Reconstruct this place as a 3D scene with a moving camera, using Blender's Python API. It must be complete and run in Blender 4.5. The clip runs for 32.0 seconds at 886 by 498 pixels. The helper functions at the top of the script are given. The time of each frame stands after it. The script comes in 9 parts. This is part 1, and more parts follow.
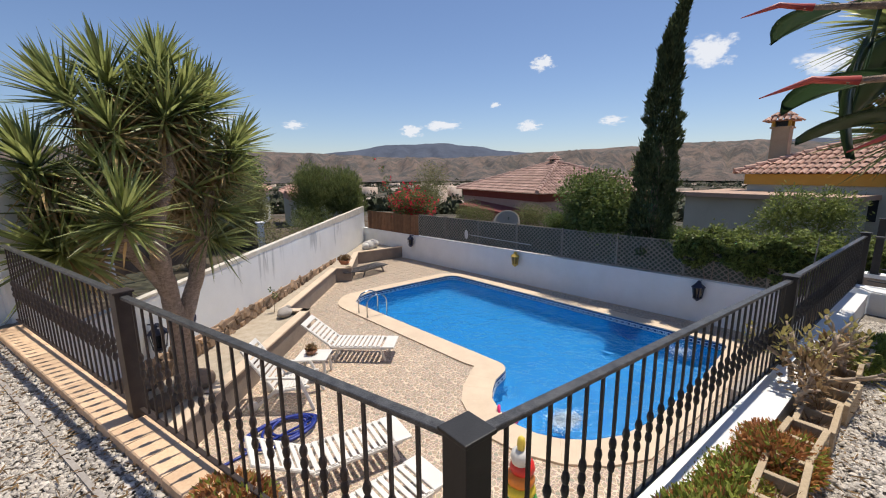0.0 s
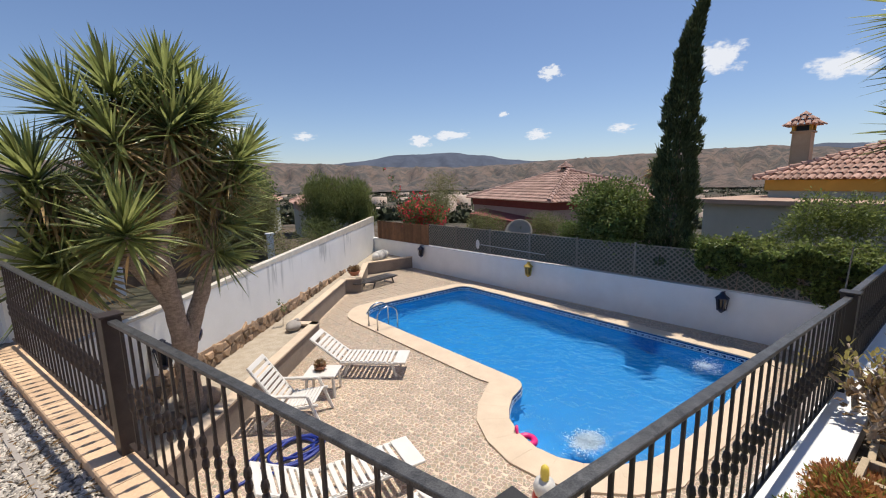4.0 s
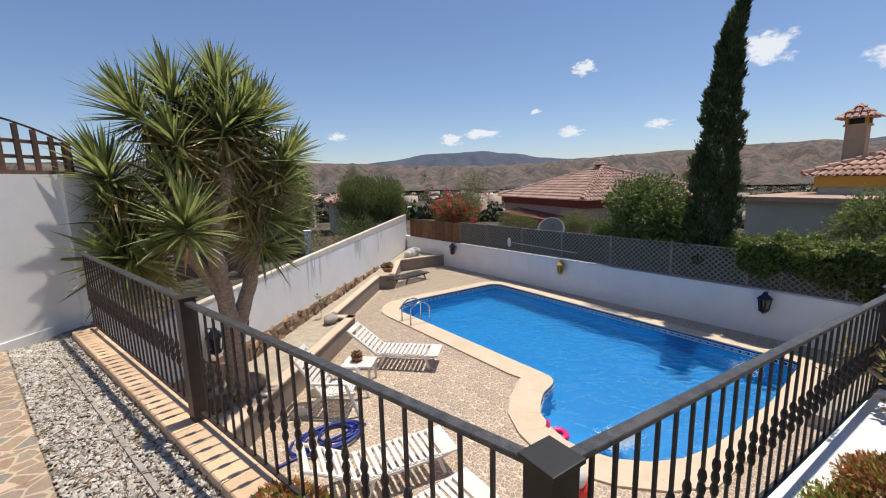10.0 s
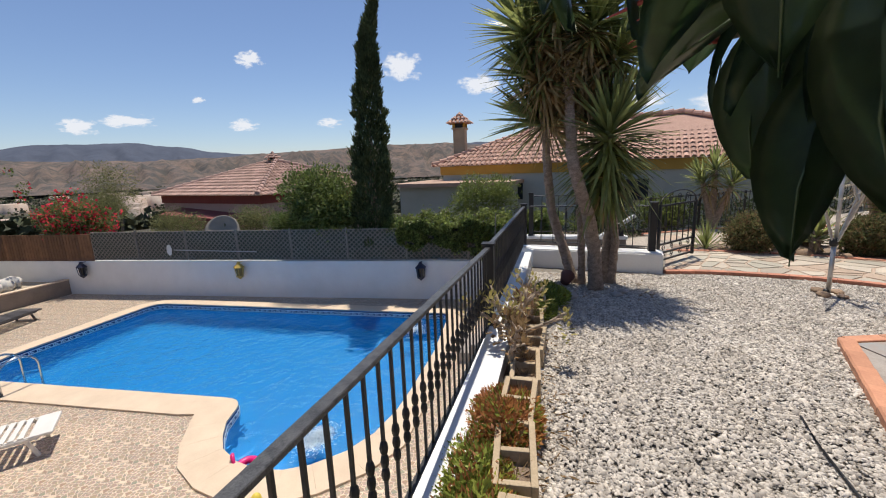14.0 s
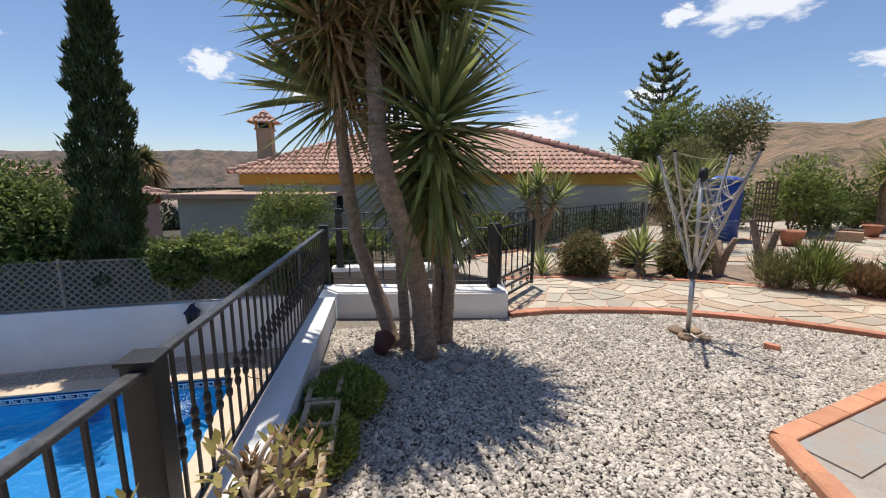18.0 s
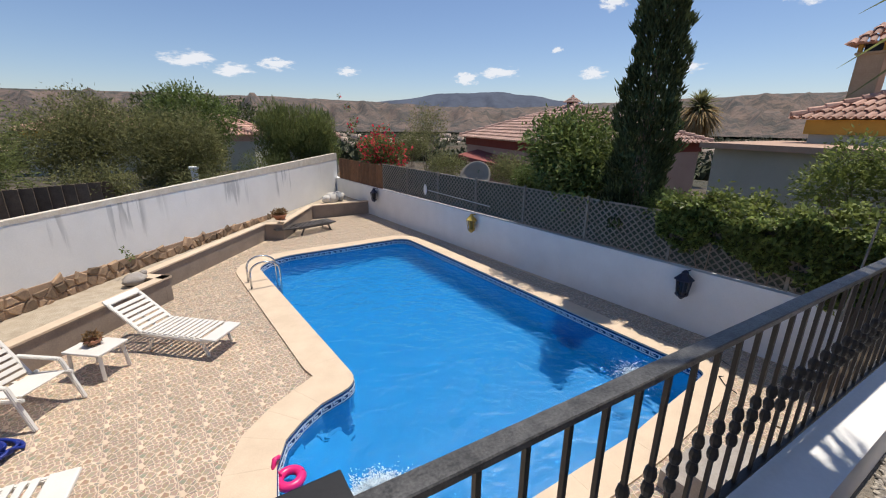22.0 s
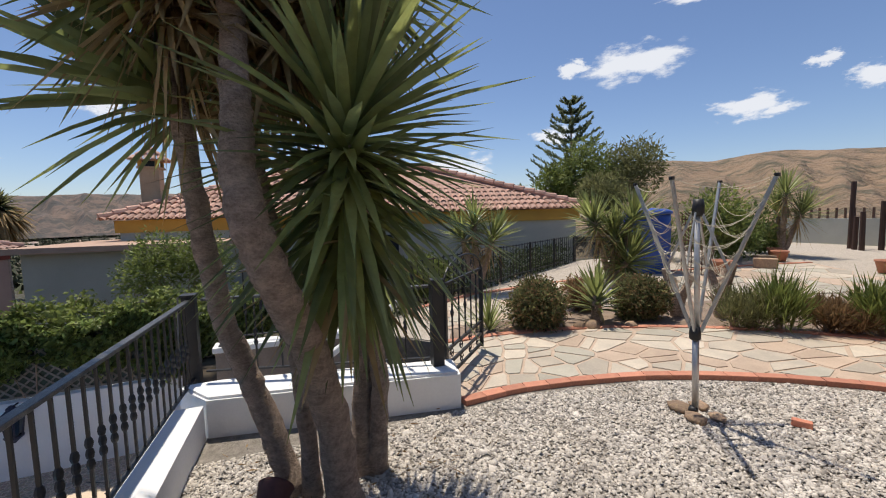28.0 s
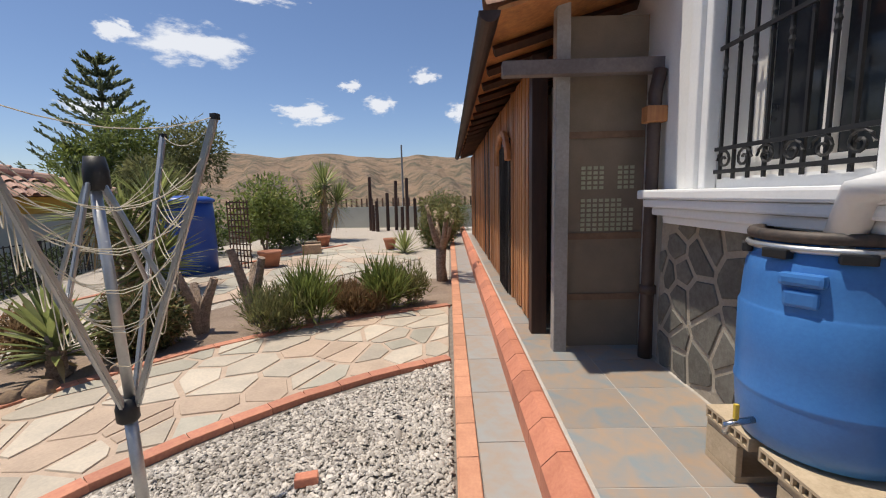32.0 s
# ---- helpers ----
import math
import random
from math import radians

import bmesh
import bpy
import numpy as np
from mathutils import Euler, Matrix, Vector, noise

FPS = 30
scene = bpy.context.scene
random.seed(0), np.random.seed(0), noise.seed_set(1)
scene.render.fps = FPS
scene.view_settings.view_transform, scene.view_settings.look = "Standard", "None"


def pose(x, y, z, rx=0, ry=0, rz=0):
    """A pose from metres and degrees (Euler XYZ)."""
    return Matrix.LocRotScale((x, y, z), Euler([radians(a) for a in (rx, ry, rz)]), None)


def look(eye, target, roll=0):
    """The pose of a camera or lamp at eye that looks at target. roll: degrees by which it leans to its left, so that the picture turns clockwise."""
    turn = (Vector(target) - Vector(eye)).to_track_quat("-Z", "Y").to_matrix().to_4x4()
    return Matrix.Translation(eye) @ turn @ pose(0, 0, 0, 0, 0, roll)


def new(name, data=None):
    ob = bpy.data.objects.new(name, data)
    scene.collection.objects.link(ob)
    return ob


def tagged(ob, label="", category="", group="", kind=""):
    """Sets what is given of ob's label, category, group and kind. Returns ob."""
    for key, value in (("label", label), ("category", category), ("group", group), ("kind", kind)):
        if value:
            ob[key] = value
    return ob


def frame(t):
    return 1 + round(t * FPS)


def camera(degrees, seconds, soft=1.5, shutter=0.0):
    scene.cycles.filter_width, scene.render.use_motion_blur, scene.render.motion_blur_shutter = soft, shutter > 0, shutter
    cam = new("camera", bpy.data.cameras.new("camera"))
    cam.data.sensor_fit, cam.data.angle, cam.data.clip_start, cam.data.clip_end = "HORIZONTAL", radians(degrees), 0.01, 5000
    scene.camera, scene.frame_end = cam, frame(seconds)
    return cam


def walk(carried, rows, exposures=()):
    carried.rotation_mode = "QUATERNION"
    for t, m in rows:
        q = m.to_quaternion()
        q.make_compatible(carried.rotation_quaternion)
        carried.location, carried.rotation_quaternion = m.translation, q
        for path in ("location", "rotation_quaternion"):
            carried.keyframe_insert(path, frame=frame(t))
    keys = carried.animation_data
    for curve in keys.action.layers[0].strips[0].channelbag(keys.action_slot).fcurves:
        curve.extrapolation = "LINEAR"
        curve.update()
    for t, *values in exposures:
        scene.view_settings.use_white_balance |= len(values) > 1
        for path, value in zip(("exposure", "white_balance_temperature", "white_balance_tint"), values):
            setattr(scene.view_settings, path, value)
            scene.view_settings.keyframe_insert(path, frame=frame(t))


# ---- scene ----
cam = camera(94.3, 32.0, 1.1)
PATH = [
    (0, (0.102, -0.075, 1.640), (1.440, 1.547, 1.243), -0.5),
    (0.5, (0.196, 0.027, 1.644), (1.552, 1.646, 1.296), -0.9),
    (1, (0.309, 0.088, 1.669), (1.671, 1.714, 1.384), -1.1),
    (1.5, (0.348, 0.120, 1.690), (1.705, 1.758, 1.458), -1.2),
    (2, (0.362, 0.144, 1.687), (1.712, 1.792, 1.482), -1.1),
    (2.5, (0.356, 0.155, 1.678), (1.699, 1.806, 1.455), -1.2),
    (4.5, (0.137, 0.197, 1.620), (1.412, 1.871, 1.236), -1.7),
    (5, (0.034, 0.181, 1.606), (1.213, 1.930, 1.242), -1.6),
    (5.5, (0.017, 0.156, 1.603), (1.044, 2.005, 1.275), -1),
    (6, (0.086, 0.077, 1.612), (0.927, 2.022, 1.319), -0.7),
    (6.5, (0.116, -0.011, 1.621), (0.784, 2.003, 1.346), -0.5),
    (7, (0.106, -0.062, 1.623), (0.689, 1.978, 1.351), -0.6),
    (7.5, (0.101, -0.094, 1.617), (0.674, 1.948, 1.341), -0.7),
    (8, (0.102, -0.126, 1.611), (0.730, 1.900, 1.328), -0.7),
    (8.5, (0.100, -0.139, 1.614), (0.827, 1.852, 1.330), -0.8),
    (9, (0.104, -0.100, 1.616), (0.965, 1.837, 1.326), -0.9),
    (9.5, (0.089, -0.012, 1.622), (1.106, 1.846, 1.314), -1.2),
    (10, (0.071, 0.070, 1.622), (1.250, 1.820, 1.269), -1.4),
    (10.5, (0.077, 0.109, 1.617), (1.394, 1.745, 1.204), -1.4),
    (11, (0.102, 0.107, 1.604), (1.524, 1.635, 1.133), -1.3),
    (11.5, (0.143, 0.092, 1.599), (1.661, 1.516, 1.096), -1.2),
    (12, (0.235, 0.059, 1.591), (1.863, 1.357, 1.094), -1.4),
    (12.5, (0.307, 0.092, 1.591), (2.058, 1.229, 1.120), -1.8),
    (13, (0.373, 0.144, 1.568), (2.243, 1.086, 1.124), -2.3),
    (13.5, (0.589, 0.131, 1.487), (2.554, 0.862, 1.061), -2.4),
    (14, (0.825, 0.119, 1.457), (2.856, 0.647, 1.035), -2.2),
    (14.5, (1.089, 0.180, 1.422), (3.159, 0.523, 0.997), -2),
    (15, (1.336, 0.220, 1.405), (3.426, 0.388, 0.974), -1.6),
    (15.5, (1.614, 0.164, 1.374), (3.709, 0.165, 0.942), -1),
    (17.5, (2.892, -0.107, 1.313), (4.963, -0.496, 0.934), 0.1),
    (18, (3.115, -0.138, 1.335), (5.197, -0.464, 0.964), 0),
    (18.5, (3.376, -0.079, 1.351), (5.481, -0.208, 0.988), -0.1),
    (19, (3.541, -0.028, 1.369), (5.641, 0.167, 1.010), 0),
    (19.5, (3.749, -0.025, 1.367), (5.775, 0.556, 0.997), 0.3),
    (20, (3.930, -0.036, 1.369), (5.805, 0.915, 0.964), 0.6),
    (20.5, (4.069, 0.039, 1.336), (5.751, 1.282, 0.883), 0.9),
    (21, (4.221, 0.137, 1.328), (5.702, 1.594, 0.815), 0.8),
    (21.5, (4.324, 0.188, 1.302), (5.608, 1.801, 0.727), 0.6),
    (22, (4.453, 0.177, 1.286), (5.552, 1.900, 0.654), 0.5),
    (22.5, (4.546, 0.168, 1.270), (5.490, 1.968, 0.599), 0.2),
    (23, (4.572, 0.155, 1.262), (5.413, 2.005, 0.590), -0),
    (23.5, (4.566, 0.150, 1.275), (5.377, 2.029, 0.652), -0.3),
    (24, (4.536, 0.154, 1.293), (5.406, 2.032, 0.747), -0.4),
    (24.5, (4.528, 0.162, 1.308), (5.537, 1.990, 0.841), -0.4),
    (25, (4.515, 0.143, 1.333), (5.762, 1.836, 0.935), -0.7),
    (25.5, (4.507, 0.125, 1.331), (6.084, 1.528, 0.980), -1.1),
    (26, (4.375, 0.045, 1.418), (6.251, 1.021, 1.089), -1.4),
    (26.5, (4.332, -0.049, 1.447), (6.394, 0.440, 1.146), -1.5),
    (28.5, (4.389, -0.433, 1.345), (6.283, -1.415, 1.172), -1.6),
    (29, (4.390, -0.485, 1.344), (6.144, -1.697, 1.151), -1.5),
    (29.5, (4.427, -0.561, 1.332), (5.998, -1.996, 1.110), -1.5),
    (30, (4.530, -0.684, 1.304), (5.882, -2.324, 1.055), -1.4),
    (30.5, (4.699, -0.903, 1.300), (5.807, -2.714, 1.028), -1.5),
    (31, (4.795, -1.239, 1.272), (5.670, -3.171, 0.987), -1.6),
    (31.5, (4.857, -1.612, 1.272), (5.559, -3.613, 0.987), -1.5),
    (32, (4.939, -2.049, 1.242), (5.547, -4.082, 0.963), -1.4),
]
walk(cam, [(t, look(eye, target, roll)) for t, eye, target, roll in PATH], ((0, 0.0), (16.0, 0.0), (18.0, 0.13), (20.0, 0.13), (22.0, 0.0), (32.0, 0.0)))

# ---- world, sun, exposure ----
SUN_DIR = Vector((0.285, 0.045, 0.955)).normalized()
world = bpy.data.worlds.new("sky")
scene.world = world
world.use_nodes = True
wn = world.node_tree
sky = wn.nodes.new("ShaderNodeTexSky")
sky.sky_type = "NISHITA"
sky.sun_disc = False
sky.sun_elevation = math.asin(SUN_DIR.z)
sky.sun_rotation = math.atan2(SUN_DIR.x, SUN_DIR.y)
sky.altitude = 300
sky.air_density = 1.0
sky.dust_density = 0.35
sky.ozone_density = 5.5
tint = wn.nodes.new("ShaderNodeMix")
tint.data_type, tint.blend_type = "RGBA", "MULTIPLY"
tint.inputs[0].default_value = 1.0
tint.inputs[7].default_value = (1.075, 1.0, 1.015, 1)
wn.links.new(sky.outputs[0], tint.inputs[6])
wn.links.new(tint.outputs[2], wn.nodes["Background"].inputs[0])
wn.nodes["Background"].inputs[1].default_value = 0.11
sun = new("sun", bpy.data.lights.new("sun", "SUN"))
sun.data.energy = 4.6
sun.data.angle = radians(0.8)
sun.data.color = (1.0, 0.915, 0.79)
sun.matrix_world = look((0, 0, 0), -SUN_DIR)

# ---- materials ----
MATS = {}


def mat(name, c1, c2=None, rough=0.8, metal=0.0, scale=6.0, fine=60.0, bump=0.15, depth=0.01, vary=0.0, island=0.0, spec=0.5, stretch=None, mix=0.55):
    """A surface with two scales of colour variation, fine relief and, where asked, a shift from piece to piece."""
    if name in MATS:
        return MATS[name]
    m = bpy.data.materials.new(name)
    m.use_nodes = True
    MATS[name] = m
    nt, b = m.node_tree, m.node_tree.nodes["Principled BSDF"]
    c2 = c2 or tuple(v * 0.7 for v in c1)
    tc = nt.nodes.new("ShaderNodeTexCoord")
    mp = nt.nodes.new("ShaderNodeMapping")
    nt.links.new(tc.outputs["Object"], mp.inputs[0])
    if stretch:
        mp.inputs["Scale"].default_value = stretch
    big, small = nt.nodes.new("ShaderNodeTexNoise"), nt.nodes.new("ShaderNodeTexNoise")
    for tex, s in ((big, scale), (small, fine)):
        nt.links.new(mp.outputs[0], tex.inputs["Vector"])
        tex.inputs["Scale"].default_value = s
        tex.inputs["Detail"].default_value = 5
        tex.inputs["Roughness"].default_value = 0.6
    ad = nt.nodes.new("ShaderNodeMix")
    ad.inputs[0].default_value = 0.4
    nt.links.new(big.outputs[0], ad.inputs[2])
    nt.links.new(small.outputs[0], ad.inputs[3])
    rp = nt.nodes.new("ShaderNodeValToRGB")
    rp.color_ramp.elements[0].position, rp.color_ramp.elements[1].position = mix - 0.17, mix + 0.13
    rp.color_ramp.elements[0].color, rp.color_ramp.elements[1].color = (*c2, 1), (*c1, 1)
    nt.links.new(ad.outputs[0], rp.inputs[0])
    out = rp.outputs[0]
    if vary or island:
        src = nt.nodes.new("ShaderNodeObjectInfo").outputs["Random"] if vary else nt.nodes.new("ShaderNodeNewGeometry").outputs["Random Per Island"]
        amount = vary or island
        hs = nt.nodes.new("ShaderNodeHueSaturation")
        mr = nt.nodes.new("ShaderNodeMapRange")
        mr.inputs[3].default_value, mr.inputs[4].default_value = 1 - amount, 1 + amount
        nt.links.new(src, mr.inputs[0])
        nt.links.new(mr.outputs[0], hs.inputs["Value"])
        m2 = nt.nodes.new("ShaderNodeMapRange")
        m2.inputs[3].default_value, m2.inputs[4].default_value = 0.5 - amount * 0.05, 0.5 + amount * 0.05
        nt.links.new(small.outputs[0], m2.inputs[0])
        nt.links.new(m2.outputs[0], hs.inputs["Hue"])
        nt.links.new(out, hs.inputs["Color"])
        out = hs.outputs[0]
    nt.links.new(out, b.inputs["Base Color"])
    b.inputs["Roughness"].default_value = rough
    b.inputs["Metallic"].default_value = metal
    b.inputs["Specular IOR Level"].default_value = spec
    if bump:
        bp = nt.nodes.new("ShaderNodeBump")
        bp.inputs["Strength"].default_value = bump
        bp.inputs["Distance"].default_value = depth
        nt.links.new(small.outputs[0], bp.inputs["Height"])
        nt.links.new(bp.outputs[0], b.inputs["Normal"])
    return m


def crazy_tile(name, stones, joint, cell, vary=0.1):
    """A printed stoneware tile: irregular flat stones with pale joints."""
    m = bpy.data.materials.new(name)
    m.use_nodes = True
    nt, b = m.node_tree, m.node_tree.nodes["Principled BSDF"]
    tc = nt.nodes.new("ShaderNodeTexCoord")
    wob = nt.nodes.new("ShaderNodeTexNoise")
    wob.inputs["Scale"].default_value = 9
    nt.links.new(tc.outputs["Object"], wob.inputs["Vector"])
    sh = nt.nodes.new("ShaderNodeVectorMath")
    sh.operation = "MULTIPLY_ADD"
    sh.inputs[1].default_value = (0.05, 0.05, 0.0)
    nt.links.new(wob.outputs["Color"], sh.inputs[0])
    nt.links.new(tc.outputs["Object"], sh.inputs[2])
    edge, col = nt.nodes.new("ShaderNodeTexVoronoi"), nt.nodes.new("ShaderNodeTexVoronoi")
    edge.feature = "DISTANCE_TO_EDGE"
    for v in (edge, col):
        v.inputs["Scale"].default_value = cell
        nt.links.new(sh.outputs[0], v.inputs["Vector"])
    sep = nt.nodes.new("ShaderNodeSeparateColor")
    nt.links.new(col.outputs["Color"], sep.inputs[0])
    rp = nt.nodes.new("ShaderNodeValToRGB")
    rp.color_ramp.interpolation = "LINEAR"
    rp.color_ramp.elements[0].color, rp.color_ramp.elements[1].color = (*stones[0], 1), (*stones[-1], 1)
    for i, c in enumerate(stones[1:-1]):
        e = rp.color_ramp.elements.new((i + 1) / (len(stones) - 1))
        e.color = (*c, 1)
    nt.links.new(sep.outputs[0], rp.inputs[0])
    grain = nt.nodes.new("ShaderNodeTexNoise")
    grain.inputs["Scale"].default_value = 45
    grain.inputs["Detail"].default_value = 6
    nt.links.new(tc.outputs["Object"], grain.inputs["Vector"])
    gm = nt.nodes.new("ShaderNodeMix")
    gm.data_type, gm.blend_type = "RGBA", "OVERLAY"
    gm.inputs[0].default_value = 0.55
    nt.links.new(rp.outputs[0], gm.inputs[6])
    nt.links.new(grain.outputs["Color"], gm.inputs[7])
    st = nt.nodes.new("ShaderNodeMapRange")
    st.inputs[1].default_value, st.inputs[2].default_value = 0.04, 0.07
    nt.links.new(edge.outputs[0], st.inputs[0])
    jm = nt.nodes.new("ShaderNodeMix")
    jm.data_type = "RGBA"
    nt.links.new(st.outputs[0], jm.inputs[0])
    jm.inputs[6].default_value = (*joint, 1)
    nt.links.new(gm.outputs[2], jm.inputs[7])
    hs = nt.nodes.new("ShaderNodeHueSaturation")
    mr = nt.nodes.new("ShaderNodeMapRange")
    mr.inputs[3].default_value, mr.inputs[4].default_value = 1 - vary, 1 + vary
    nt.links.new(nt.nodes.new("ShaderNodeObjectInfo").outputs["Random"], mr.inputs[0])
    nt.links.new(mr.outputs[0], hs.inputs["Value"])
    nt.links.new(jm.outputs[2], hs.inputs["Color"])
    nt.links.new(hs.outputs[0], b.inputs["Base Color"])
    b.inputs["Roughness"].default_value = 0.55
    bp = nt.nodes.new("ShaderNodeBump")
    bp.inputs["Strength"].default_value = 0.5
    bp.inputs["Distance"].default_value = 0.004
    nt.links.new(st.outputs[0], bp.inputs["Height"])
    nt.links.new(bp.outputs[0], b.inputs["Normal"])
    MATS[name] = m
    return m


def glassy(name, color, rough=0.0, ior=1.45, wave=0.0):
    m = bpy.data.materials.new(name)
    m.use_nodes = True
    b = m.node_tree.nodes["Principled BSDF"]
    b.inputs["Base Color"].default_value = (*color, 1)
    b.inputs["Transmission Weight"].default_value = 1.0
    b.inputs["Roughness"].default_value = rough
    b.inputs["IOR"].default_value = ior
    if wave:
        nt = m.node_tree
        tc = nt.nodes.new("ShaderNodeTexCoord")
        a, c = nt.nodes.new("ShaderNodeTexNoise"), nt.nodes.new("ShaderNodeTexNoise")
        a.inputs["Scale"].default_value, c.inputs["Scale"].default_value = 2.0, 8.0
        a.inputs["Distortion"].default_value = 0.6
        ad = nt.nodes.new("ShaderNodeMath")
        ad.operation = "MULTIPLY_ADD"
        ad.inputs[1].default_value = 0.35
        for tex in (a, c):
            nt.links.new(tc.outputs["Object"], tex.inputs["Vector"])
        nt.links.new(c.outputs[0], ad.inputs[0])
        nt.links.new(a.outputs[0], ad.inputs[2])
        bp = nt.nodes.new("ShaderNodeBump")
        bp.inputs["Strength"].default_value = wave
        bp.inputs["Distance"].default_value = 0.11
        nt.links.new(ad.outputs[0], bp.inputs["Height"])
        nt.links.new(bp.outputs[0], b.inputs["Normal"])
    MATS[name] = m
    return m


def streaked_plaster():
    """Whitewashed plaster with bunches of grey run-down streaks that hang from the wall's top."""
    m = mat("whitewash_streaked", (0.84, 0.84, 0.825), (0.76, 0.76, 0.745), 0.9, scale=1.3, fine=40, bump=0.2, depth=0.006)
    nt, b = m.node_tree, m.node_tree.nodes["Principled BSDF"]
    src = b.inputs["Base Color"].links[0].from_socket
    tc = nt.nodes.new("ShaderNodeTexCoord")
    turn = nt.nodes.new("ShaderNodeMapping")
    turn.inputs["Rotation"].default_value = (0, 0, -math.atan2(0.735, 0.678))
    nt.links.new(tc.outputs["Object"], turn.inputs[0])

    def noise_of(size, scale, detail):
        mp, n = nt.nodes.new("ShaderNodeMapping"), nt.nodes.new("ShaderNodeTexNoise")
        mp.inputs["Scale"].default_value = size
        nt.links.new(turn.outputs[0], mp.inputs[0])
        nt.links.new(mp.outputs[0], n.inputs["Vector"])
        n.inputs["Scale"].default_value, n.inputs["Detail"].default_value = scale, detail
        return n.outputs[0]

    def calc(op, x, y, z=None):
        n = nt.nodes.new("ShaderNodeMath")
        n.operation = op
        for i, q in enumerate((x, y, z)):
            if q is None:
                continue
            if isinstance(q, (int, float)):
                n.inputs[i].default_value = q
            else:
                nt.links.new(q, n.inputs[i])
        return n.outputs[0]

    def ramp(x, lo, hi, to=1.0):
        r = nt.nodes.new("ShaderNodeMapRange")
        r.inputs[1].default_value, r.inputs[2].default_value, r.inputs[4].default_value = lo, hi, to
        nt.links.new(x, r.inputs[0])
        return r.outputs[0]

    bunch = ramp(noise_of((1, 0, 0), 0.8, 1), 0.51, 0.56)
    line = ramp(noise_of((1, 0, 0.07), 7.5, 5), 0.49, 0.55)
    sep = nt.nodes.new("ShaderNodeSeparateXYZ")
    nt.links.new(tc.outputs["Object"], sep.inputs[0])
    reach = calc("MULTIPLY_ADD", noise_of((1, 0, 0.1), 3.2, 4), 2.2, -0.3)
    fade = ramp(calc("ADD", calc("ADD", sep.outputs[2], 0.3), reach), 0.0, 0.35)
    amount = calc("MULTIPLY", calc("MULTIPLY", bunch, line), calc("MULTIPLY", fade, 0.62))
    mx = nt.nodes.new("ShaderNodeMix")
    mx.data_type = "RGBA"
    mx.inputs[7].default_value = (0.33, 0.34, 0.34, 1)
    nt.links.new(amount, mx.inputs[0])
    nt.links.new(src, mx.inputs[6])
    nt.links.new(mx.outputs[2], b.inputs["Base Color"])
    return m


def leafy(name, c1, c2, rough=0.55, island=0.35, fine=9, spec=0.3, through_light=0.35):
    """A thin leaf: a matt-to-waxy surface that also lets light through."""
    m = mat(name, c1, c2, rough, scale=2.0, fine=fine, bump=0.1, island=island, spec=spec)
    nt = m.node_tree
    b, out = nt.nodes["Principled BSDF"], nt.nodes["Material Output"]
    tr, mx, hs = nt.nodes.new("ShaderNodeBsdfTranslucent"), nt.nodes.new("ShaderNodeMixShader"), nt.nodes.new("ShaderNodeHueSaturation")
    hs.inputs["Value"].default_value = 1.3
    hs.inputs["Saturation"].default_value = 1.0
    nt.links.new(b.inputs["Base Color"].links[0].from_socket, hs.inputs["Color"])
    nt.links.new(hs.outputs[0], tr.inputs[0])
    mx.inputs[0].default_value = through_light
    nt.links.new(b.outputs[0], mx.inputs[1])
    nt.links.new(tr.outputs[0], mx.inputs[2])
    nt.links.new(mx.outputs[0], out.inputs[0])
    return m


WHITE = mat("white_paint", (0.83, 0.83, 0.82), (0.75, 0.75, 0.74), 0.85, scale=2.0, fine=50, bump=0.15, depth=0.004)
STREAK = streaked_plaster()
IRON = mat("black_iron_paint", (0.020, 0.0195, 0.020), (0.011, 0.0105, 0.0105), 0.5, 0.0, scale=14, fine=120, bump=0.25, depth=0.002)
IRON_BROWN = mat("brown_iron_paint", (0.055, 0.038, 0.032), (0.03, 0.02, 0.017), 0.5, 0.0, scale=14, fine=120, bump=0.25, depth=0.002)
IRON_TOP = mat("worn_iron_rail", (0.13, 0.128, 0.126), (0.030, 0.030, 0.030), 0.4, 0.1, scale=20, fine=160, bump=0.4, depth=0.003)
PATIO_TILE = crazy_tile("patio_stoneware", [(0.33, 0.235, 0.165), (0.40, 0.305, 0.225), (0.29, 0.26, 0.21), (0.45, 0.335, 0.24)], (0.70, 0.56, 0.42), 14.5)
TERRACE_TILE = crazy_tile("terrace_stoneware", [(0.32, 0.215, 0.14), (0.37, 0.27, 0.185), (0.22, 0.215, 0.19), (0.40, 0.28, 0.19)], (0.56, 0.44, 0.31), 7.6)
COPING = mat("cream_coping_stone", (0.72, 0.58, 0.43), (0.60, 0.47, 0.34), 0.75, scale=2.5, fine=60, bump=0.2, depth=0.004)
POOL = mat("blue_pool_mosaic", (0.001, 0.21, 0.50), (0.001, 0.17, 0.44), 0.35, scale=5, fine=25, bump=0.1, depth=0.004, island=0.12)
NAVY = mat("navy_glazed_tile", (0.015, 0.05, 0.18), (0.01, 0.03, 0.11), 0.25, scale=9, fine=40, bump=0.05)
KEYW = mat("white_glazed_key", (0.74, 0.78, 0.82), (0.62, 0.68, 0.76), 0.3, scale=9, fine=40, bump=0.05)
WATER = glassy("pool_water", (0.70, 0.93, 1.0), 0.0, 1.33, wave=0.95)


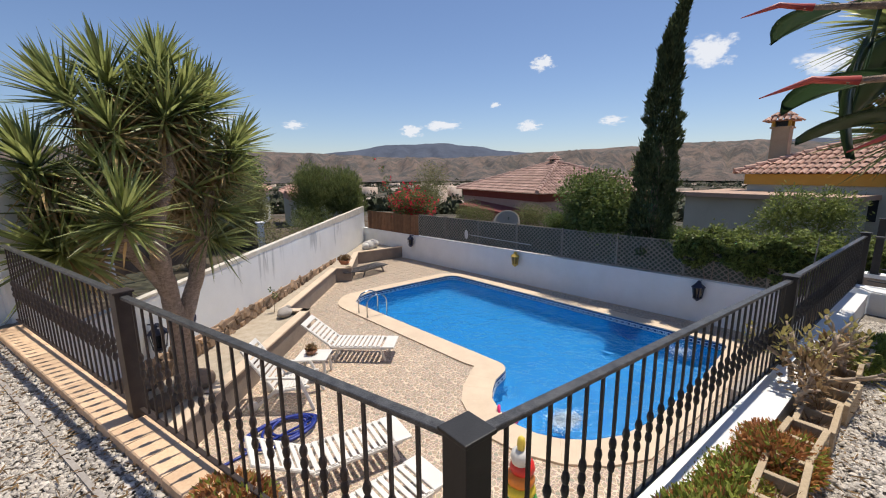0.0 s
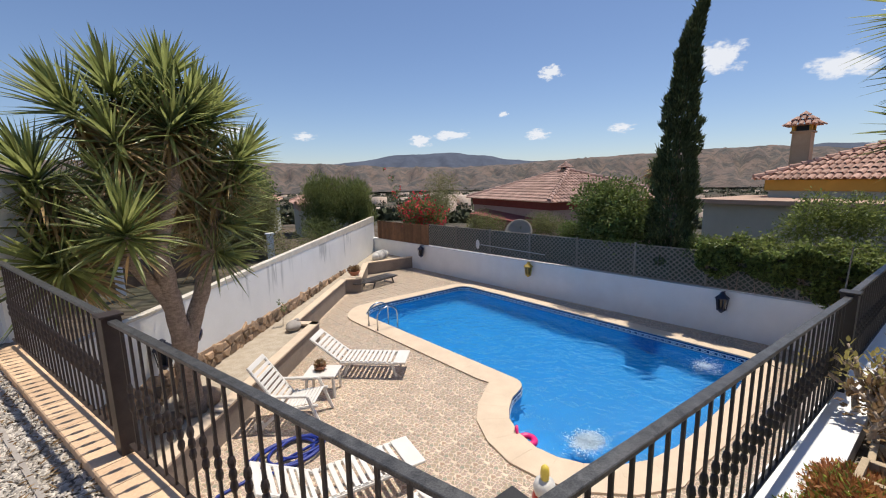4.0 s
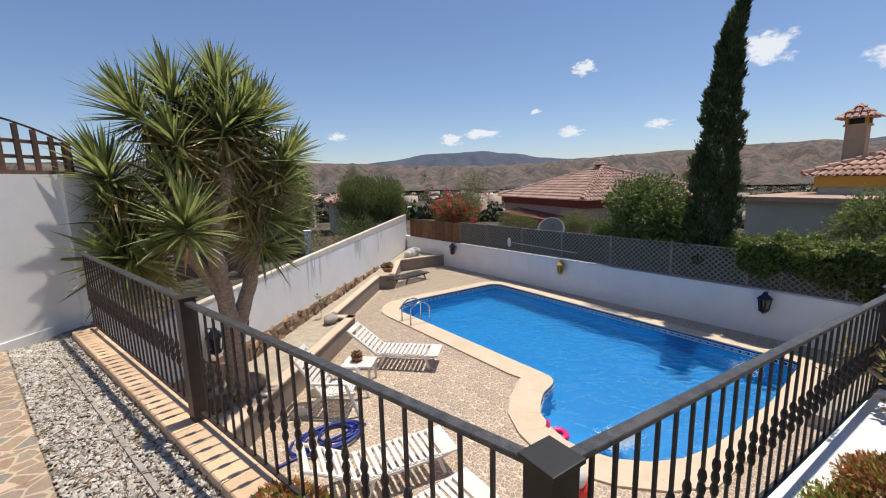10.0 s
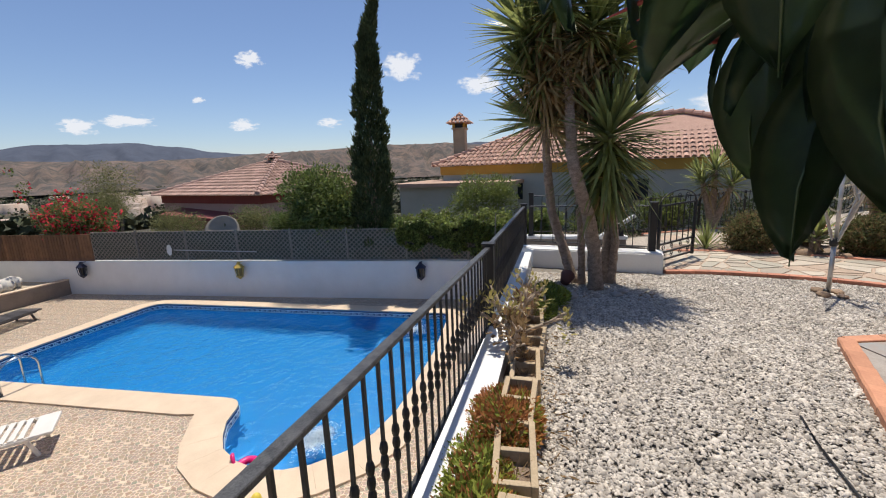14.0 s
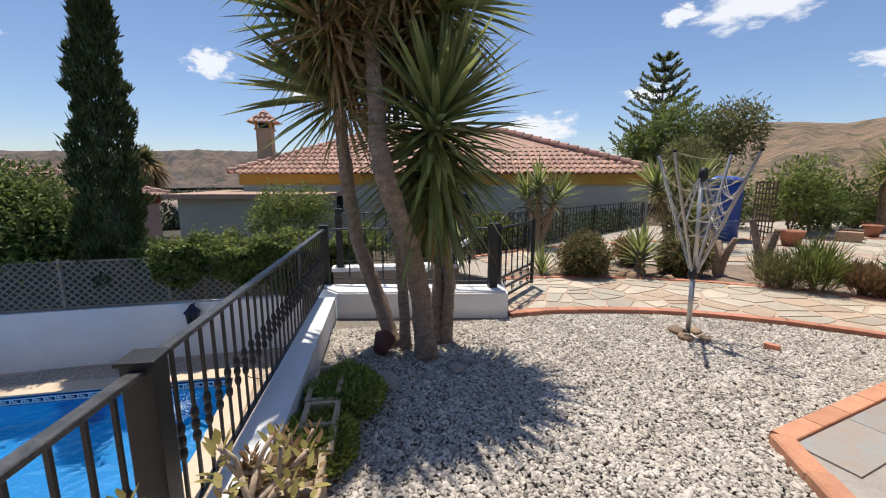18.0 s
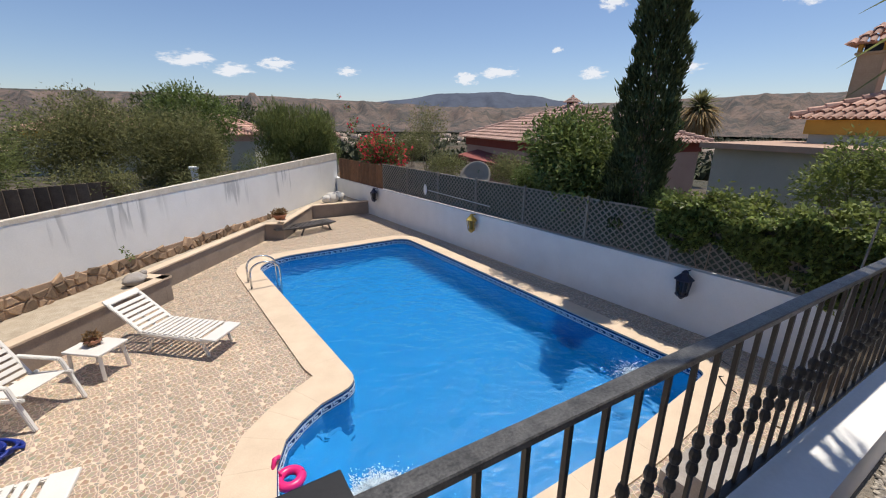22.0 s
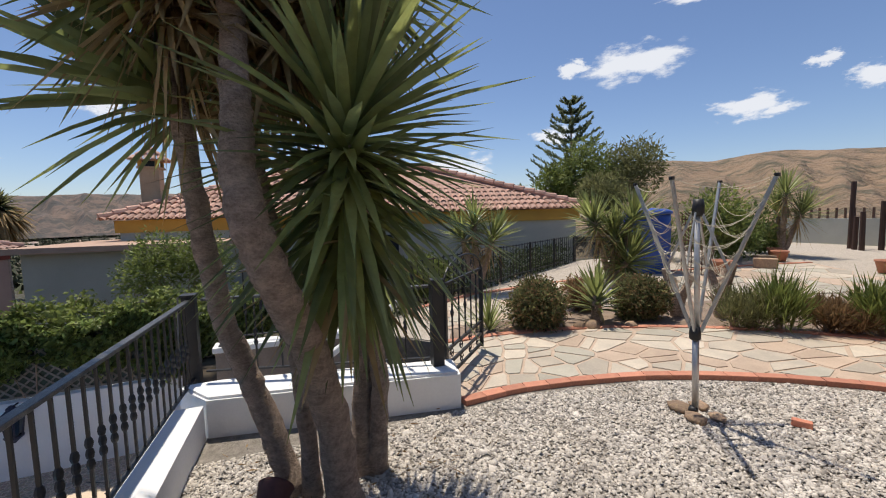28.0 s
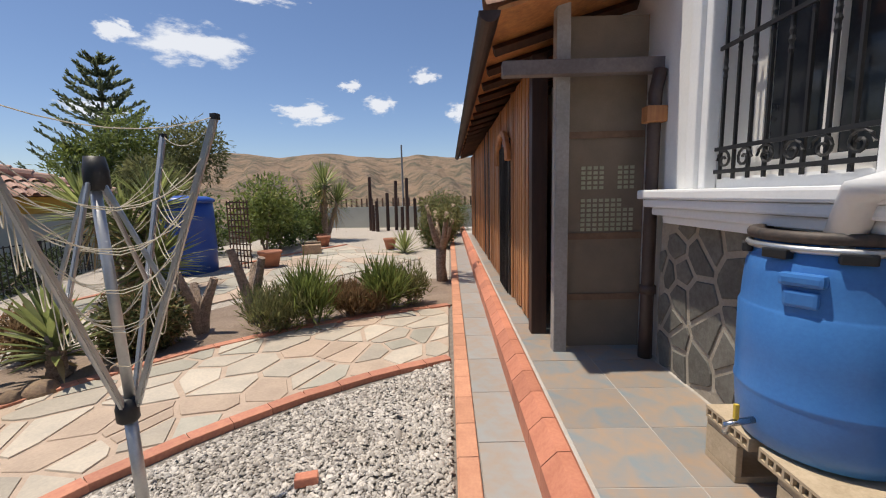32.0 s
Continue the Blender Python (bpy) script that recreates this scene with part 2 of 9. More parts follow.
def cloudy(m, colour, share):
    """Water that scatters a share of the light back out."""
    nt = m.node_tree
    d, mx = nt.nodes.new("ShaderNodeBsdfDiffuse"), nt.nodes.new("ShaderNodeMixShader")
    d.inputs[0].default_value = (*colour, 1)
    mx.inputs[0].default_value = share
    nt.links.new(nt.nodes["Principled BSDF"].outputs[0], mx.inputs[1])
    nt.links.new(d.outputs[0], mx.inputs[2])
    nt.links.new(mx.outputs[0], nt.nodes["Material Output"].inputs[0])


cloudy(WATER, (0.0, 0.15, 0.46), 0.24)
GRAVEL = mat("marble_gravel", (0.58, 0.535, 0.48), (0.43, 0.385, 0.33), 0.85, scale=3, fine=90, bump=0.2, depth=0.004, island=0.42)
GRAVEL_BED = mat("gravel_bedding", (0.33, 0.295, 0.255), (0.17, 0.15, 0.125), 0.95, scale=18, fine=70, bump=0.8, depth=0.02)
DIRT = mat("dry_earth", (0.33, 0.25, 0.19), (0.20, 0.145, 0.105), 0.95, scale=3, fine=35, bump=0.6, depth=0.03)
FLAG = mat("sandstone_flag", (0.57, 0.49, 0.385), (0.42, 0.37, 0.30), 0.8, scale=3.5, fine=45, bump=0.3, depth=0.006, vary=0.2)
MORTAR = mat("path_mortar", (0.43, 0.30, 0.205), (0.33, 0.225, 0.15), 0.95, scale=8, fine=60, bump=0.5, depth=0.01)
PATH_MORTAR = mat("pale_path_mortar", (0.56, 0.43, 0.33), (0.43, 0.33, 0.25), 0.95, scale=8, fine=60, bump=0.5, depth=0.01)
FLAG_GREY = mat("grey_green_flag", (0.47, 0.43, 0.35), (0.36, 0.335, 0.27), 0.8, scale=3.5, fine=45, bump=0.3, depth=0.006, vary=0.15)
FLAG_PINK = mat("pinkish_flag", (0.56, 0.43, 0.32), (0.42, 0.32, 0.24), 0.8, scale=3.5, fine=45, bump=0.3, depth=0.006, vary=0.15)
TERRACOTTA = mat("terracotta_block", (0.62, 0.25, 0.15), (0.48, 0.18, 0.105), 0.75, scale=6, fine=50, bump=0.25, depth=0.004, vary=0.16)
EDGE_BRICK = mat("pale_edge_brick", (0.74, 0.53, 0.35), (0.62, 0.42, 0.26), 0.8, scale=6, fine=50, bump=0.3, depth=0.004, vary=0.16)
SLATE_TILE = mat("slate_floor_tile", (0.235, 0.265, 0.275), (0.43, 0.275, 0.16), 0.42, scale=3.4, fine=11, bump=0.4, depth=0.006, vary=0.08, mix=0.49)
CONCRETE = mat("grey_concrete", (0.43, 0.39, 0.355), (0.29, 0.26, 0.23), 0.9, scale=3, fine=45, bump=0.3, depth=0.006)
BLOCK = mat("cement_block", (0.56, 0.44, 0.30), (0.40, 0.31, 0.20), 0.95, scale=8, fine=70, bump=0.5, depth=0.006)
BROWN_RENDER = mat("brown_grey_render", (0.33, 0.27, 0.22), (0.22, 0.18, 0.15), 0.9, scale=2, fine=40, bump=0.3)
FIELDSTONE = mat("rust_fieldstone", (0.46, 0.31, 0.19), (0.24, 0.17, 0.12), 0.9, scale=7, fine=40, bump=0.6, depth=0.015, vary=0.6)
DARKSTONE = mat("grey_green_cladding_stone", (0.19, 0.185, 0.16), (0.11, 0.10, 0.085), 0.8, scale=5, fine=40, bump=0.4, depth=0.008, vary=0.3)
PLASTIC = mat("white_plastic", (0.78, 0.75, 0.70), (0.70, 0.67, 0.62), 0.45, scale=3, fine=60, bump=0.05)
GREYPLASTIC = mat("grey_lounger_plastic", (0.085, 0.08, 0.08), (0.06, 0.055, 0.055), 0.5, scale=3, fine=60, bump=0.05)
HOSE = mat("blue_hose", (0.012, 0.035, 0.28), (0.01, 0.025, 0.2), 0.45, scale=8, fine=80, bump=0.05)
STEEL = mat("polished_steel", (0.62, 0.63, 0.64), (0.5, 0.5, 0.5), 0.22, 1.0, scale=10, fine=80, bump=0.02)
ALU = mat("aluminium", (0.62, 0.62, 0.61), (0.5, 0.5, 0.49), 0.42, 0.85, scale=10, fine=90, bump=0.05)
BLACKPL = mat("black_plastic", (0.02, 0.02, 0.021), (0.012, 0.012, 0.012), 0.5, scale=10, fine=80, bump=0.05)
ROPE = mat("pale_cord", (0.66, 0.60, 0.47), (0.5, 0.44, 0.33), 0.9, scale=20, fine=200, bump=0.2)
DRUM = mat("blue_drum_plastic", (0.06, 0.215, 0.53), (0.045, 0.165, 0.45), 0.38, scale=4, fine=70, bump=0.06)
TANK = mat("blue_tank_plastic", (0.03, 0.10, 0.42), (0.02, 0.07, 0.34), 0.4, scale=4, fine=70, bump=0.06)
WOOD = mat("varnished_pine", (0.60, 0.27, 0.10), (0.30, 0.12, 0.045), 0.5, scale=4, fine=26, bump=0.3, depth=0.004, vary=0.3, stretch=(1, 1, 0.12))
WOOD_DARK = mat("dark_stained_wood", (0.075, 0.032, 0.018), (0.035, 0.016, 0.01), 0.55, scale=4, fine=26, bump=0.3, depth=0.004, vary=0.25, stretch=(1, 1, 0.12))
TRELLIS = mat("brown_trellis_wood", (0.16, 0.085, 0.055), (0.085, 0.045, 0.03), 0.8, scale=5, fine=30, bump=0.3, vary=0.2)
LATTICE = mat("weathered_lattice_wood", (0.32, 0.29, 0.245), (0.21, 0.185, 0.15), 0.9, scale=5, fine=30, bump=0.3, vary=0.15, island=0.0)
SHADE = mat("green_shade_cloth", (0.085, 0.105, 0.075), (0.055, 0.07, 0.05), 0.95, scale=3, fine=120, bump=0.2)
ROOFTILE = mat("clay_roof_tile", (0.56, 0.355, 0.275), (0.42, 0.25, 0.19), 0.85, scale=1.5, fine=14, bump=0.3, depth=0.02, island=0.25)
ROOFTILE_A = mat("pink_clay_roof_tile", (0.50, 0.335, 0.275), (0.37, 0.235, 0.19), 0.85, scale=1.5, fine=14, bump=0.3, depth=0.02, island=0.22)
OCHRE = mat("ochre_paint", (0.60, 0.36, 0.07), (0.50, 0.29, 0.055), 0.85, scale=1.5, fine=40, bump=0.1)
CREAM_WALL = mat("pale_green_render", (0.52, 0.52, 0.44), (0.44, 0.44, 0.37), 0.9, scale=1.2, fine=40, bump=0.1)
PINK_WALL = mat("salmon_render", (0.58, 0.40, 0.32), (0.5, 0.33, 0.26), 0.9, scale=1.2, fine=40, bump=0.1)
REDBAND = mat("red_band_paint", (0.30, 0.07, 0.045), (0.24, 0.05, 0.035), 0.8, scale=2, fine=40, bump=0.1)
AWNING = mat("maroon_awning", (0.30, 0.09, 0.08), (0.24, 0.07, 0.06), 0.9, scale=2, fine=40, bump=0.1)
YUCCA = leafy("yucca_leaf", (0.335, 0.36, 0.13), (0.17, 0.20, 0.066), 0.38, 0.5, 12, 0.45, 0.42)
YUCCA_DRY = leafy("dry_yucca_leaf", (0.50, 0.37, 0.19), (0.33, 0.23, 0.11), 0.8, 0.35, 12, 0.1, 0.25)
BARK = mat("yucca_bark", (0.70, 0.53, 0.40), (0.28, 0.20, 0.145), 0.95, scale=14, fine=55, bump=1.0, depth=0.06, stretch=(1, 1, 1.7), mix=0.5)
CYPRESS = leafy("cypress_foliage", (0.115, 0.14, 0.062), (0.052, 0.07, 0.03), 0.8, 0.4, 9, 0.15, 0.25)
LEAF_DARK = leafy("glossy_dark_leaf", (0.20, 0.25, 0.075), (0.095, 0.13, 0.038), 0.45, 0.4)
IVY = leafy("ivy_leaf", (0.27, 0.32, 0.10), (0.12, 0.16, 0.045), 0.42, 0.6, 9, 0.3, 0.5)
LEAF_BRIGHT = leafy("bright_leaf", (0.26, 0.30, 0.085), (0.145, 0.18, 0.05), 0.55, 0.35)
LEAF_OLIVE = leafy("olive_leaf", (0.27, 0.265, 0.12), (0.15, 0.155, 0.065), 0.75, 0.35, 9, 0.15)
LEAF_FEATHER = leafy("tamarisk_foliage", (0.25, 0.28, 0.105), (0.14, 0.165, 0.06), 0.85, 0.35, 9, 0.1)
LEAF_DRY = leafy("dry_leaf", (0.34, 0.23, 0.12), (0.20, 0.13, 0.07), 0.85, 0.35, 9, 0.1)
SUCCULENT = leafy("succulent_leaf", (0.36, 0.38, 0.07), (0.20, 0.25, 0.05), 0.55, 0.35, 12, 0.25, 0.2)
BLOOM = leafy("red_bougainvillea", (0.80, 0.11, 0.12), (0.62, 0.035, 0.07), 0.7, 0.25, 9, 0.1, 0.4)
FICUS = leafy("rubber_plant_leaf", (0.075, 0.12, 0.05), (0.045, 0.08, 0.032), 0.3, 0.2, 30, 0.5, 0.16)
FICUS_STEM = mat("red_leaf_sheath", (0.50, 0.09, 0.07), (0.38, 0.06, 0.05), 0.5, scale=8, fine=40, bump=0.05)
TWIG = mat("grey_twig", (0.37, 0.285, 0.21), (0.22, 0.165, 0.12), 0.95, scale=10, fine=60, bump=0.4)
POT = mat("terracotta_pot", (0.46, 0.21, 0.13), (0.36, 0.155, 0.095), 0.85, scale=4, fine=50, bump=0.2)
CLOTH_PINK = mat("pink_vinyl", (0.80, 0.03, 0.22), (0.7, 0.02, 0.17), 0.35, scale=4, fine=40, bump=0.02)
GLASSDARK = mat("dark_window_glass", (0.03, 0.035, 0.04), (0.02, 0.022, 0.026), 0.08, scale=2, fine=30, bump=0.0)
YELLOW_TIN = mat("yellow_painted_tin", (0.62, 0.42, 0.08), (0.5, 0.33, 0.06), 0.5, scale=8, fine=60, bump=0.1)
BLUE_TIN = mat("dark_blue_painted_tin", (0.02, 0.026, 0.06), (0.012, 0.016, 0.04), 0.45, scale=8, fine=60, bump=0.1)
SHELL_WHITE = mat("white_stone", (0.74, 0.72, 0.68), (0.55, 0.53, 0.49), 0.9, scale=6, fine=40, bump=0.5)


# ---- mesh helpers ----
def finish(name, me, material, parent=None, label=""):
    if material and not me.materials:
        me.materials.append(material)
    ob = new(name, me)
    if parent is not None:
        ob.parent = parent
    if label:
        ob["label"] = label
    return ob


def part(name, bm, material, parent, label="", smooth=False):
    """Links a bmesh as one mesh object under a thing or a part."""
    me = bpy.data.meshes.new(name)
    bm.normal_update()
    bm.to_mesh(me)
    bm.free()
    if smooth:
        me.polygons.foreach_set("use_smooth", [True] * len(me.polygons))
    return finish(name, me, material, parent, label)


def thing(name, label, category, m=None, group="", kind=""):
    ob = new(name)
    ob.empty_display_size = 0.2
    if m is not None:
        ob.matrix_world = m
    return tagged(ob, label, category, group, kind)


def solid(name, bm, material, label, category, kind="", group="", smooth=False, m=None):
    """A top-level thing that is one mesh."""
    ob = part(name, bm, material, None, "", smooth)
    if m is not None:
        ob.matrix_world = m
    return tagged(ob, label, category, group, kind)


def sharing(name, me, parent, m, label=""):
    """One more piece on a shared mesh."""
    ob = finish(name, me, None, parent, label)
    ob.matrix_local = m
    return ob


def mesh_of(bm, name, material, smooth=False):
    me = bpy.data.meshes.new(name)
    bm.normal_update()
    bm.to_mesh(me)
    bm.free()
    if smooth:
        me.polygons.foreach_set("use_smooth", [True] * len(me.polygons))
    me.materials.append(material)
    return me


def box(bm, c, s, m=None, bevel=0.0):
    """A box with centre c and sizes s, under the pose m."""
    vs = [bm.verts.new(((m or Matrix()) @ Vector((c[0] + sx * s[0] / 2, c[1] + sy * s[1] / 2, c[2] + sz * s[2] / 2)))) for sx in (-1, 1) for sy in (-1, 1) for sz in (-1, 1)]
    fs = [bm.faces.new([vs[i] for i in f]) for f in ((0, 1, 3, 2), (4, 6, 7, 5), (0, 4, 5, 1), (2, 3, 7, 6), (0, 2, 6, 4), (1, 5, 7, 3))]
    if bevel:
        es = list({e for f in fs for e in f.edges})
        bmesh.ops.bevel(bm, geom=es, offset=bevel, segments=2, affect="EDGES", profile=0.6)
    return vs


def ring(bm, c, ax, r, seg, start=0.0):
    ax = Vector(ax).normalized()
    u = ax.cross(Vector((0, 0, 1)) if abs(ax.z) < 0.95 else Vector((1, 0, 0))).normalized()
    v = ax.cross(u)
    return [bm.verts.new(Vector(c) + (u * math.cos(start + i * math.tau / seg) + v * math.sin(start + i * math.tau / seg)) * r) for i in range(seg)]


def tube(bm, pts, radii, seg=6, caps=True):
    """A tapered tube along points."""
    pts = [Vector(p) for p in pts]
    if not isinstance(radii, (list, tuple)):
        radii = [radii] * len(pts)
    last = first = None
    for i, p in enumerate(pts):
        ax = (pts[min(i + 1, len(pts) - 1)] - pts[max(i - 1, 0)])
        cur = ring(bm, p, ax, radii[i], seg)
        if last:
            k = min(range(seg), key=lambda j: (cur[j].co - last[0].co).length)
            cur = cur[k:] + cur[:k]
            for j in range(seg):
                bm.faces.new((last[j], last[(j + 1) % seg], cur[(j + 1) % seg], cur[j]))
        else:
            first = cur
        last = cur
    if caps:
        bm.faces.new(first[::-1])
        bm.faces.new(last)


def lathe(bm, profile, seg=16, c=(0, 0, 0), close=True):
    """A turned shape: profile is (radius, height) from the bottom up."""
    rows = []
    for r, h in profile:
        rows.append([bm.verts.new((c[0] + r * math.cos(i * math.tau / seg), c[1] + r * math.sin(i * math.tau / seg), c[2] + h)) for i in range(seg)])
    for a, b in zip(rows, rows[1:]):
        for i in range(seg):
            bm.faces.new((a[i], a[(i + 1) % seg], b[(i + 1) % seg], b[i]))
    if close:
        bm.faces.new(rows[0][::-1])
        bm.faces.new(rows[-1])


def prism(bm, poly, z0, z1, zf=None):
    """An upright block on a ground outline; zf gives the top's height at (x, y) if it slopes."""
    a = [bm.verts.new((x, y, z0)) for x, y in poly]
    b = [bm.verts.new((x, y, zf(x, y) if zf else z1)) for x, y in poly]
    n = len(poly)
    area = sum(poly[i][0] * poly[(i + 1) % n][1] - poly[(i + 1) % n][0] * poly[i][1] for i in range(n))
    if area < 0:
        a, b = a[::-1], b[::-1]
    bm.faces.new(a[::-1])
    bm.faces.new(b)
    for i in range(n):
        bm.faces.new((a[i], a[(i + 1) % n], b[(i + 1) % n], b[i]))


def wall_along(bm, p, q, t, z0, z1, side=1, zq=None):
    """A wall from p to q with thickness t to one side; its top may fall from z1 to zq."""
    p, q = Vector(p), Vector(q)
    d = (q - p).normalized()
    o = Vector((-d.y, d.x)) * t * side
    zq = z1 if zq is None else zq
    ln = (q - p).length
    prism(bm, [p, q, q + o, p + o], z0, z1, lambda x, y: z1 + (zq - z1) * max(0, min(1, (Vector((x, y)) - p).dot(d) / ln)))


def arrays(name, verts, faces, material, parent=None, label="", smooth=False):
    me = bpy.data.meshes.new(name)
    verts, faces = np.asarray(verts, np.float32), np.asarray(faces, np.int32)
    k = faces.shape[1]
    me.vertices.add(len(verts))
    me.vertices.foreach_set("co", verts.ravel())
    me.loops.add(faces.size)
    me.loops.foreach_set("vertex_index", faces.ravel())
    me.polygons.add(len(faces))
    me.polygons.foreach_set("loop_start", np.arange(0, faces.size, k, dtype=np.int32))
    if smooth:
        me.polygons.foreach_set("use_smooth", np.ones(len(faces), dtype=bool))
    me.update(calc_edges=True)
    me.validate()
    return finish(name, me, material, parent, label)


rng = np.random.default_rng(7)


def unit(v):
    return v / np.maximum(np.linalg.norm(v, axis=-1, keepdims=True), 1e-9)


def leaf_cloud(pos, way, length, width, fold=0.25):
    """Folded lozenge leaves: two faces each side of a midrib."""
    n = len(pos)
    way = unit(way)
    side = unit(np.cross(way, unit(rng.normal(size=(n, 3)))))
    up = np.cross(side, way)
    length, width = np.broadcast_to(length, n)[:, None], np.broadcast_to(width, n)[:, None]
    base, tip = pos, pos + way * length
    mid = pos + way * length * 0.45
    lf = mid + side * width / 2 + up * width * fold
    rt = mid - side * width / 2 + up * width * fold
    v = np.stack([base, lf, tip, rt], 1).reshape(-1, 3)
    i = np.arange(n)[:, None] * 4
    f = np.concatenate([i + [0, 2, 1], i + [0, 3, 2]], 0)
    return v, f


def lumps(count, centres, radii, shell=0.55, flat=1.0):
    """Points in a set of overlapping lumps, most of them near the outside, with the way outwards."""
    centres, radii = np.asarray(centres, float), np.asarray(radii, float)
    w = radii**2
    k = rng.choice(len(centres), count, p=w / w.sum())
    d = unit(rng.normal(size=(count, 3)))
    r = (shell + (1 - shell) * rng.random(count) ** 0.6) * np.clip(1 + 0.16 * rng.normal(size=count), 0.6, 1.22)
    p = centres[k] + d * (radii[k] * r)[:, None] * [1, 1, flat]
    return p, d


def bush_lumps(c, rx, ry, rz, n, seed, small=0.45):
    """Centres and radii of lumps that make an uneven crown."""
    g = np.random.default_rng(seed)
    d = unit(g.normal(size=(n, 3)))
    cs = np.asarray(c) + d * np.array([rx, ry, rz]) * (0.35 + 0.35 * g.random((n, 1)))
    return cs, min(rx, ry, rz) * (small + 0.25 * g.random(n))


# ---- plan ----
NV, DV = Vector((0.963, 0.270)), Vector((0.270, -0.963))
PATIO, COPE, WATERLINE, FLOOR = -2.40, -2.365, -2.535, 0.01


def ns(n, s):
    """The plan point n metres out from the house line and s metres along the house."""
    p = NV * n + DV * s
    return (p.x, p.y)


def gz(x, y=0.0):
    """Height of the upper garden's gravel."""
    return -0.06 - 0.031 * max(0.0, min(x, 6.4))


HOUSE_ROT = math.degrees(math.atan2(DV.y, DV.x))
BW0, BWD = Vector((-1.16, 6.50)), Vector((0.678, 0.735))
BWN = Vector((0.735, -0.678))


def bw(k, off=0.0):
    """A point k metres along the boundary wall, off metres in front of its face."""
    return BW0 + BWD * k + BWN * off


def far_x(y):
    """The face of the wall across the pool."""
    return 11.5 + (9.46 - y) * 0.09


def clip(poly, p, nrm):
    """The part of a polygon on the side of p to which nrm does not point."""
    out = []
    for i in range(len(poly)):
        a, b = poly[i - 1], poly[i]
        da, db = (a - p).dot(nrm), (b - p).dot(nrm)
        if da <= 0:
            out.append(a)
        if da * db < 0:
            out.append(a + (b - a) * (da / (da - db)))
    return out


def voronoi_cells(x0, x1, y0, y1, size, gap, seed):
    g = random.Random(seed)
    pts = []
    nx, ny = max(1, round((x1 - x0) / size)), max(1, round((y1 - y0) / size))
    for i in range(-1, nx + 1):
        for j in range(-1, ny + 1):
            pts.append(Vector((x0 + (i + 0.5 + g.uniform(-0.55, 0.55)) * (x1 - x0) / nx, y0 + (j + 0.5 + g.uniform(-0.55, 0.55)) * (y1 - y0) / ny)))
    out = []
    for p in pts:
        if not (x0 < p.x < x1 and y0 < p.y < y1):
            continue
        poly = [Vector(v) for v in ((x0, y0), (x1, y0), (x1, y1), (x0, y1))]
        for q in pts:
            d = q - p
            if 0 < d.length < size * 3.2:
                poly = clip(poly, p + d / 2 - d.normalized() * gap, d.normalized())
                if len(poly) < 3:
                    break
        if len(poly) >= 3:
            out.append([tuple(v) for v in poly])
    return out

# ---- ground to the horizon ----
def terrain(x, y):
    r = math.hypot(x, y)
    th = math.atan2(y, x)
    near = -4.4
    if x > far_x(y) + 1.6 and y > 1.5:
        near = -2.2 - 0.02 * (x - 12)
    elif x > 11.5 and y < 1.5:
        near = -0.9 - 0.05 * (x - 10)
    if (Vector((x, y)) - BW0).dot(BWN) < -1.4 and y > 4:
        near = -1.55 - 0.01 * r
    if y < -19.5 or (x < -6 and y < 3):
        near = -0.45
    k = max(0.0, min(1.0, (r - 26) / 120))
    k = k * k * (3 - 2 * k)
    back = max(0.0, -math.sin(th + 0.12))
    low = -9 - 22 * min(1, r / 900) + 7 * noise.noise((x * 0.006, y * 0.006, 1)) + 14 * back * min(1, r / 500)
    z = near * (1 - k) + low * k
    m = max(0.0, min(1.0, (r - 1000) / 1500))
    z += m * m * (3 - 2 * m) * (42 + 30 * noise.noise((x * 0.0016, y * 0.0016, 4)))
    h = max(0.0, 1 - abs(r - 620) / 330)
    if h > 0 and back > 0:
        z += h * h * (3 - 2 * h) * min(1, back * 1.6) * (12 + 8 * noise.noise((x * 0.008, y * 0.008, 3)) + 10 * noise.noise((x * 0.03, y * 0.03, 3)))
    if r > 60:
        z += 2.2 * noise.noise((x * 0.02, y * 0.02, 7)) * min(1, r / 400) + min(1, r / 1500) * 9 * noise.noise((x * 0.01, y * 0.01, 9))
    return z


def build_ground():
    rings = [0.0] + [0.8 * 1.075**i for i in range(118)]
    seg = 300
    v = [(3.0, 0.0, -4.4)]
    for r in rings[1:]:
        for j in range(seg):
            a = j * math.tau / seg
            x, y = 3 + r * math.cos(a), r * math.sin(a)
            v.append((x, y, terrain(x, y)))
    f = []
    for i in range(len(rings) - 2):
        for j in range(seg):
            a, b = 1 + i * seg + j, 1 + i * seg + (j + 1) % seg
            f.append((a, a + seg, b + seg, b))
    m = spotted("valley_ground", (0.17, 0.122, 0.085), (0.095, 0.075, 0.05), (0.045, 0.05, 0.028), 0.012, 0.11, 0.055, 0.44, 0.55)
    ob = arrays("ground", v, f, m, smooth=True)
    tagged(ob, "dry scrubby valley ground rising to bare hazy mountains", "ground", kind="structure")



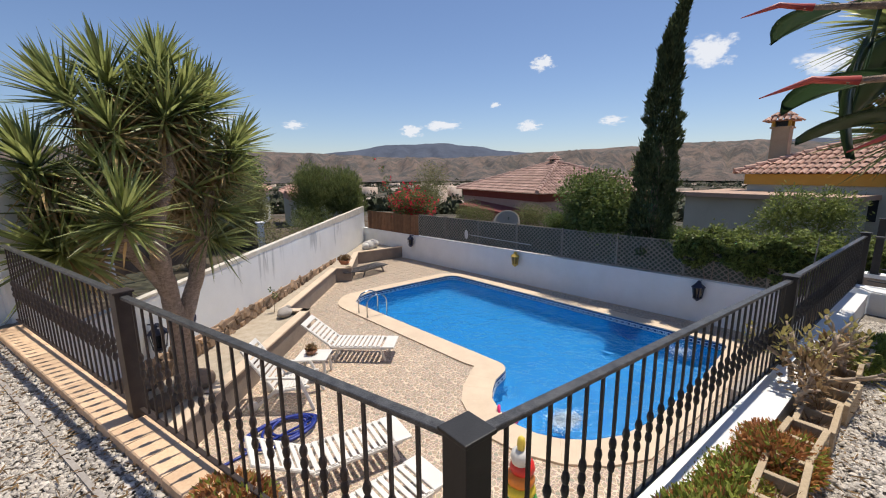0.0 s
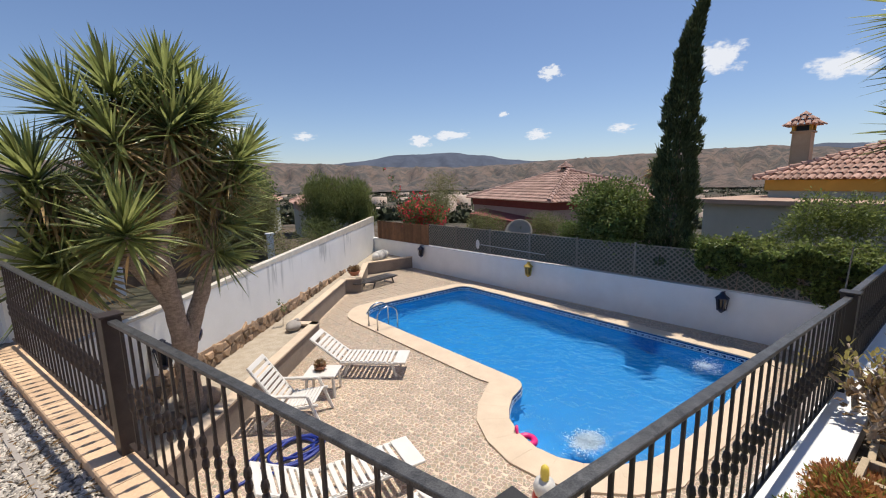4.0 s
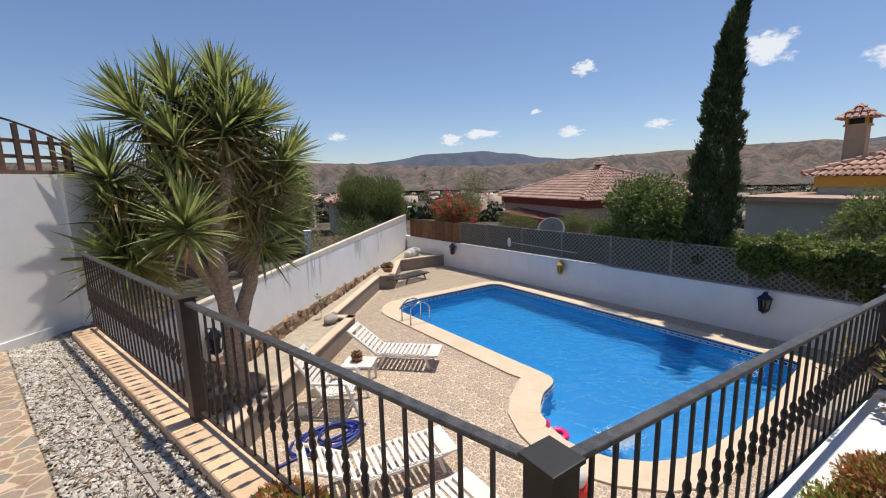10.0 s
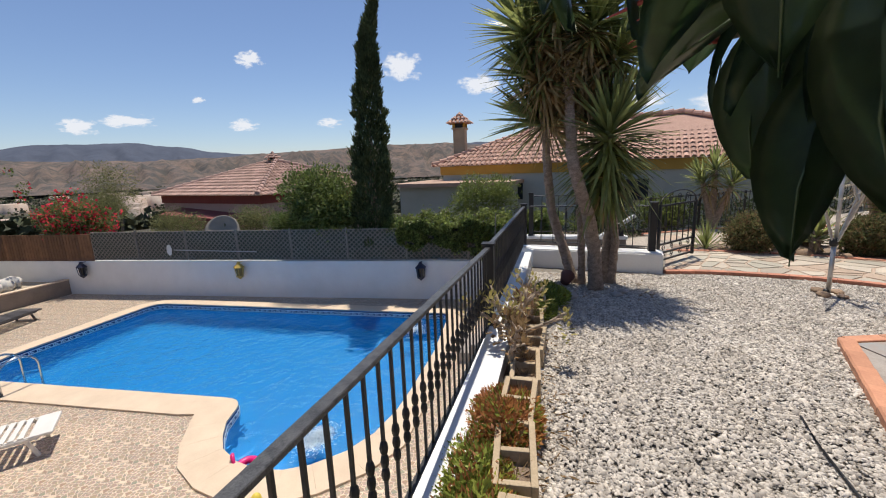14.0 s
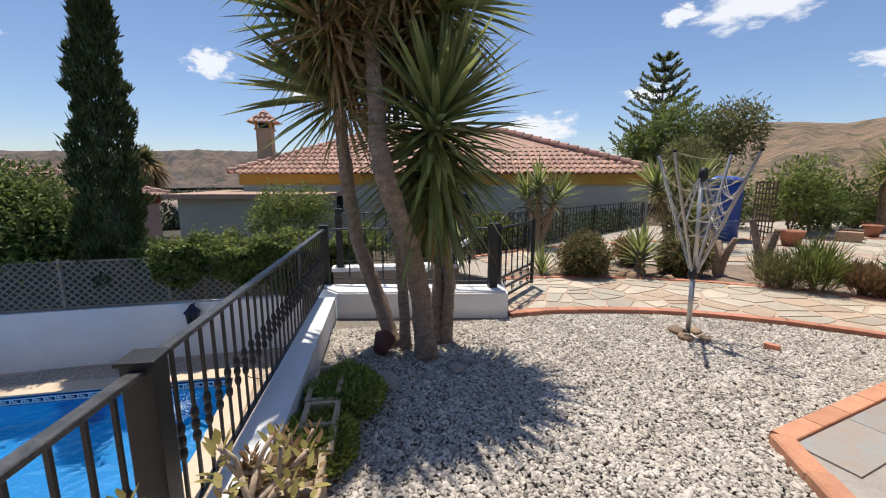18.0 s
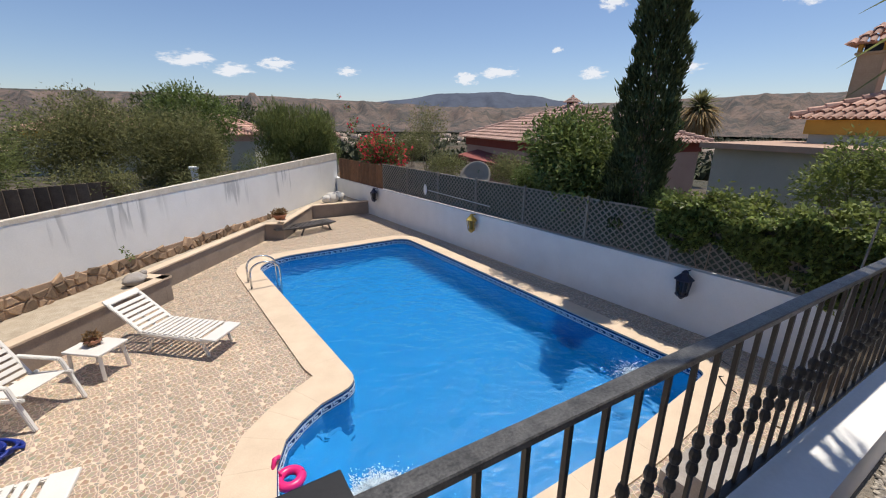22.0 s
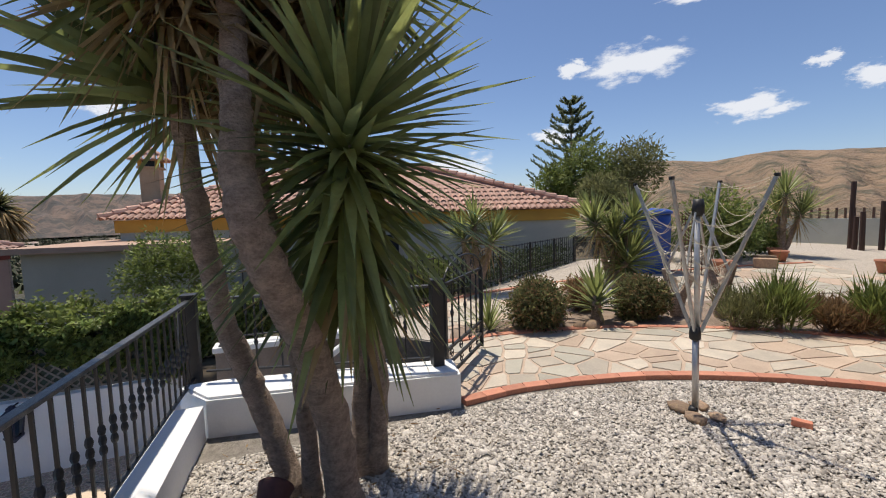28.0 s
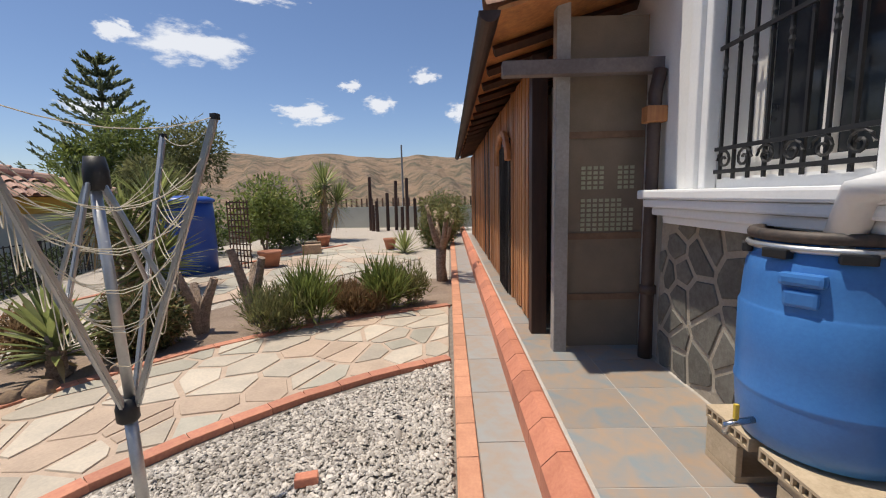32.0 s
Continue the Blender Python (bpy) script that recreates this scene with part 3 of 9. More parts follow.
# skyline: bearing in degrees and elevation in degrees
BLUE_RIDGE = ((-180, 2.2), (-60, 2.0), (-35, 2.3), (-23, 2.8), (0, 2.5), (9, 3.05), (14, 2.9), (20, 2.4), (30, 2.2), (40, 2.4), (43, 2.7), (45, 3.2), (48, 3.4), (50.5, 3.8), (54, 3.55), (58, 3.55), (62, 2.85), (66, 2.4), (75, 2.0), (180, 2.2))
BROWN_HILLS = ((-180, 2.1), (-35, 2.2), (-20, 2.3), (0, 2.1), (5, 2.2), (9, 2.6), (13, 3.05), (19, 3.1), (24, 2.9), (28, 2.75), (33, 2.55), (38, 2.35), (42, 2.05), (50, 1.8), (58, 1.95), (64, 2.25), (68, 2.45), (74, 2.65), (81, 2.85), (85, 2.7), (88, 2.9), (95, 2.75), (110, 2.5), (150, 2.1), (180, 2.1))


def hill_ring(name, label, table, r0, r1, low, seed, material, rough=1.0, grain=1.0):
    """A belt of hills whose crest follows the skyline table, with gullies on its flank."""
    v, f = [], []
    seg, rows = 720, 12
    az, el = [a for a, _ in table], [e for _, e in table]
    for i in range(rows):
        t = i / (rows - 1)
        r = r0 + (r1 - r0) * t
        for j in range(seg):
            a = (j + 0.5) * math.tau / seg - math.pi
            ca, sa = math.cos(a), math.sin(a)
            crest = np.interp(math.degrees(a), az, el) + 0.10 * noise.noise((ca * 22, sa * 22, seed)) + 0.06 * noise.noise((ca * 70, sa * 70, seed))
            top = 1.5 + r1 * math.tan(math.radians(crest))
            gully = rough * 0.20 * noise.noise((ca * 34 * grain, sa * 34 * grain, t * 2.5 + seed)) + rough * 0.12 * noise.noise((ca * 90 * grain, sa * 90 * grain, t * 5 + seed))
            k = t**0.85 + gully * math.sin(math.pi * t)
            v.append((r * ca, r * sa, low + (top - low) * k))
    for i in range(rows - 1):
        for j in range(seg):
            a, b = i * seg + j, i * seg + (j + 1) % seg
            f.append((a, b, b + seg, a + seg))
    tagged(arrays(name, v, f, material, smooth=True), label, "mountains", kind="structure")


def spotted(name, c1, c2, spot, scale, fine, spot_scale, lo, hi):
    """Bare ground with patches of dark scrub."""
    m = mat(name, c1, c2, 0.95, scale=scale, fine=fine, bump=0.9, depth=10.0, mix=0.5)
    nt, b = m.node_tree, m.node_tree.nodes["Principled BSDF"]
    src = b.inputs["Base Color"].links[0].from_socket
    tc, sc = nt.nodes.new("ShaderNodeTexCoord"), nt.nodes.new("ShaderNodeTexNoise")
    sc.inputs["Scale"].default_value, sc.inputs["Detail"].default_value, sc.inputs["Roughness"].default_value = spot_scale, 9, 0.72
    nt.links.new(tc.outputs["Object"], sc.inputs["Vector"])
    r = nt.nodes.new("ShaderNodeMapRange")
    r.inputs[1].default_value, r.inputs[2].default_value, r.inputs[4].default_value = lo, hi, 0.85
    nt.links.new(sc.outputs[0], r.inputs[0])
    mx = nt.nodes.new("ShaderNodeMix")
    mx.data_type = "RGBA"
    mx.inputs[7].default_value = (*spot, 1)
    nt.links.new(r.outputs[0], mx.inputs[0])
    nt.links.new(src, mx.inputs[6])
    nt.links.new(mx.outputs[2], b.inputs["Base Color"])
    return m


build_ground()
# the far ridge's blue air haze is painted into its base colour
hill_ring("mountain_range", "mountain ridge on the horizon with blue haze painted into its colour", BLUE_RIDGE, 2600, 3400, -40, 2.0, mat("painted_haze_blue", (0.085, 0.103, 0.145), (0.052, 0.066, 0.10), 0.95, scale=0.004, fine=0.02, bump=0.4, depth=8.0))
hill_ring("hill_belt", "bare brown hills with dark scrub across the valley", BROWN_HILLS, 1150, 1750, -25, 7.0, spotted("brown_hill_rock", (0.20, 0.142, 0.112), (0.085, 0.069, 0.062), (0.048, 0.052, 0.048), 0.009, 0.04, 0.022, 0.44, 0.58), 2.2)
GOLDEN_HILLS = ((-180, -6), (-112, -6), (-100, 4.2), (-76, 4.9), (-74, 5.0), (-70, 5.4), (-66.6, 5.0), (-62, 5.3), (-58, 5.75), (-52, 5.1), (-46, 5.7), (-40, 4.8), (-34, 2.8), (-27, -3), (-15, -6), (180, -6))
hill_ring("golden_hills", "dry golden-brown hills beyond the garden's end", GOLDEN_HILLS, 190, 640, -22, 11.0, spotted("golden_hill_earth", (0.33, 0.225, 0.14), (0.20, 0.14, 0.09), (0.085, 0.08, 0.05), 0.02, 0.1, 0.045, 0.48, 0.60), 0.9, 0.4)

# ---- upper garden ground ----
C = Vector((0.88, 0.76))
RAIL_L = Vector((0.12, 3.29))
RAIL_E = Vector((-0.78, 6.28))
RAIL_R = Vector((4.54, 0.65))
RAIL_F = Vector((8.32, 0.54))
UPPER = [(0.74, 0.62), (8.1, 0.36), (7.7, -1.62), (9.3, -1.9), (10.3, -1.0), (15.5, -9.0), (16.5, -21.0), (-9.0, -21.0), (-9.5, -2.6), tuple(bw(-0.1, 0.0)), tuple(bw(0.6, 0.0)), (-0.86, 6.3)]


def build_upper():
    bm = bmesh.new()
    prism(bm, UPPER, -2.6, 0, lambda x, y: gz(x) - 0.02)
    bmesh.ops.bisect_plane(bm, geom=bm.verts[:] + bm.edges[:] + bm.faces[:], plane_co=(6.4, 0, 0), plane_no=(1, 0, 0))
    for v in bm.verts:
        if v.co.z > -2:
            v.co.z = gz(v.co.x) - 0.02
    solid("garden_ground", bm, GRAVEL_BED, "pale gravel bedding of the upper garden", "ground", kind="structure")


build_upper()


def inside(p, poly):
    x, y = p
    hit = False
    for i in range(len(poly)):
        (x1, y1), (x2, y2) = poly[i], poly[i - 1]
        if (y1 > y) != (y2 > y) and x < (x2 - x1) * (y - y1) / (y2 - y1) + x1:
            hit = not hit
    return hit


# ---- pool outline ----
def rounded(pts):
    """Corner list with radii made into a smooth outline."""
    out = []
    n = len(pts)
    for i, (x, y, r) in enumerate(pts):
        p, a, b = Vector((x, y)), Vector(pts[i - 1][:2]), Vector(pts[(i + 1) % n][:2])
        if r <= 0:
            out.append(p)
            continue
        da, db = (a - p).normalized(), (b - p).normalized()
        s, e = p + da * r, p + db * r
        for k in range(6):
            t = k / 5
            out.append(s * (1 - t) ** 2 + p * 2 * t * (1 - t) + e * t * t)
    return out


POOL_IN = rounded([(10.42, 11.85, 0.45), (6.35, 11.88, 0.6), (5.82, 11.2, 0.25), (6.23, 5.2, 0.32), (5.6, 5.0, 0.0), (5.3, 4.8, 0.0), (5.05, 4.57, 0.0), (4.87, 4.2, 0.0), (4.79, 3.8, 0.0), (4.85, 3.45, 0.0), (5.02, 3.13, 0.0), (5.35, 2.8, 0.0), (5.8, 2.57, 0.0), (6.4, 2.45, 0.0), (7.03, 2.42, 0.0), (8.6, 2.42, 0.0), (10.86, 2.62, 0.2)])


def dense(poly, step):
    out = []
    for i, p in enumerate(poly):
        q = poly[(i + 1) % len(poly)]
        k = max(1, round((q - p).length / step))
        out += [p.lerp(q, j / k) for j in range(k)]
    return out


POOL_LINE = dense(POOL_IN, 0.5)


def offset(poly, w):
    out = []
    n = len(poly)
    for i, p in enumerate(poly):
        d = (poly[(i + 1) % n] - poly[i - 1]).normalized()
        out.append(p + Vector((d.y, -d.x)) * -w(p))
    return out


def cope_width(p):
    if p.x < 6.4:
        return 0.56
    return 0.42 if p.x < 10.2 else 0.38


SIGN = sum(POOL_LINE[i - 1].x * POOL_LINE[i].y - POOL_LINE[i].x * POOL_LINE[i - 1].y for i in range(len(POOL_LINE)))
COPE_OUT = offset(POOL_LINE, lambda p: cope_width(p) * (1 if SIGN > 0 else -1) * -1)
COPE_OUT = [p if not inside(p, [tuple(q) for q in POOL_LINE]) else POOL_LINE[i] for i, p in enumerate(COPE_OUT)]
COPE_OUT = [Vector((5.68, 5.70)) if p.x > 5.65 and 4.9 < p.y < 5.7 and p.x < 6.4 else COPE_OUT[i] for i, p in enumerate(POOL_LINE)]
PATIO_POLY = [tuple(C + Vector((-0.1, 0.02))), (8.4, 0.6), (12.35, 0.6), (far_x(19.4), 19.4), tuple(bw(0.2)), (-0.75, 6.4)]


def build_pool():
    pool = thing("swimming_pool", "blue-tiled swimming pool with a rounded bay", "pool", kind="structure")
    n = len(POOL_LINE)
    bm = bmesh.new()
    top = [bm.verts.new((p.x, p.y, COPE - 0.03)) for p in POOL_LINE]
    mid = [bm.verts.new((p.x, p.y, COPE - 0.2)) for p in POOL_LINE]
    bot = [bm.verts.new((p.x, p.y, -3.65)) for p in POOL_LINE]
    for i in range(n):
        j = (i + 1) % n
        bm.faces.new((top[i], top[j], mid[j], mid[i]))
        bm.faces.new((mid[i], mid[j], bot[j], bot[i]))
    bm.faces.new(bot)
    bmesh.ops.recalc_face_normals(bm, faces=bm.faces[:])
    part("basin", bm, POOL, pool)
    bay = [Vector(p) for p in ((6.0, 5.1), (5.6, 4.98), (5.31, 4.79), (5.06, 4.56), (4.88, 4.2), (4.8, 3.8), (4.86, 3.46), (5.03, 3.14), (5.36, 2.81), (5.81, 2.58), (6.3, 2.48))]
    for z, x in ((-2.72, 5.25), (-2.95, 5.55), (-3.18, 5.85)):
        bm = bmesh.new()
        prism(bm, [tuple(p) for p in clip(bay, Vector((x, 3.6)), Vector((1, 0)))], -3.66, z)
        part("pool_step", bm, POOL, pool)
    # meander band under the coping
    band = bmesh.new()
    keyb = bmesh.new()
    for i in range(n):
        p, q = POOL_LINE[i], POOL_LINE[(i + 1) % n]
        d = (q - p)
        ln = d.length
        d.normalize()
        inn = Vector((d.y, -d.x)) if SIGN < 0 else Vector((-d.y, d.x))
        m = Matrix(((d.x, inn.x, 0, p.x), (d.y, inn.y, 0, p.y), (0, 0, 1, COPE - 0.03), (0, 0, 0, 1)))
        box(band, (ln / 2, 0.004, -0.085), (ln, 0.008, 0.15), m)
        k = max(1, round(ln / 0.17))
        w = ln / k
        for j in range(k):
            x = j * w
            for cx, cz, sx, sz in ((x + w * 0.5, -0.125, w, 0.022), (x + w * 0.1, -0.085, 0.024, 0.058), (x + w * 0.5, -0.045, w * 0.95, 0.022), (x + w * 0.88, -0.07, 0.024, 0.028), (x + w * 0.7, -0.09, w * 0.42, 0.02)):
                box(keyb, (cx, 0.010, cz), (sx, 0.005, sz), m)
    part("tile_band", band, NAVY, pool)
    tagged(part("meander_pattern", keyb, KEYW, pool), kind="stuff")
    # coping stones
    for i in range(n):
        j = (i + 1) % n
        bm = bmesh.new()
        a, b, c, d = POOL_LINE[i], POOL_LINE[j], COPE_OUT[j], COPE_OUT[i]
        ring4 = [a, b, c] if (c - d).length < 0.01 else [a, b, c, d]
        cen = sum(ring4, Vector((0, 0))) / len(ring4)
        quad = [tuple(v + (cen - v).normalized() * 0.0012) for v in ring4]
        prism(bm, quad, COPE - 0.05, COPE)
        part("coping_stone", bm, COPING, pool)
    bm = bmesh.new()
    vs = [bm.verts.new((p.x, p.y, WATERLINE)) for p in POOL_LINE]
    bm.faces.new(vs)
    bmesh.ops.recalc_face_normals(bm, faces=bm.faces[:])
    if bm.faces[:][0].normal.z < 0:
        bmesh.ops.reverse_faces(bm, faces=bm.faces[:])
    w = part("water_surface", bm, WATER, pool, "clear rippled pool water")
    w.visible_shadow = False


build_pool()


def build_patio_base():
    bm = bmesh.new()
    edges = []
    for loop in ([Vector(p) for p in PATIO_POLY], offset(POOL_LINE, lambda p: 0.12 * (1 if SIGN > 0 else -1) * -1)):
        vs = [bm.verts.new((p.x, p.y, PATIO - 0.001)) for p in loop]
        edges += [bm.edges.new((vs[i - 1], vs[i])) for i in range(len(vs))]
    bmesh.ops.triangle_fill(bm, use_beauty=True, edges=edges)
    bmesh.ops.recalc_face_normals(bm, faces=bm.faces[:])
    for f in bm.faces:
        if f.normal.z < 0:
            f.normal_flip()
    return solid("patio_floor", bm, mat("patio_grout", (0.70, 0.57, 0.44), (0.56, 0.44, 0.33), 0.95, scale=4, fine=50, bump=0.3), "pool patio of printed stoneware tiles", "floor", kind="structure")


PATIO_FLOOR = build_patio_base()


# ---- walls ----
def build_walls():
    bm = bmesh.new()
    wall_along(bm, (0.72, 0.66), (8.45, 0.42), 0.24, -2.7, -0.30, 1)
    solid("wall_retaining_east", bm, WHITE, "white rendered retaining wall below the railing", "wall", kind="structure")
    bm = bmesh.new()
    wall_along(bm, (0.92, 0.74), tuple(RAIL_E + Vector((0.1, 0.03))), 0.24, -2.7, -0.10, 1, zq=-0.08)
    solid("wall_retaining_west", bm, WHITE, "white rendered retaining wall below the railing", "wall", kind="structure")
    bm = bmesh.new()
    wall_along(bm, tuple(bw(-9)), tuple(bw(0.88)), 0.22, -1.7, 1.80, 1)
    wall_along(bm, tuple(bw(0.34, 0.055)), tuple(bw(0.885, 0.055)), 0.17, -1.7, 1.803, 1)
    solid("wall_terrace", bm, WHITE, "smooth white plastered terrace wall", "wall", kind="structure")
    bm = bmesh.new()
    wall_along(bm, tuple(bw(-9, 0.06)), tuple(bw(0.05, 0.02)), 0.08, -0.4, 0.03, 1)
    solid("baseboard_terrace", bm, WHITE, "white painted plinth at the foot of the wall", "plinth", kind="structure")
    bm = bmesh.new()
    wall_along(bm, tuple(bw(0.88)), tuple(bw(17.6)), 0.13, -2.7, -0.44, 1, zq=-0.16)
    solid("wall_boundary", bm, STREAK, "white boundary wall with grey run-down stains", "wall", kind="structure")
    bm = bmesh.new()
    p, q = bw(0.89, 0.008), bw(17.6, 0.008)
    wall_along(bm, tuple(p), tuple(q), 0.145, -0.437, -0.42, 1, zq=-0.14)
    solid("trim_boundary", bm, mat("weathered_white_capping", (0.74, 0.69, 0.60), (0.55, 0.49, 0.40), 0.9, scale=4, fine=40, bump=0.3), "cream coping along the boundary wall", "coping", kind="structure")
    bm = bmesh.new()
    wall_along(bm, (far_x(0.4), 0.4), (far_x(19.5), 19.5), 0.2, -2.7, -1.24, -1)
    solid("wall_far", bm, WHITE, "low white wall across the pool", "wall", kind="structure")


build_walls()

# kerb and low wall of the upper garden
bm = bmesh.new()
wall_along(bm, (0.95, 0.49), (7.78, 0.38), 0.21, -0.42, -0.075, 1, zq=-0.02)
solid("kerb_rail", bm, WHITE, "white painted kerb under the railing", "kerb", kind="structure")
bm = bmesh.new()
prism(bm, [(7.50, -1.58), (7.78, 0.36), (8.14, 0.62), (8.16, 0.3), (7.84, -1.64)], -0.5, 0.035)
bmesh.ops.bevel(bm, geom=[e for e in bm.edges if e.verts[0].co.z > 0 and e.verts[1].co.z > 0], offset=0.02, segments=2, affect="EDGES")
solid("wall_low", bm, WHITE, "low white wall carrying the railing by the gate", "wall", kind="structure")


# ---- railings ----
def baluster_mesh():
    bm = bmesh.new()
    h = 0.82
    box(bm, (0, 0, h / 2), (0.013, 0.013, h))
    for z in (0.30, 0.36, 0.42):
        lathe(bm, [(0.009, -0.032), (0.015, -0.02), (0.0185, 0.0), (0.015, 0.02), (0.009, 0.032)], 8, (0, 0, z))
    return mesh_of(bm, "baluster", IRON)


BALUSTER = baluster_mesh()
BALUSTER_BR = BALUSTER.copy()
BALUSTER_BR.materials.clear()
BALUSTER_BR.materials.append(IRON_BROWN)


def rail_post(parent, x, y, z0, z1, w=0.095, material=IRON, rot=0.0):
    bm = bmesh.new()
    m = pose(x, y, 0, 0, 0, rot)
    box(bm, (0, 0, (z0 + z1) / 2), (w, w, z1 - z0), m, 0.004)
    box(bm, (0, 0, z1 + 0.004), (w + 0.022, w + 0.022, 0.016), m, 0.004)
    box(bm, (0, 0, z0 + 0.004), (w + 0.05, w + 0.05, 0.008), m)
    part("post", bm, material, parent)


def rail_run(parent, p, q, zt_p, zt_q, zb_p, zb_q, spacing=0.118, bal=BALUSTER, material=IRON, top_mat=IRON_TOP):
    p, q = Vector(p), Vector(q)
    d = (q - p).normalized()
    rot = math.degrees(math.atan2(d.y, d.x))
    ln = (q - p).length
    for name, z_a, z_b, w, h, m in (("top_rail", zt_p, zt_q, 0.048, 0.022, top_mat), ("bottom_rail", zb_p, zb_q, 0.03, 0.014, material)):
        bm = bmesh.new()
        a, b = Vector((p.x, p.y, z_a)), Vector((q.x, q.y, z_b))
        side = Vector((-d.y, d.x, 0)) * w / 2
        up = Vector((0, 0, h / 2))
        vs = [bm.verts.new(e + s * side + u * up) for e in (a, b) for s, u in ((-1, -1), (1, -1), (1, 1), (-1, 1))]
        for f in ((3, 2, 1, 0), (4, 5, 6, 7), (0, 1, 5, 4), (1, 2, 6, 5), (2, 3, 7, 6), (3, 0, 4, 7)):
            bm.faces.new([vs[i] for i in f])
        bmesh.ops.bevel(bm, geom=bm.edges[:], offset=0.003, segments=1, affect="EDGES")
        part(name, bm, m, parent)
    k = int(ln / spacing)
    for i in range(1, k):
        t = i / k
        c = p.lerp(q, t)
        z0, z1 = zb_p + (zb_q - zb_p) * t, zt_p + (zt_q - zt_p) * t
        sharing("baluster", bal, parent, pose(c.x, c.y, z0, 0, 0, rot) @ Matrix.Diagonal((1, 1, (z1 - z0) / 0.82, 1)))


left = thing("railing", "dark brown wrought-iron railing on an edging of orange bricks", "railing", group="terrace railings")
rail_post(left, RAIL_L.x, RAIL_L.y, -0.02, 0.88, 0.10, IRON_BROWN, 16.7)
rail_run(left, tuple(C + Vector((-0.02, 0.06))), tuple(RAIL_L + Vector((0.015, -0.05))), 0.83, 0.85, 0.04, 0.055, 0.122, BALUSTER_BR, IRON_BROWN)
rail_run(left, tuple(RAIL_L + Vector((-0.015, 0.05))), tuple(RAIL_E), 0.865, 0.90, 0.055, 0.07, 0.112, BALUSTER_BR, IRON_BROWN)
right = thing("railing", "black wrought-iron railing with knuckled balusters along the white kerb", "railing", group="terrace railings")
rail_post(right, C.x, C.y, -0.1, 0.855, 0.11, IRON, 0)
rail_post(right, RAIL_R.x, RAIL_R.y, -0.16, 0.738, 0.10, IRON, 0)
rail_post(right, RAIL_F.x, RAIL_F.y, -0.12, 0.735, 0.10, IRON, 0)
rail_run(right, tuple(C + Vector((0.06, 0))), tuple(RAIL_R + Vector((-0.05, 0))), 0.825, 0.706, 0.0, -0.02)
rail_run(right, tuple(RAIL_R + Vector((0.05, 0))), tuple(RAIL_F + Vector((-0.05, 0))), 0.716, 0.695, 0.0, 0.03)
low = thing("railing", "black wrought-iron railing on the low white wall", "railing", group="terrace railings")
rail_post(low, 7.74, -1.46, 0.02, 0.79, 0.10, IRON, 0)
rail_run(low, (8.28, 0.44), (7.76, -1.40), 0.70, 0.74, 0.08, 0.10, 0.2)


def iron_gate():
    g = thing("garden_gate", "black wrought-iron garden gate with scrolls, standing open", "gate", pose(7.86, -1.58, -0.2, 0, 0, math.degrees(math.atan2(-0.75, 0.84))))
    w, h = 1.12, 0.94
    bm = bmesh.new()
    for x in (0.0, w):
        box(bm, (x, 0, h / 2), (0.04, 0.04, h))
    for z in (0.04, 0.16, 0.30, h - 0.02):
        box(bm, (w / 2, 0, z), (w - 0.042, 0.026, 0.026))
    part("gate_frame", bm, IRON, g)
    for i in range(1, 6):
        bm = bmesh.new()
        x = i * w / 6
        box(bm, (x, 0, 0.30 + (h - 0.32) / 2), (0.014, 0.014, h - 0.33))
        if i % 2:
            lathe(bm, [(0.008, -0.05), (0.02, 0.0), (0.008, 0.05)], 8, (x, 0, 0.62))
        part("gate_bar", bm, IRON, g)
    for x0 in (0.16, 0.42, 0.7, 0.95):
        for z0, sgn in ((0.1, 1), (0.23, -1)):
            bm = bmesh.new()
            pts = []
            for k in range(18):
                a = k * 0.55
                r = 0.052 * (1 - k / 20)
                pts.append((x0 + r * math.cos(a) * sgn, 0, z0 + r * math.sin(a)))
            tube(bm, pts, 0.006, 5)
            part("scroll", bm, IRON, g)
    bm = bmesh.new()
    tube(bm, [(w / 2 + w / 2 * math.cos(math.pi - k * math.pi / 16), 0, h + 0.2 * math.sin(k * math.pi / 16)) for k in range(17)], 0.011, 6)
    part("arch_bar", bm, IRON, g)
    for x0 in (0.3, 0.56, 0.82):
        bm = bmesh.new()
        tube(bm, [(x0 + 0.07 * (1 - k / 22) * math.cos(k * 0.6), 0, h + 0.085 + 0.07 * (1 - k / 22) * math.sin(k * 0.6)) for k in range(20)], 0.006, 5)
        part("scroll", bm, IRON, g)


iron_gate()

# steps down to the pool beyond the low wall
stairs = thing("stair_outdoor", "concrete steps down to the pool between low walls", "stairs", kind="structure")
for i in range(11):
    bm = bmesh.new()
    box(bm, (8.72, -1.1 + i * 0.28, -0.33 - i * 0.185 - 0.4), (0.95, 0.29, 0.8))
    part("step", bm, CONCRETE, stairs)
bm = bmesh.new()
wall_along(bm, (9.25, 0.55), (9.25, -1.35), 0.16, -2.7, -0.06, 1)
solid("wall_stair", bm, BROWN_RENDER, "brown rendered stair wall", "wall", kind="structure")
bm = bmesh.new()
wall_along(bm, (9.22, 0.57), (9.22, -1.37), 0.23, -0.057, 0.0, 1)
solid("trim_stair", bm, WHITE, "white capping on the stair wall", "coping", kind="structure")
bm = bmesh.new()
tube(bm, [(8.55, -0.2, -0.28), (8.5, -1.35, 0.50)], 0.035, 10)
solid("handrail", bm, WHITE, "white sloping handrail of the stair", "handrail")
stair_rail = thing("railing", "black wrought-iron railing on the stair wall", "railing", group="terrace railings")
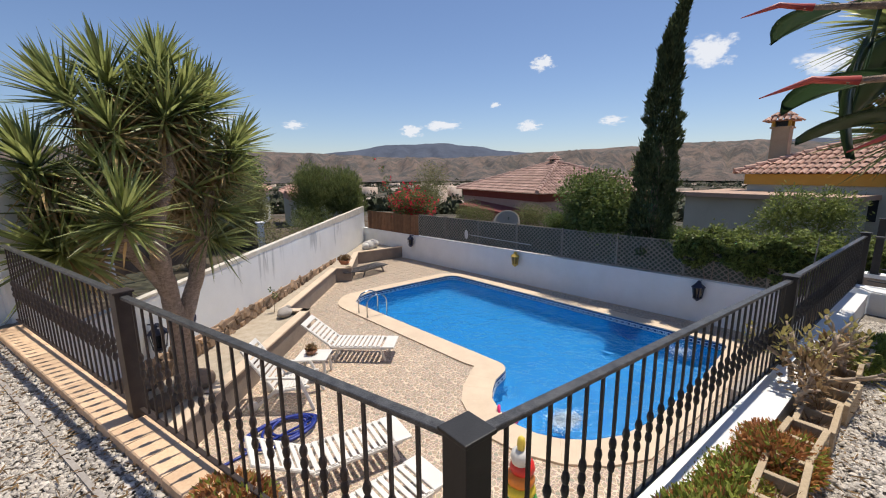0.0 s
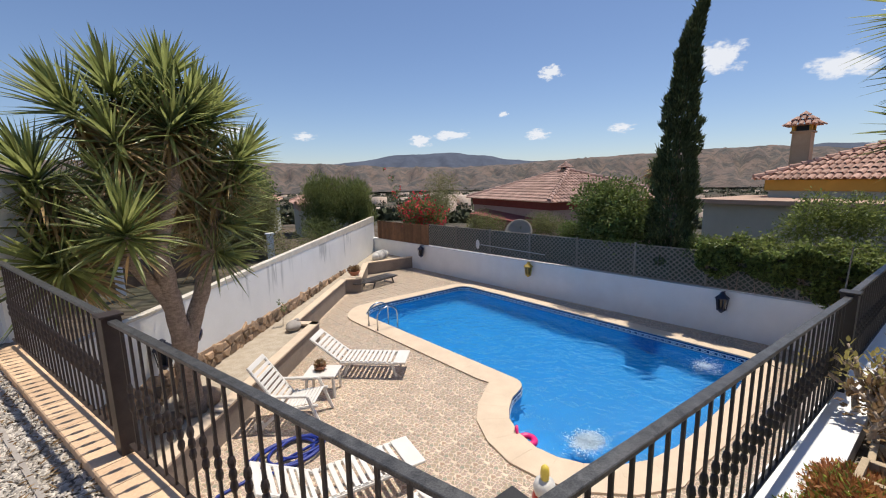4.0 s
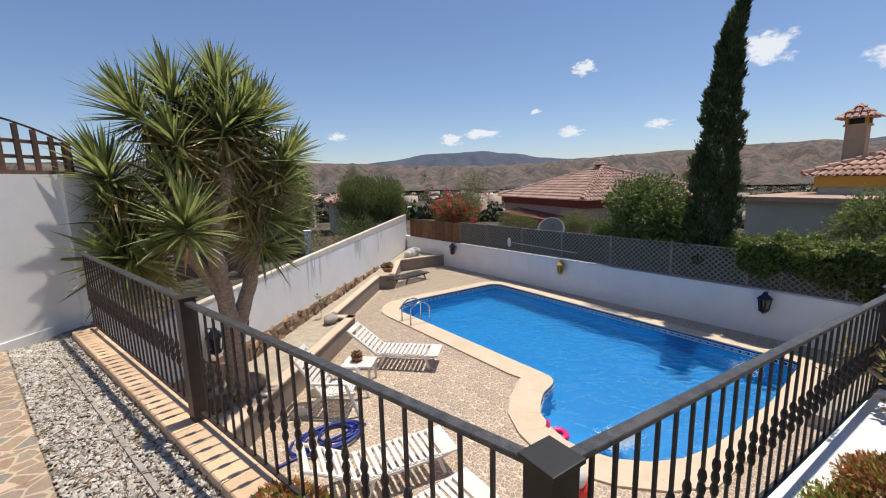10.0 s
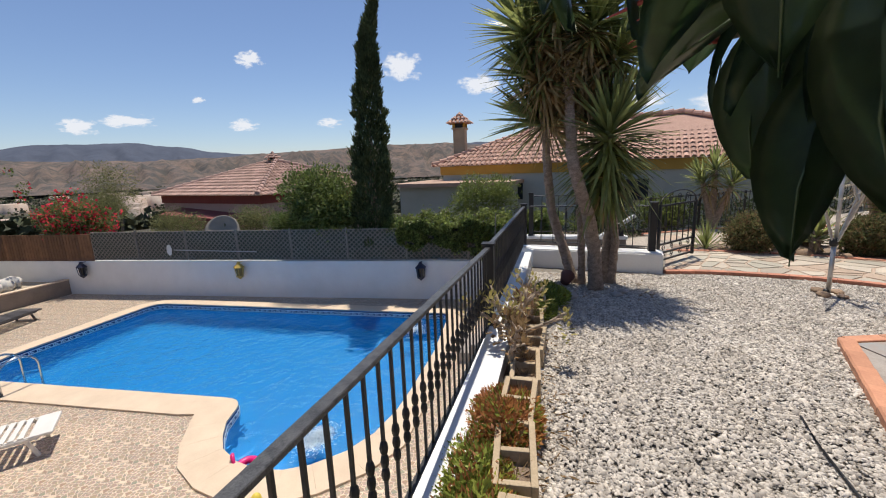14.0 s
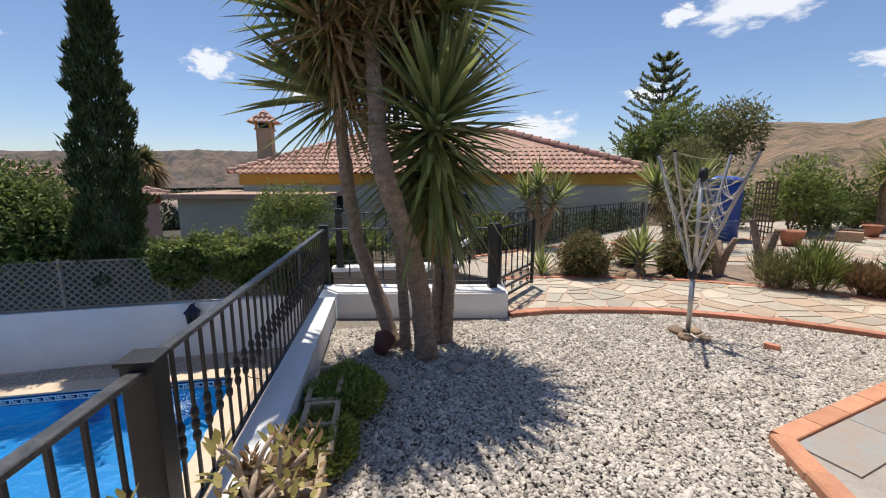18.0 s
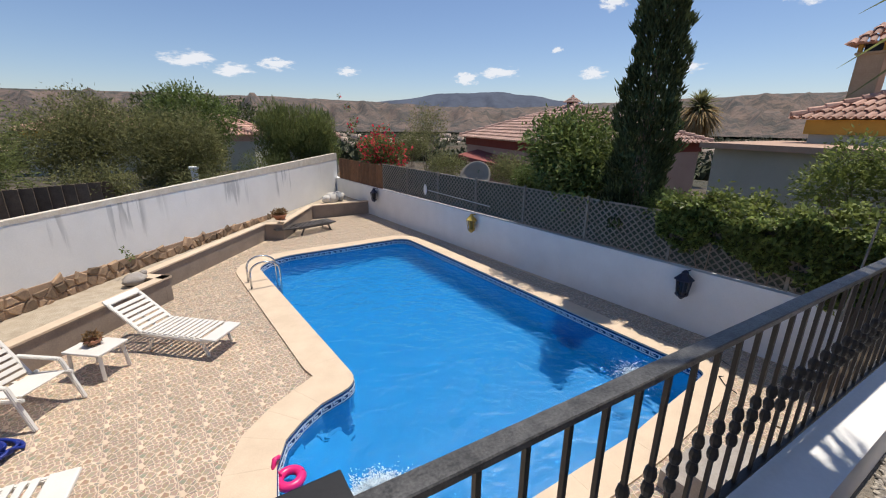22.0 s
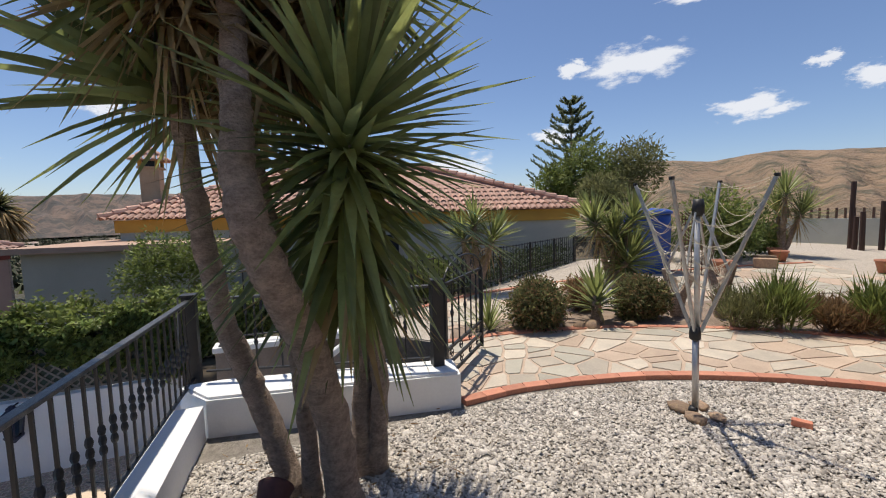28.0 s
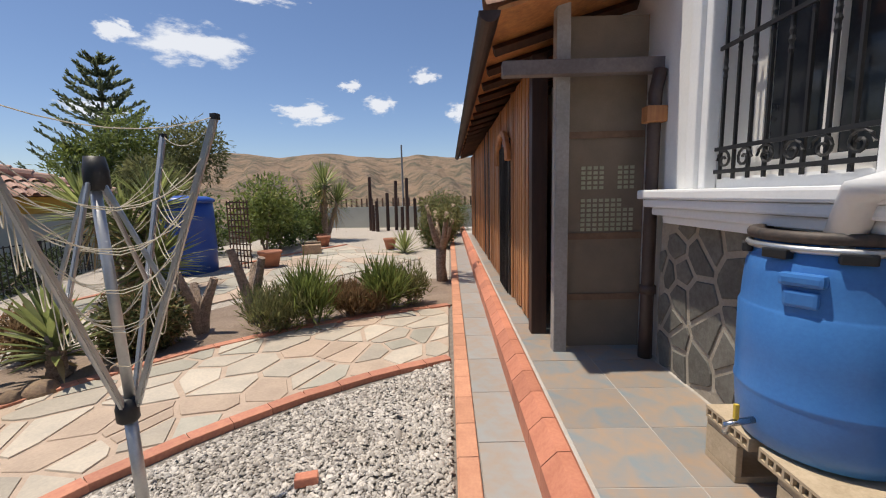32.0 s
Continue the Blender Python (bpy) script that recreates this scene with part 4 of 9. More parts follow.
for yy in (0.45, -1.25):
    rail_post(stair_rail, 9.33, yy, 0.0, 0.86, 0.09, IRON)
rail_run(stair_rail, (9.33, 0.4), (9.33, -1.2), 0.8, 0.8, 0.08, 0.08, 0.15)


# ---- the planting bed along the boundary wall ----
BED_LINE = [Vector((-0.15, 5.55)), Vector((1.12, 7.0)), Vector((3.95, 10.1)), Vector((3.5, 10.5)), Vector((6.5, 13.95)), Vector((7.0, 13.72)), Vector((8.6, 16.2)), Vector((10.55, 16.1)), Vector((far_x(16.1), 16.1))]


def build_bed():
    bm = bmesh.new()
    poly = [tuple(p) for p in BED_LINE] + [(far_x(19.2), 19.2), tuple(bw(0.85))]
    a = [bm.verts.new((x, y, -1.98)) for x, y in poly]
    bm.faces.new(a)
    bm.normal_update()
    if bm.faces[:][0].normal.z < 0:
        bmesh.ops.reverse_faces(bm, faces=bm.faces[:])
    solid("planting_bed", bm, mat("pale_bed_gravel", (0.55, 0.48, 0.38), (0.38, 0.31, 0.23), 0.95, scale=5, fine=50, bump=0.7, depth=0.02), "raised bed of pale gravel and dry earth", "bed", kind="structure")
    for p, q in zip(BED_LINE, BED_LINE[1:]):
        bm = bmesh.new()
        wall_along(bm, tuple(p), tuple(q), 0.15, -2.6, -1.90, 1)
        solid("wall_bed", bm, BROWN_RENDER, "brown stone-faced front of the raised bed", "wall", kind="structure")
        bm = bmesh.new()
        d = (q - p).normalized()
        o = Vector((d.y, -d.x)) * 0.03
        wall_along(bm, tuple(p + o - d * 0.02), tuple(q + o + d * 0.02), 0.22, -1.897, -1.86, 1)
        solid("trim_bed", bm, COPING, "cream capping on the raised bed", "coping", kind="structure")


build_bed()


def blob(bm, c, s, seed, flat=0.8, sub=2):
    """An uneven stone."""
    r = bmesh.ops.create_icosphere(bm, subdivisions=sub, radius=1.0)
    for v in r["verts"]:
        k = 1 + 0.28 * noise.noise(v.co * 1.3 + Vector((seed * 3.1, seed, 0)))
        v.co = Vector(c) + Vector((v.co.x * s[0], v.co.y * s[1], v.co.z * s[2] * flat)) * k


def build_rubble():
    base = thing("rubble_plinth", "plinth of rusty fieldstones at the foot of the boundary wall", "stone wall", kind="structure")
    g = random.Random(4)
    m0 = Matrix(((BWD.x, -BWN.x, 0, BW0.x), (BWD.y, -BWN.y, 0, BW0.y), (0, 0, 1, -2.0), (0, 0, 0, 1)))
    for poly in voronoi_cells(0.9, 12.4, 0.0, 0.56, 0.21, 0.009, 6):
        c = Vector((sum(p[0] for p in poly) / len(poly), sum(p[1] for p in poly) / len(poly)))
        if c.y > 0.56 - 0.035 * c.x:
            continue
        bm = bmesh.new()
        deep = g.uniform(0.045, 0.09)
        rows = []
        for y, f in ((0.0, 0.0), (-deep * 0.6, 0.03), (-deep, 0.25)):
            rows.append([bm.verts.new(m0 @ Vector((x + (c.x - x) * f, y, z + (c.y - z) * f))) for x, z in poly])
        bm.faces.new(rows[2])
        for a, b in zip(rows, rows[1:]):
            for i in range(len(poly)):
                bm.faces.new((a[i - 1], a[i], b[i], b[i - 1]))
        bmesh.ops.recalc_face_normals(bm, faces=bm.faces[:])
        part("stone", bm, FIELDSTONE, base)
    bm = bmesh.new()
    wall_along(bm, tuple(bw(0.9, 0.03)), tuple(bw(12.4, 0.03)), 0.05, -2.1, -1.47, 1, zq=-1.85)
    part("mortar", bm, MORTAR, base)
    for x, y, s in ((1.0, 7.75, 0.30), (0.45, 7.3, 0.22), (0.75, 7.5, 0.18)):
        bm = bmesh.new()
        blob(bm, (0, 0, 0), (s, s * 0.8, s * 0.7), x, 0.8, 3)
        solid("boulder", bm, FIELDSTONE, "rust-brown boulder in the raised bed", "rock", smooth=True, m=pose(x, y, -1.9))


build_rubble()

# ---- lattice fence on the far wall ----
def build_lattice():
    y = 0.5
    seg = 1.82
    while y < 14.9:
        y2 = min(y + seg, 15.0)
        a, b = Vector((far_x(y) + 0.1, y)), Vector((far_x(y2) + 0.1, y2))
        d = (b - a)
        ln = d.length
        m = Matrix(((d.x / ln, -d.y / ln, 0, a.x), (d.y / ln, d.x / ln, 0, a.y), (0, 0, 1, -1.22), (0, 0, 0, 1)))
        f = thing("lattice_panel", "weathered grey diagonal lattice panel on the white wall", "lattice fence", m, group="lattice panels")
        h = 0.95
        for name, c, s in (("post", (0.02, 0, h / 2 + 0.02), (0.05, 0.05, h + 0.04)), ("frame_top", (ln / 2, 0, h - 0.015), (ln - 0.06, 0.035, 0.03)), ("frame_bottom", (ln / 2, 0, 0.02), (ln - 0.06, 0.035, 0.03))):
            bm = bmesh.new()
            box(bm, c, s)
            part(name, bm, LATTICE, f)
        bm = bmesh.new()
        step = 0.15
        for sgn, yo in ((1, 0.005), (-1, -0.005)):
            k = -h
            while k < ln + h:
                x0, z0, x1, z1 = k, 0.03, k + h, h - 0.03
                if sgn < 0:
                    x0, x1 = x1, x0
                t0 = max(0.0, min(1.0, (0.05 - x0) / (x1 - x0))), max(0.0, min(1.0, (ln - 0.0 - x0) / (x1 - x0)))
                lo, hi = min(t0), max(t0)
                if hi - lo > 0.02:
                    p, q = Vector((x0 + (x1 - x0) * lo, yo, z0 + (z1 - z0) * lo)), Vector((x0 + (x1 - x0) * hi, yo, z0 + (z1 - z0) * hi))
                    dd = (q - p).normalized()
                    s = Vector((-dd.z, 0, dd.x)) * 0.0145
                    t = Vector((0, 0.004, 0))
                    vs = [bm.verts.new(e + u * s + w * t) for e in (p, q) for u, w in ((-1, -1), (1, -1), (1, 1), (-1, 1))]
                    for fc in ((3, 2, 1, 0), (4, 5, 6, 7), (0, 1, 5, 4), (1, 2, 6, 5), (2, 3, 7, 6), (3, 0, 4, 7)):
                        bm.faces.new([vs[i] for i in fc])
                k += step
        tagged(part("lattice_slats", bm, LATTICE, f), kind="stuff")
        bm = bmesh.new()
        box(bm, (ln / 2, -0.03, h / 2), (ln, 0.006, h - 0.03))
        part("shade_cloth", bm, SHADE, f, "dark green shade cloth")
        y = y2
    fence = thing("plank_fence", "short brown plank fence on the wall in the corner", "fence")
    yy = 15.05
    while yy < 18.9:
        bm = bmesh.new()
        box(bm, (0, 0, 0.45), (0.03, 0.115, 0.92), pose(far_x(yy) + 0.08, yy, -1.24))
        part("plank", bm, mat("brown_fence_plank", (0.26, 0.13, 0.06), (0.16, 0.075, 0.035), 0.8, scale=5, fine=30, bump=0.3, vary=0.25), fence)
        yy += 0.12


build_lattice()

# ---- the house ----
def nsm(n, s, z=0.0):
    """A pose whose x runs along the house and whose y points towards it."""
    p = NV * n + DV * s
    return Matrix(((DV.x, -NV.x, 0, p.x), (DV.y, -NV.y, 0, p.y), (0, 0, 1, z), (0, 0, 0, 1)))


def build_house():
    bm = bmesh.new()
    # upper white wall with the window opening, in the house's own frame: x along, y inwards
    x0, x1, z0, z1 = 4.72, 5.62, 1.30, 2.45
    m = nsm(2.72, 0)
    for c, s in (((3.86, 0.15, 1.95), (1.72, 0.3, 1.55)), ((5.905, 0.15, 1.95), (0.57, 0.3, 1.55)), ((5.17, 0.15, 1.2375), (0.9, 0.3, 0.125)), ((5.17, 0.15, 2.5875), (0.9, 0.3, 0.275))):
        box(bm, c, s, m)
    solid("wall_house", bm, WHITE, "white rendered house wall with a barred window", "wall", kind="structure")
    bm = bmesh.new()
    box(bm, (4.595, 0.15, 0.585), (3.19, 0.3, 1.17), m)
    solid("wall_plinth", bm, mat("pale_joint_mortar", (0.44, 0.385, 0.31), (0.31, 0.27, 0.215), 0.95, scale=6, fine=50, bump=0.5), "mortar backing of the stone plinth", "wall", kind="structure")
    bm = bmesh.new()
    wall_along(bm, ns(2.7, 3.01), ns(-6.5, 3.01), 0.3, -0.4, 3.4, 1)
    wall_along(bm, ns(2.4, 6.2), ns(2.4, 19.0), 0.3, -0.4, 3.4, 1)
    wall_along(bm, ns(2.7, 19.0), ns(-6.5, 19.0), 0.3, -0.4, 3.4, 1)
    wall_along(bm, ns(-6.2, 3.01), ns(-6.2, 19.0), 0.3, -0.4, 3.4, 1)
    solid("wall_house_back", bm, WHITE, "plain white outer walls of the house", "wall", kind="structure")
    bm = bmesh.new()
    prism(bm, [ns(2.735, 3.0), ns(2.735, 6.1), ns(2.2, 6.1), ns(2.2, 19.4), ns(-6.8, 19.4), ns(-6.8, 3.0)], 2.8, 2.95)
    solid("ceiling_house", bm, WHITE, "flat house roof slab", "roof", kind="structure")
    win = thing("window_1", "white framed window behind black iron bars", "window", nsm(2.72, 0), kind="structure")
    bm = bmesh.new()
    for c, s in (((x0 + 0.04, 0.2, 1.87), (0.08, 0.07, 1.14)), ((x1 - 0.04, 0.2, 1.87), (0.08, 0.07, 1.14)), ((5.17, 0.2, 2.41), (0.738, 0.07, 0.08)), ((5.17, 0.2, 1.34), (0.738, 0.07, 0.08)), ((5.17, 0.2, 1.875), (0.05, 0.06, 0.99))):
        box(bm, c, s)
    part("window_frame", bm, PLASTIC, win)
    for cx in (4.975, 5.365):
        bm = bmesh.new()
        box(bm, (cx, 0.205, 1.875), (0.338, 0.012, 0.988))
        part("pane", bm, GLASSDARK, win, "dark reflecting glass")
    # moulded white surround and sill
    bm = bmesh.new()
    for cx in (x0 - 0.11, x1 + 0.11):
        box(bm, (cx, -0.035, 1.9), (0.2, 0.07, 1.32), None, 0.012)
        box(bm, (cx, -0.05, 1.9), (0.09, 0.1, 1.32), None, 0.012)
    part("surround", bm, WHITE, win, "moulded white window surround")
    bm = bmesh.new()
    for k, (w, h, z) in enumerate(((0.21, 0.06, 1.212), (0.195, 0.05, 1.156), (0.165, 0.05, 1.106), (0.125, 0.05, 1.056))):
        box(bm, (5.18, 0.15 - w / 2 - 0.152, z), (1.9 - 0.12 * k, w, h), None, 0.014)
    part("window_sill", bm, WHITE, win, "stepped white sill")
    grille = thing("window_grille", "black wrought-iron window grille with scrolls", "window bars", nsm(2.72, 0))
    for i in range(9):
        bm = bmesh.new()
        x = x0 + 0.03 + i * (x1 - x0 - 0.06) / 8
        box(bm, (x, -0.012, 1.86), (0.014, 0.014, 1.14))
        for z in (1.98,) if i % 2 else (1.86,):
            lathe(bm, [(0.007, -0.06), (0.012, -0.04), (0.008, -0.02), (0.014, 0.0), (0.008, 0.02), (0.012, 0.04), (0.007, 0.06)], 8, (x, -0.012, z))
        part("bar", bm, IRON, grille)
    for z in (1.33, 1.45, 1.97, 2.39):
        bm = bmesh.new()
        box(bm, ((x0 + x1) / 2, -0.022, z), (x1 - x0, 0.012, 0.02))
        part("cross_bar", bm, IRON, grille)
    for i in range(6):
        bm = bmesh.new()
        cx = x0 + 0.1 + i * 0.145
        sgn = 1 if i % 2 else -1
        tube(bm, [(cx + sgn * 0.055 * (1 - k / 18) * math.cos(k * 0.6), -0.022, 1.39 + 0.055 * (1 - k / 18) * math.sin(k * 0.6)) for k in range(16)], 0.007, 5)
        part("scroll", bm, IRON, grille)
    # timber bracket and downpipes
    bm = bmesh.new()
    box(bm, (6.22, -0.07, 1.75), (0.09, 0.14, 0.11), nsm(2.72, 0), 0.01)
    solid("timber_bracket", bm, WOOD, "short varnished timber end in the white wall", "bracket")
    bm = bmesh.new()
    mm = nsm(2.72, 0)
    tube(bm, [mm @ Vector(p) for p in ((3.9, -0.06, 2.7), (3.9, -0.06, 1.45), (3.95, -0.1, 1.33), (4.1, -0.2, 1.28), (4.45, -0.22, 1.26), (4.6, -0.21, 1.22), (4.66, -0.2, 1.05))], 0.055, 12)
    solid("downpipe", bm, WHITE, "white painted drainpipe bending over the sill", "pipe", smooth=True)
    bm = bmesh.new()
    tube(bm, [mm @ Vector(p) for p in ((6.24, -0.06, 0.02), (6.24, -0.06, 0.35), (6.24, -0.06, 1.9), (6.24, -0.03, 2.05))], [0.05, 0.045, 0.045, 0.045], 10)
    tube(bm, [mm @ Vector(p) for p in ((6.24, -0.06, 0.5), (6.24, -0.06, 0.56))], 0.056, 10)
    solid("downpipe", bm, mat("brown_pvc", (0.10, 0.065, 0.05), (0.07, 0.045, 0.035), 0.5, scale=4, fine=40, bump=0.05), "brown drainpipe at the porch corner", "pipe", smooth=True)


build_house()


def porch():
    p = thing("porch", "lean-to porch of varnished timber slats with a tiled roof", "porch", kind="structure")
    # front posts, beams and screen
    for n, s, z1, w, m, nm in ((3.37, 6.42, 2.55, 0.10, CONCRETE, "steel_post"), (3.44, 6.86, 2.35, 0.13, WOOD_DARK, "corner_post")):
        bm = bmesh.new()
        box(bm, (0, 0, z1 / 2), (w, w, z1), nsm(n, s), 0.006)
        part(nm, bm, m, p)
    bm = bmesh.new()
    box(bm, (6.33, -0.53, 2.10), (0.09, 1.12, 0.10), nsm(2.72, 0), 0.008)
    part("tie_beam", bm, mat("grey_painted_timber", (0.22, 0.18, 0.165), (0.15, 0.12, 0.11), 0.8, scale=5, fine=40, bump=0.3), p, "weathered grey tie beam")
    bm = bmesh.new()
    box(bm, (6.5, -0.3, 1.25), (0.02, 0.60, 2.5), nsm(2.72, 0))
    part("screen_panel", bm, mat("fly_screen", (0.29, 0.22, 0.155), (0.21, 0.16, 0.11), 0.8, scale=4, fine=200, bump=0.3), p, "dark brown fly screen")
    for z in (0.42, 0.90, 1.66):
        bm = bmesh.new()
        box(bm, (6.483, -0.3, z), (0.015, 0.58, 0.05), nsm(2.72, 0))
        part("screen_rail", bm, mat("screen_frame_wood", (0.27, 0.16, 0.095), (0.18, 0.105, 0.06), 0.7, scale=6, fine=40, bump=0.2), p)
    g = random.Random(2)
    # opaque pale blocks painted as light coming through the screen's lattice, no real holes
    for i in range(9):
        for j in range(12):
            if 3 <= i <= 4 and j > 6 or (i < 2 and 4 < j < 7):
                continue
            bm = bmesh.new()
            box(bm, (6.486, -0.09 - i * 0.046, 0.95 + j * 0.037 + (0.06 if j > 6 else 0)), (0.006, 0.03, 0.024), nsm(2.72, 0))
            part("light_hole", bm, mat("painted_lattice_glow", (0.55, 0.52, 0.36), (0.4, 0.4, 0.26), 0.9, scale=10, fine=60), p)
    # slatted side
    s = 6.98
    k = 0
    while s < 15.9:
        arch = 8.15 < s < 9.1
        low = 2.0 if arch else 0.02 + g.random() * 0.03
        if arch:
            low = 1.62 + 0.33 * math.sin(math.pi * (s - 8.15) / 0.95)
        bm = bmesh.new()
        h = 2.34 - low
        box(bm, (0, g.uniform(-0.008, 0.008), low + h / 2), (0.066, 0.022, h), nsm(3.45 + 0.004 * (s - 7), s))
        part("slat", bm, WOOD if (s < 8.1 or g.random() > 0.12) else WOOD_DARK, p)
        s += 0.078
        k += 1
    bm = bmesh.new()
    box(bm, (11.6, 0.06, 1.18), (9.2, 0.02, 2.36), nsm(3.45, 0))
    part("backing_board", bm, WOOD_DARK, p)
    for s in (8.12, 9.13, 11.0, 13.0, 15.9):
        bm = bmesh.new()
        box(bm, (0, 0.01, 1.18), (0.09, 0.07, 2.34), nsm(3.45 + 0.004 * (s - 7), s), 0.006)
        part("post", bm, WOOD, p)
    d = part("arched_door", (lambda b: (box(b, (8.62, -0.022, 0.95), (0.86, 0.02, 1.86), nsm(3.46, 0)), b)[1])(bmesh.new()), mat("near_black_door", (0.02, 0.019, 0.02), (0.012, 0.011, 0.012), 0.4, scale=4, fine=40, bump=0.1), p, "black arched iron door")
    for i in range(7):
        bm = bmesh.new()
        box(bm, (8.28 + i * 0.115, -0.045, 0.92), (0.014, 0.014, 1.8), nsm(3.46, 0))
        part("door_bar", bm, IRON, d)
    bm = bmesh.new()
    pts = [nsm(3.46, 0) @ Vector((8.62 - 0.5 * math.cos(a * math.pi / 14), -0.06, 1.62 + 0.36 * math.sin(a * math.pi / 14))) for a in range(15)]
    tube(bm, pts, 0.04, 6)
    part("arch_trim", bm, WOOD, p, "pale arched timber trim")
    # roof: rafters, boards, clay tiles, gutter
    zi, zo, ni, no = 2.80, 2.40, 2.45, 3.86
    bm = bmesh.new()
    a, b = nsm(ni, 6.12) @ Vector((0, 0, zi)), nsm(no, 6.12) @ Vector((0, 0, zo))
    c, e = nsm(no, 16.2) @ Vector((0, 0, zo)), nsm(ni, 16.2) @ Vector((0, 0, zi))
    top = [bm.verts.new(v + Vector((0, 0, 0.025))) for v in (a, b, c, e)]
    bot = [bm.verts.new(v) for v in (a, b, c, e)]
    bm.faces.new(top)
    bm.faces.new(bot[::-1])
    for i in range(4):
        bm.faces.new((bot[i], bot[(i + 1) % 4], top[(i + 1) % 4], top[i]))
    bmesh.ops.recalc_face_normals(bm, faces=bm.faces[:])
    part("roof_boards", bm, WOOD, p)
    s = 6.75
    while s < 16.2:
        bm = bmesh.new()
        q0, q1 = nsm(2.5, s) @ Vector((0, 0, zi - 0.055)), nsm(3.82, s) @ Vector((0, 0, zo - 0.04))
        tube(bm, [q0, q1], 0.045, 4)
        part("rafter", bm, WOOD_DARK, p)
        s += 0.55
    slope = math.atan2(zi - zo, no - ni)
    ln = math.hypot(zi - zo, no - ni)
    bm = bmesh.new()
    r = []
    for e in (0, 1):
        y = -0.02 + e * 0.36
        row = []
        for k in range(6):
            a = math.pi * k / 5
            row.append(bm.verts.new((0.085 * math.cos(a) * (1 - 0.12 * e), y, 0.075 * math.sin(a) * (1 - 0.12 * e) - 0.03 * e)))
        r.append(row)
    for k in range(5):
        bm.faces.new((r[0][k], r[1][k], r[1][k + 1], r[0][k + 1]))
    tile_me = mesh_of(bm, "roof_tile", mat("clay_porch_tile", (0.52, 0.29, 0.20), (0.33, 0.185, 0.13), 0.85, scale=4, fine=30, bump=0.3, vary=0.3), True)
    s = 6.16
    while s < 16.2:
        for j in range(4):
            y = -0.06 + j * 0.36
            base = nsm(no, s) @ Vector((0, y * math.cos(slope), zo + 0.045 + y * math.sin(slope)))
            m = Matrix.Translation(base) @ nsm(0, 0).to_3x3().to_4x4() @ Matrix.Rotation(slope, 4, "X")
            sharing("roof_tile", tile_me, p, m)
        s += 0.19
    bm = bmesh.new()
    m = nsm(no + 0.06, 0)
    pr = [(0.07 * math.cos(math.pi + k * math.pi / 8), 0.07 * math.sin(math.pi + k * math.pi / 8)) for k in range(9)]
    ra = [bm.verts.new(m @ Vector((6.05, y, zo - 0.02 + z))) for y, z in pr]
    rb = [bm.verts.new(m @ Vector((16.3, y, zo - 0.02 + z))) for y, z in pr]
    for k in range(8):
        bm.faces.new((ra[k], ra[k + 1], rb[k + 1], rb[k]))
    bm.faces.new(ra)
    bmesh.ops.solidify(bm, geom=bm.faces[:], thickness=0.006)
    part("gutter", bm, mat("brown_gutter", (0.12, 0.075, 0.06), (0.08, 0.05, 0.04), 0.5, scale=4, fine=40, bump=0.1), p, "brown half-round gutter")


porch()


def clad_stones():
    """Irregular stones on the plinth: cells cut by their neighbours."""
    base = thing("stone_cladding", "dark irregular stone cladding with pale joints", "cladding", nsm(2.72, 0), kind="structure")
    cells = voronoi_cells(3.2, 6.18, 0.0, 1.06, 0.22, 0.019, 5)
    for poly in cells:
        bm = bmesh.new()
        a = [bm.verts.new((x, -0.002, z)) for x, z in poly]
        c = Vector((sum(p[0] for p in poly) / len(poly), sum(p[1] for p in poly) / len(poly)))
        b = [bm.verts.new((x + (c.x - x) * 0.05, -0.010, z + (c.y - z) * 0.05)) for x, z in poly]
        bm.faces.new(b)
        for i in range(len(poly)):
            bm.faces.new((a[i - 1], a[i], b[i], b[i - 1]))
        bmesh.ops.recalc_face_normals(bm, faces=bm.faces[:])
        part("stone", bm, DARKSTONE, base)


clad_stones()

# ---- terrace by the house: kerbs, slate floor, concrete strip ----
bm = bmesh.new()
prism(bm, [ns(4.08, 3.66), ns(4.08, 19.0), ns(2.6, 19.0), ns(2.6, 2.55)], -0.5, -0.19)
solid("floor_strip", bm, CONCRETE, "grey concrete walkway beside the house", "floor", kind="structure")
bm = bmesh.new()
prism(bm, [ns(3.66, 4.25), ns(3.66, 19.0), ns(2.7, 19.0), ns(2.7, 3.55)], -0.5, FLOOR + 0.003)
FLOOR_HOUSE = solid("floor_house", bm, mat("tile_bed", (0.52, 0.48, 0.43), (0.40, 0.365, 0.32), 0.95, scale=6, fine=50, bump=0.3), "slate-tiled terrace floor by the house", "floor", kind="structure")


def kerb_block(bm, ln, w, h, cut):
    pts = [(-w / 2, 0), (w / 2, 0), (w / 2, h - cut), (w / 2 - cut, h), (-w / 2 + cut * 0.4, h), (-w / 2, h - cut * 0.4)]
    a = [bm.verts.new((0.003, y, z)) for y, z in pts]
    b = [bm.verts.new((ln - 0.003, y, z)) for y, z in pts]
    bm.faces.new(a)
    bm.faces.new(b[::-1])
    for i in range(len(pts)):
        bm.faces.new((a[i - 1], b[i - 1], b[i], a[i]))
    bmesh.ops.recalc_face_normals(bm, faces=bm.faces[:])


def kerb_line(parent, me, p, q, z, ln, name):
    p, q = Vector(p), Vector(q)
    d = q - p
    n = max(1, round(d.length / ln))
    rot = math.degrees(math.atan2(d.y, d.x))
    for i in range(n):
        c = p + d * (i / n)
        sharing(name, me, parent, pose(c.x, c.y, z(c.x), 0, 0, rot) @ Matrix.Diagonal((d.length / n / ln, 1, 1, 1)))


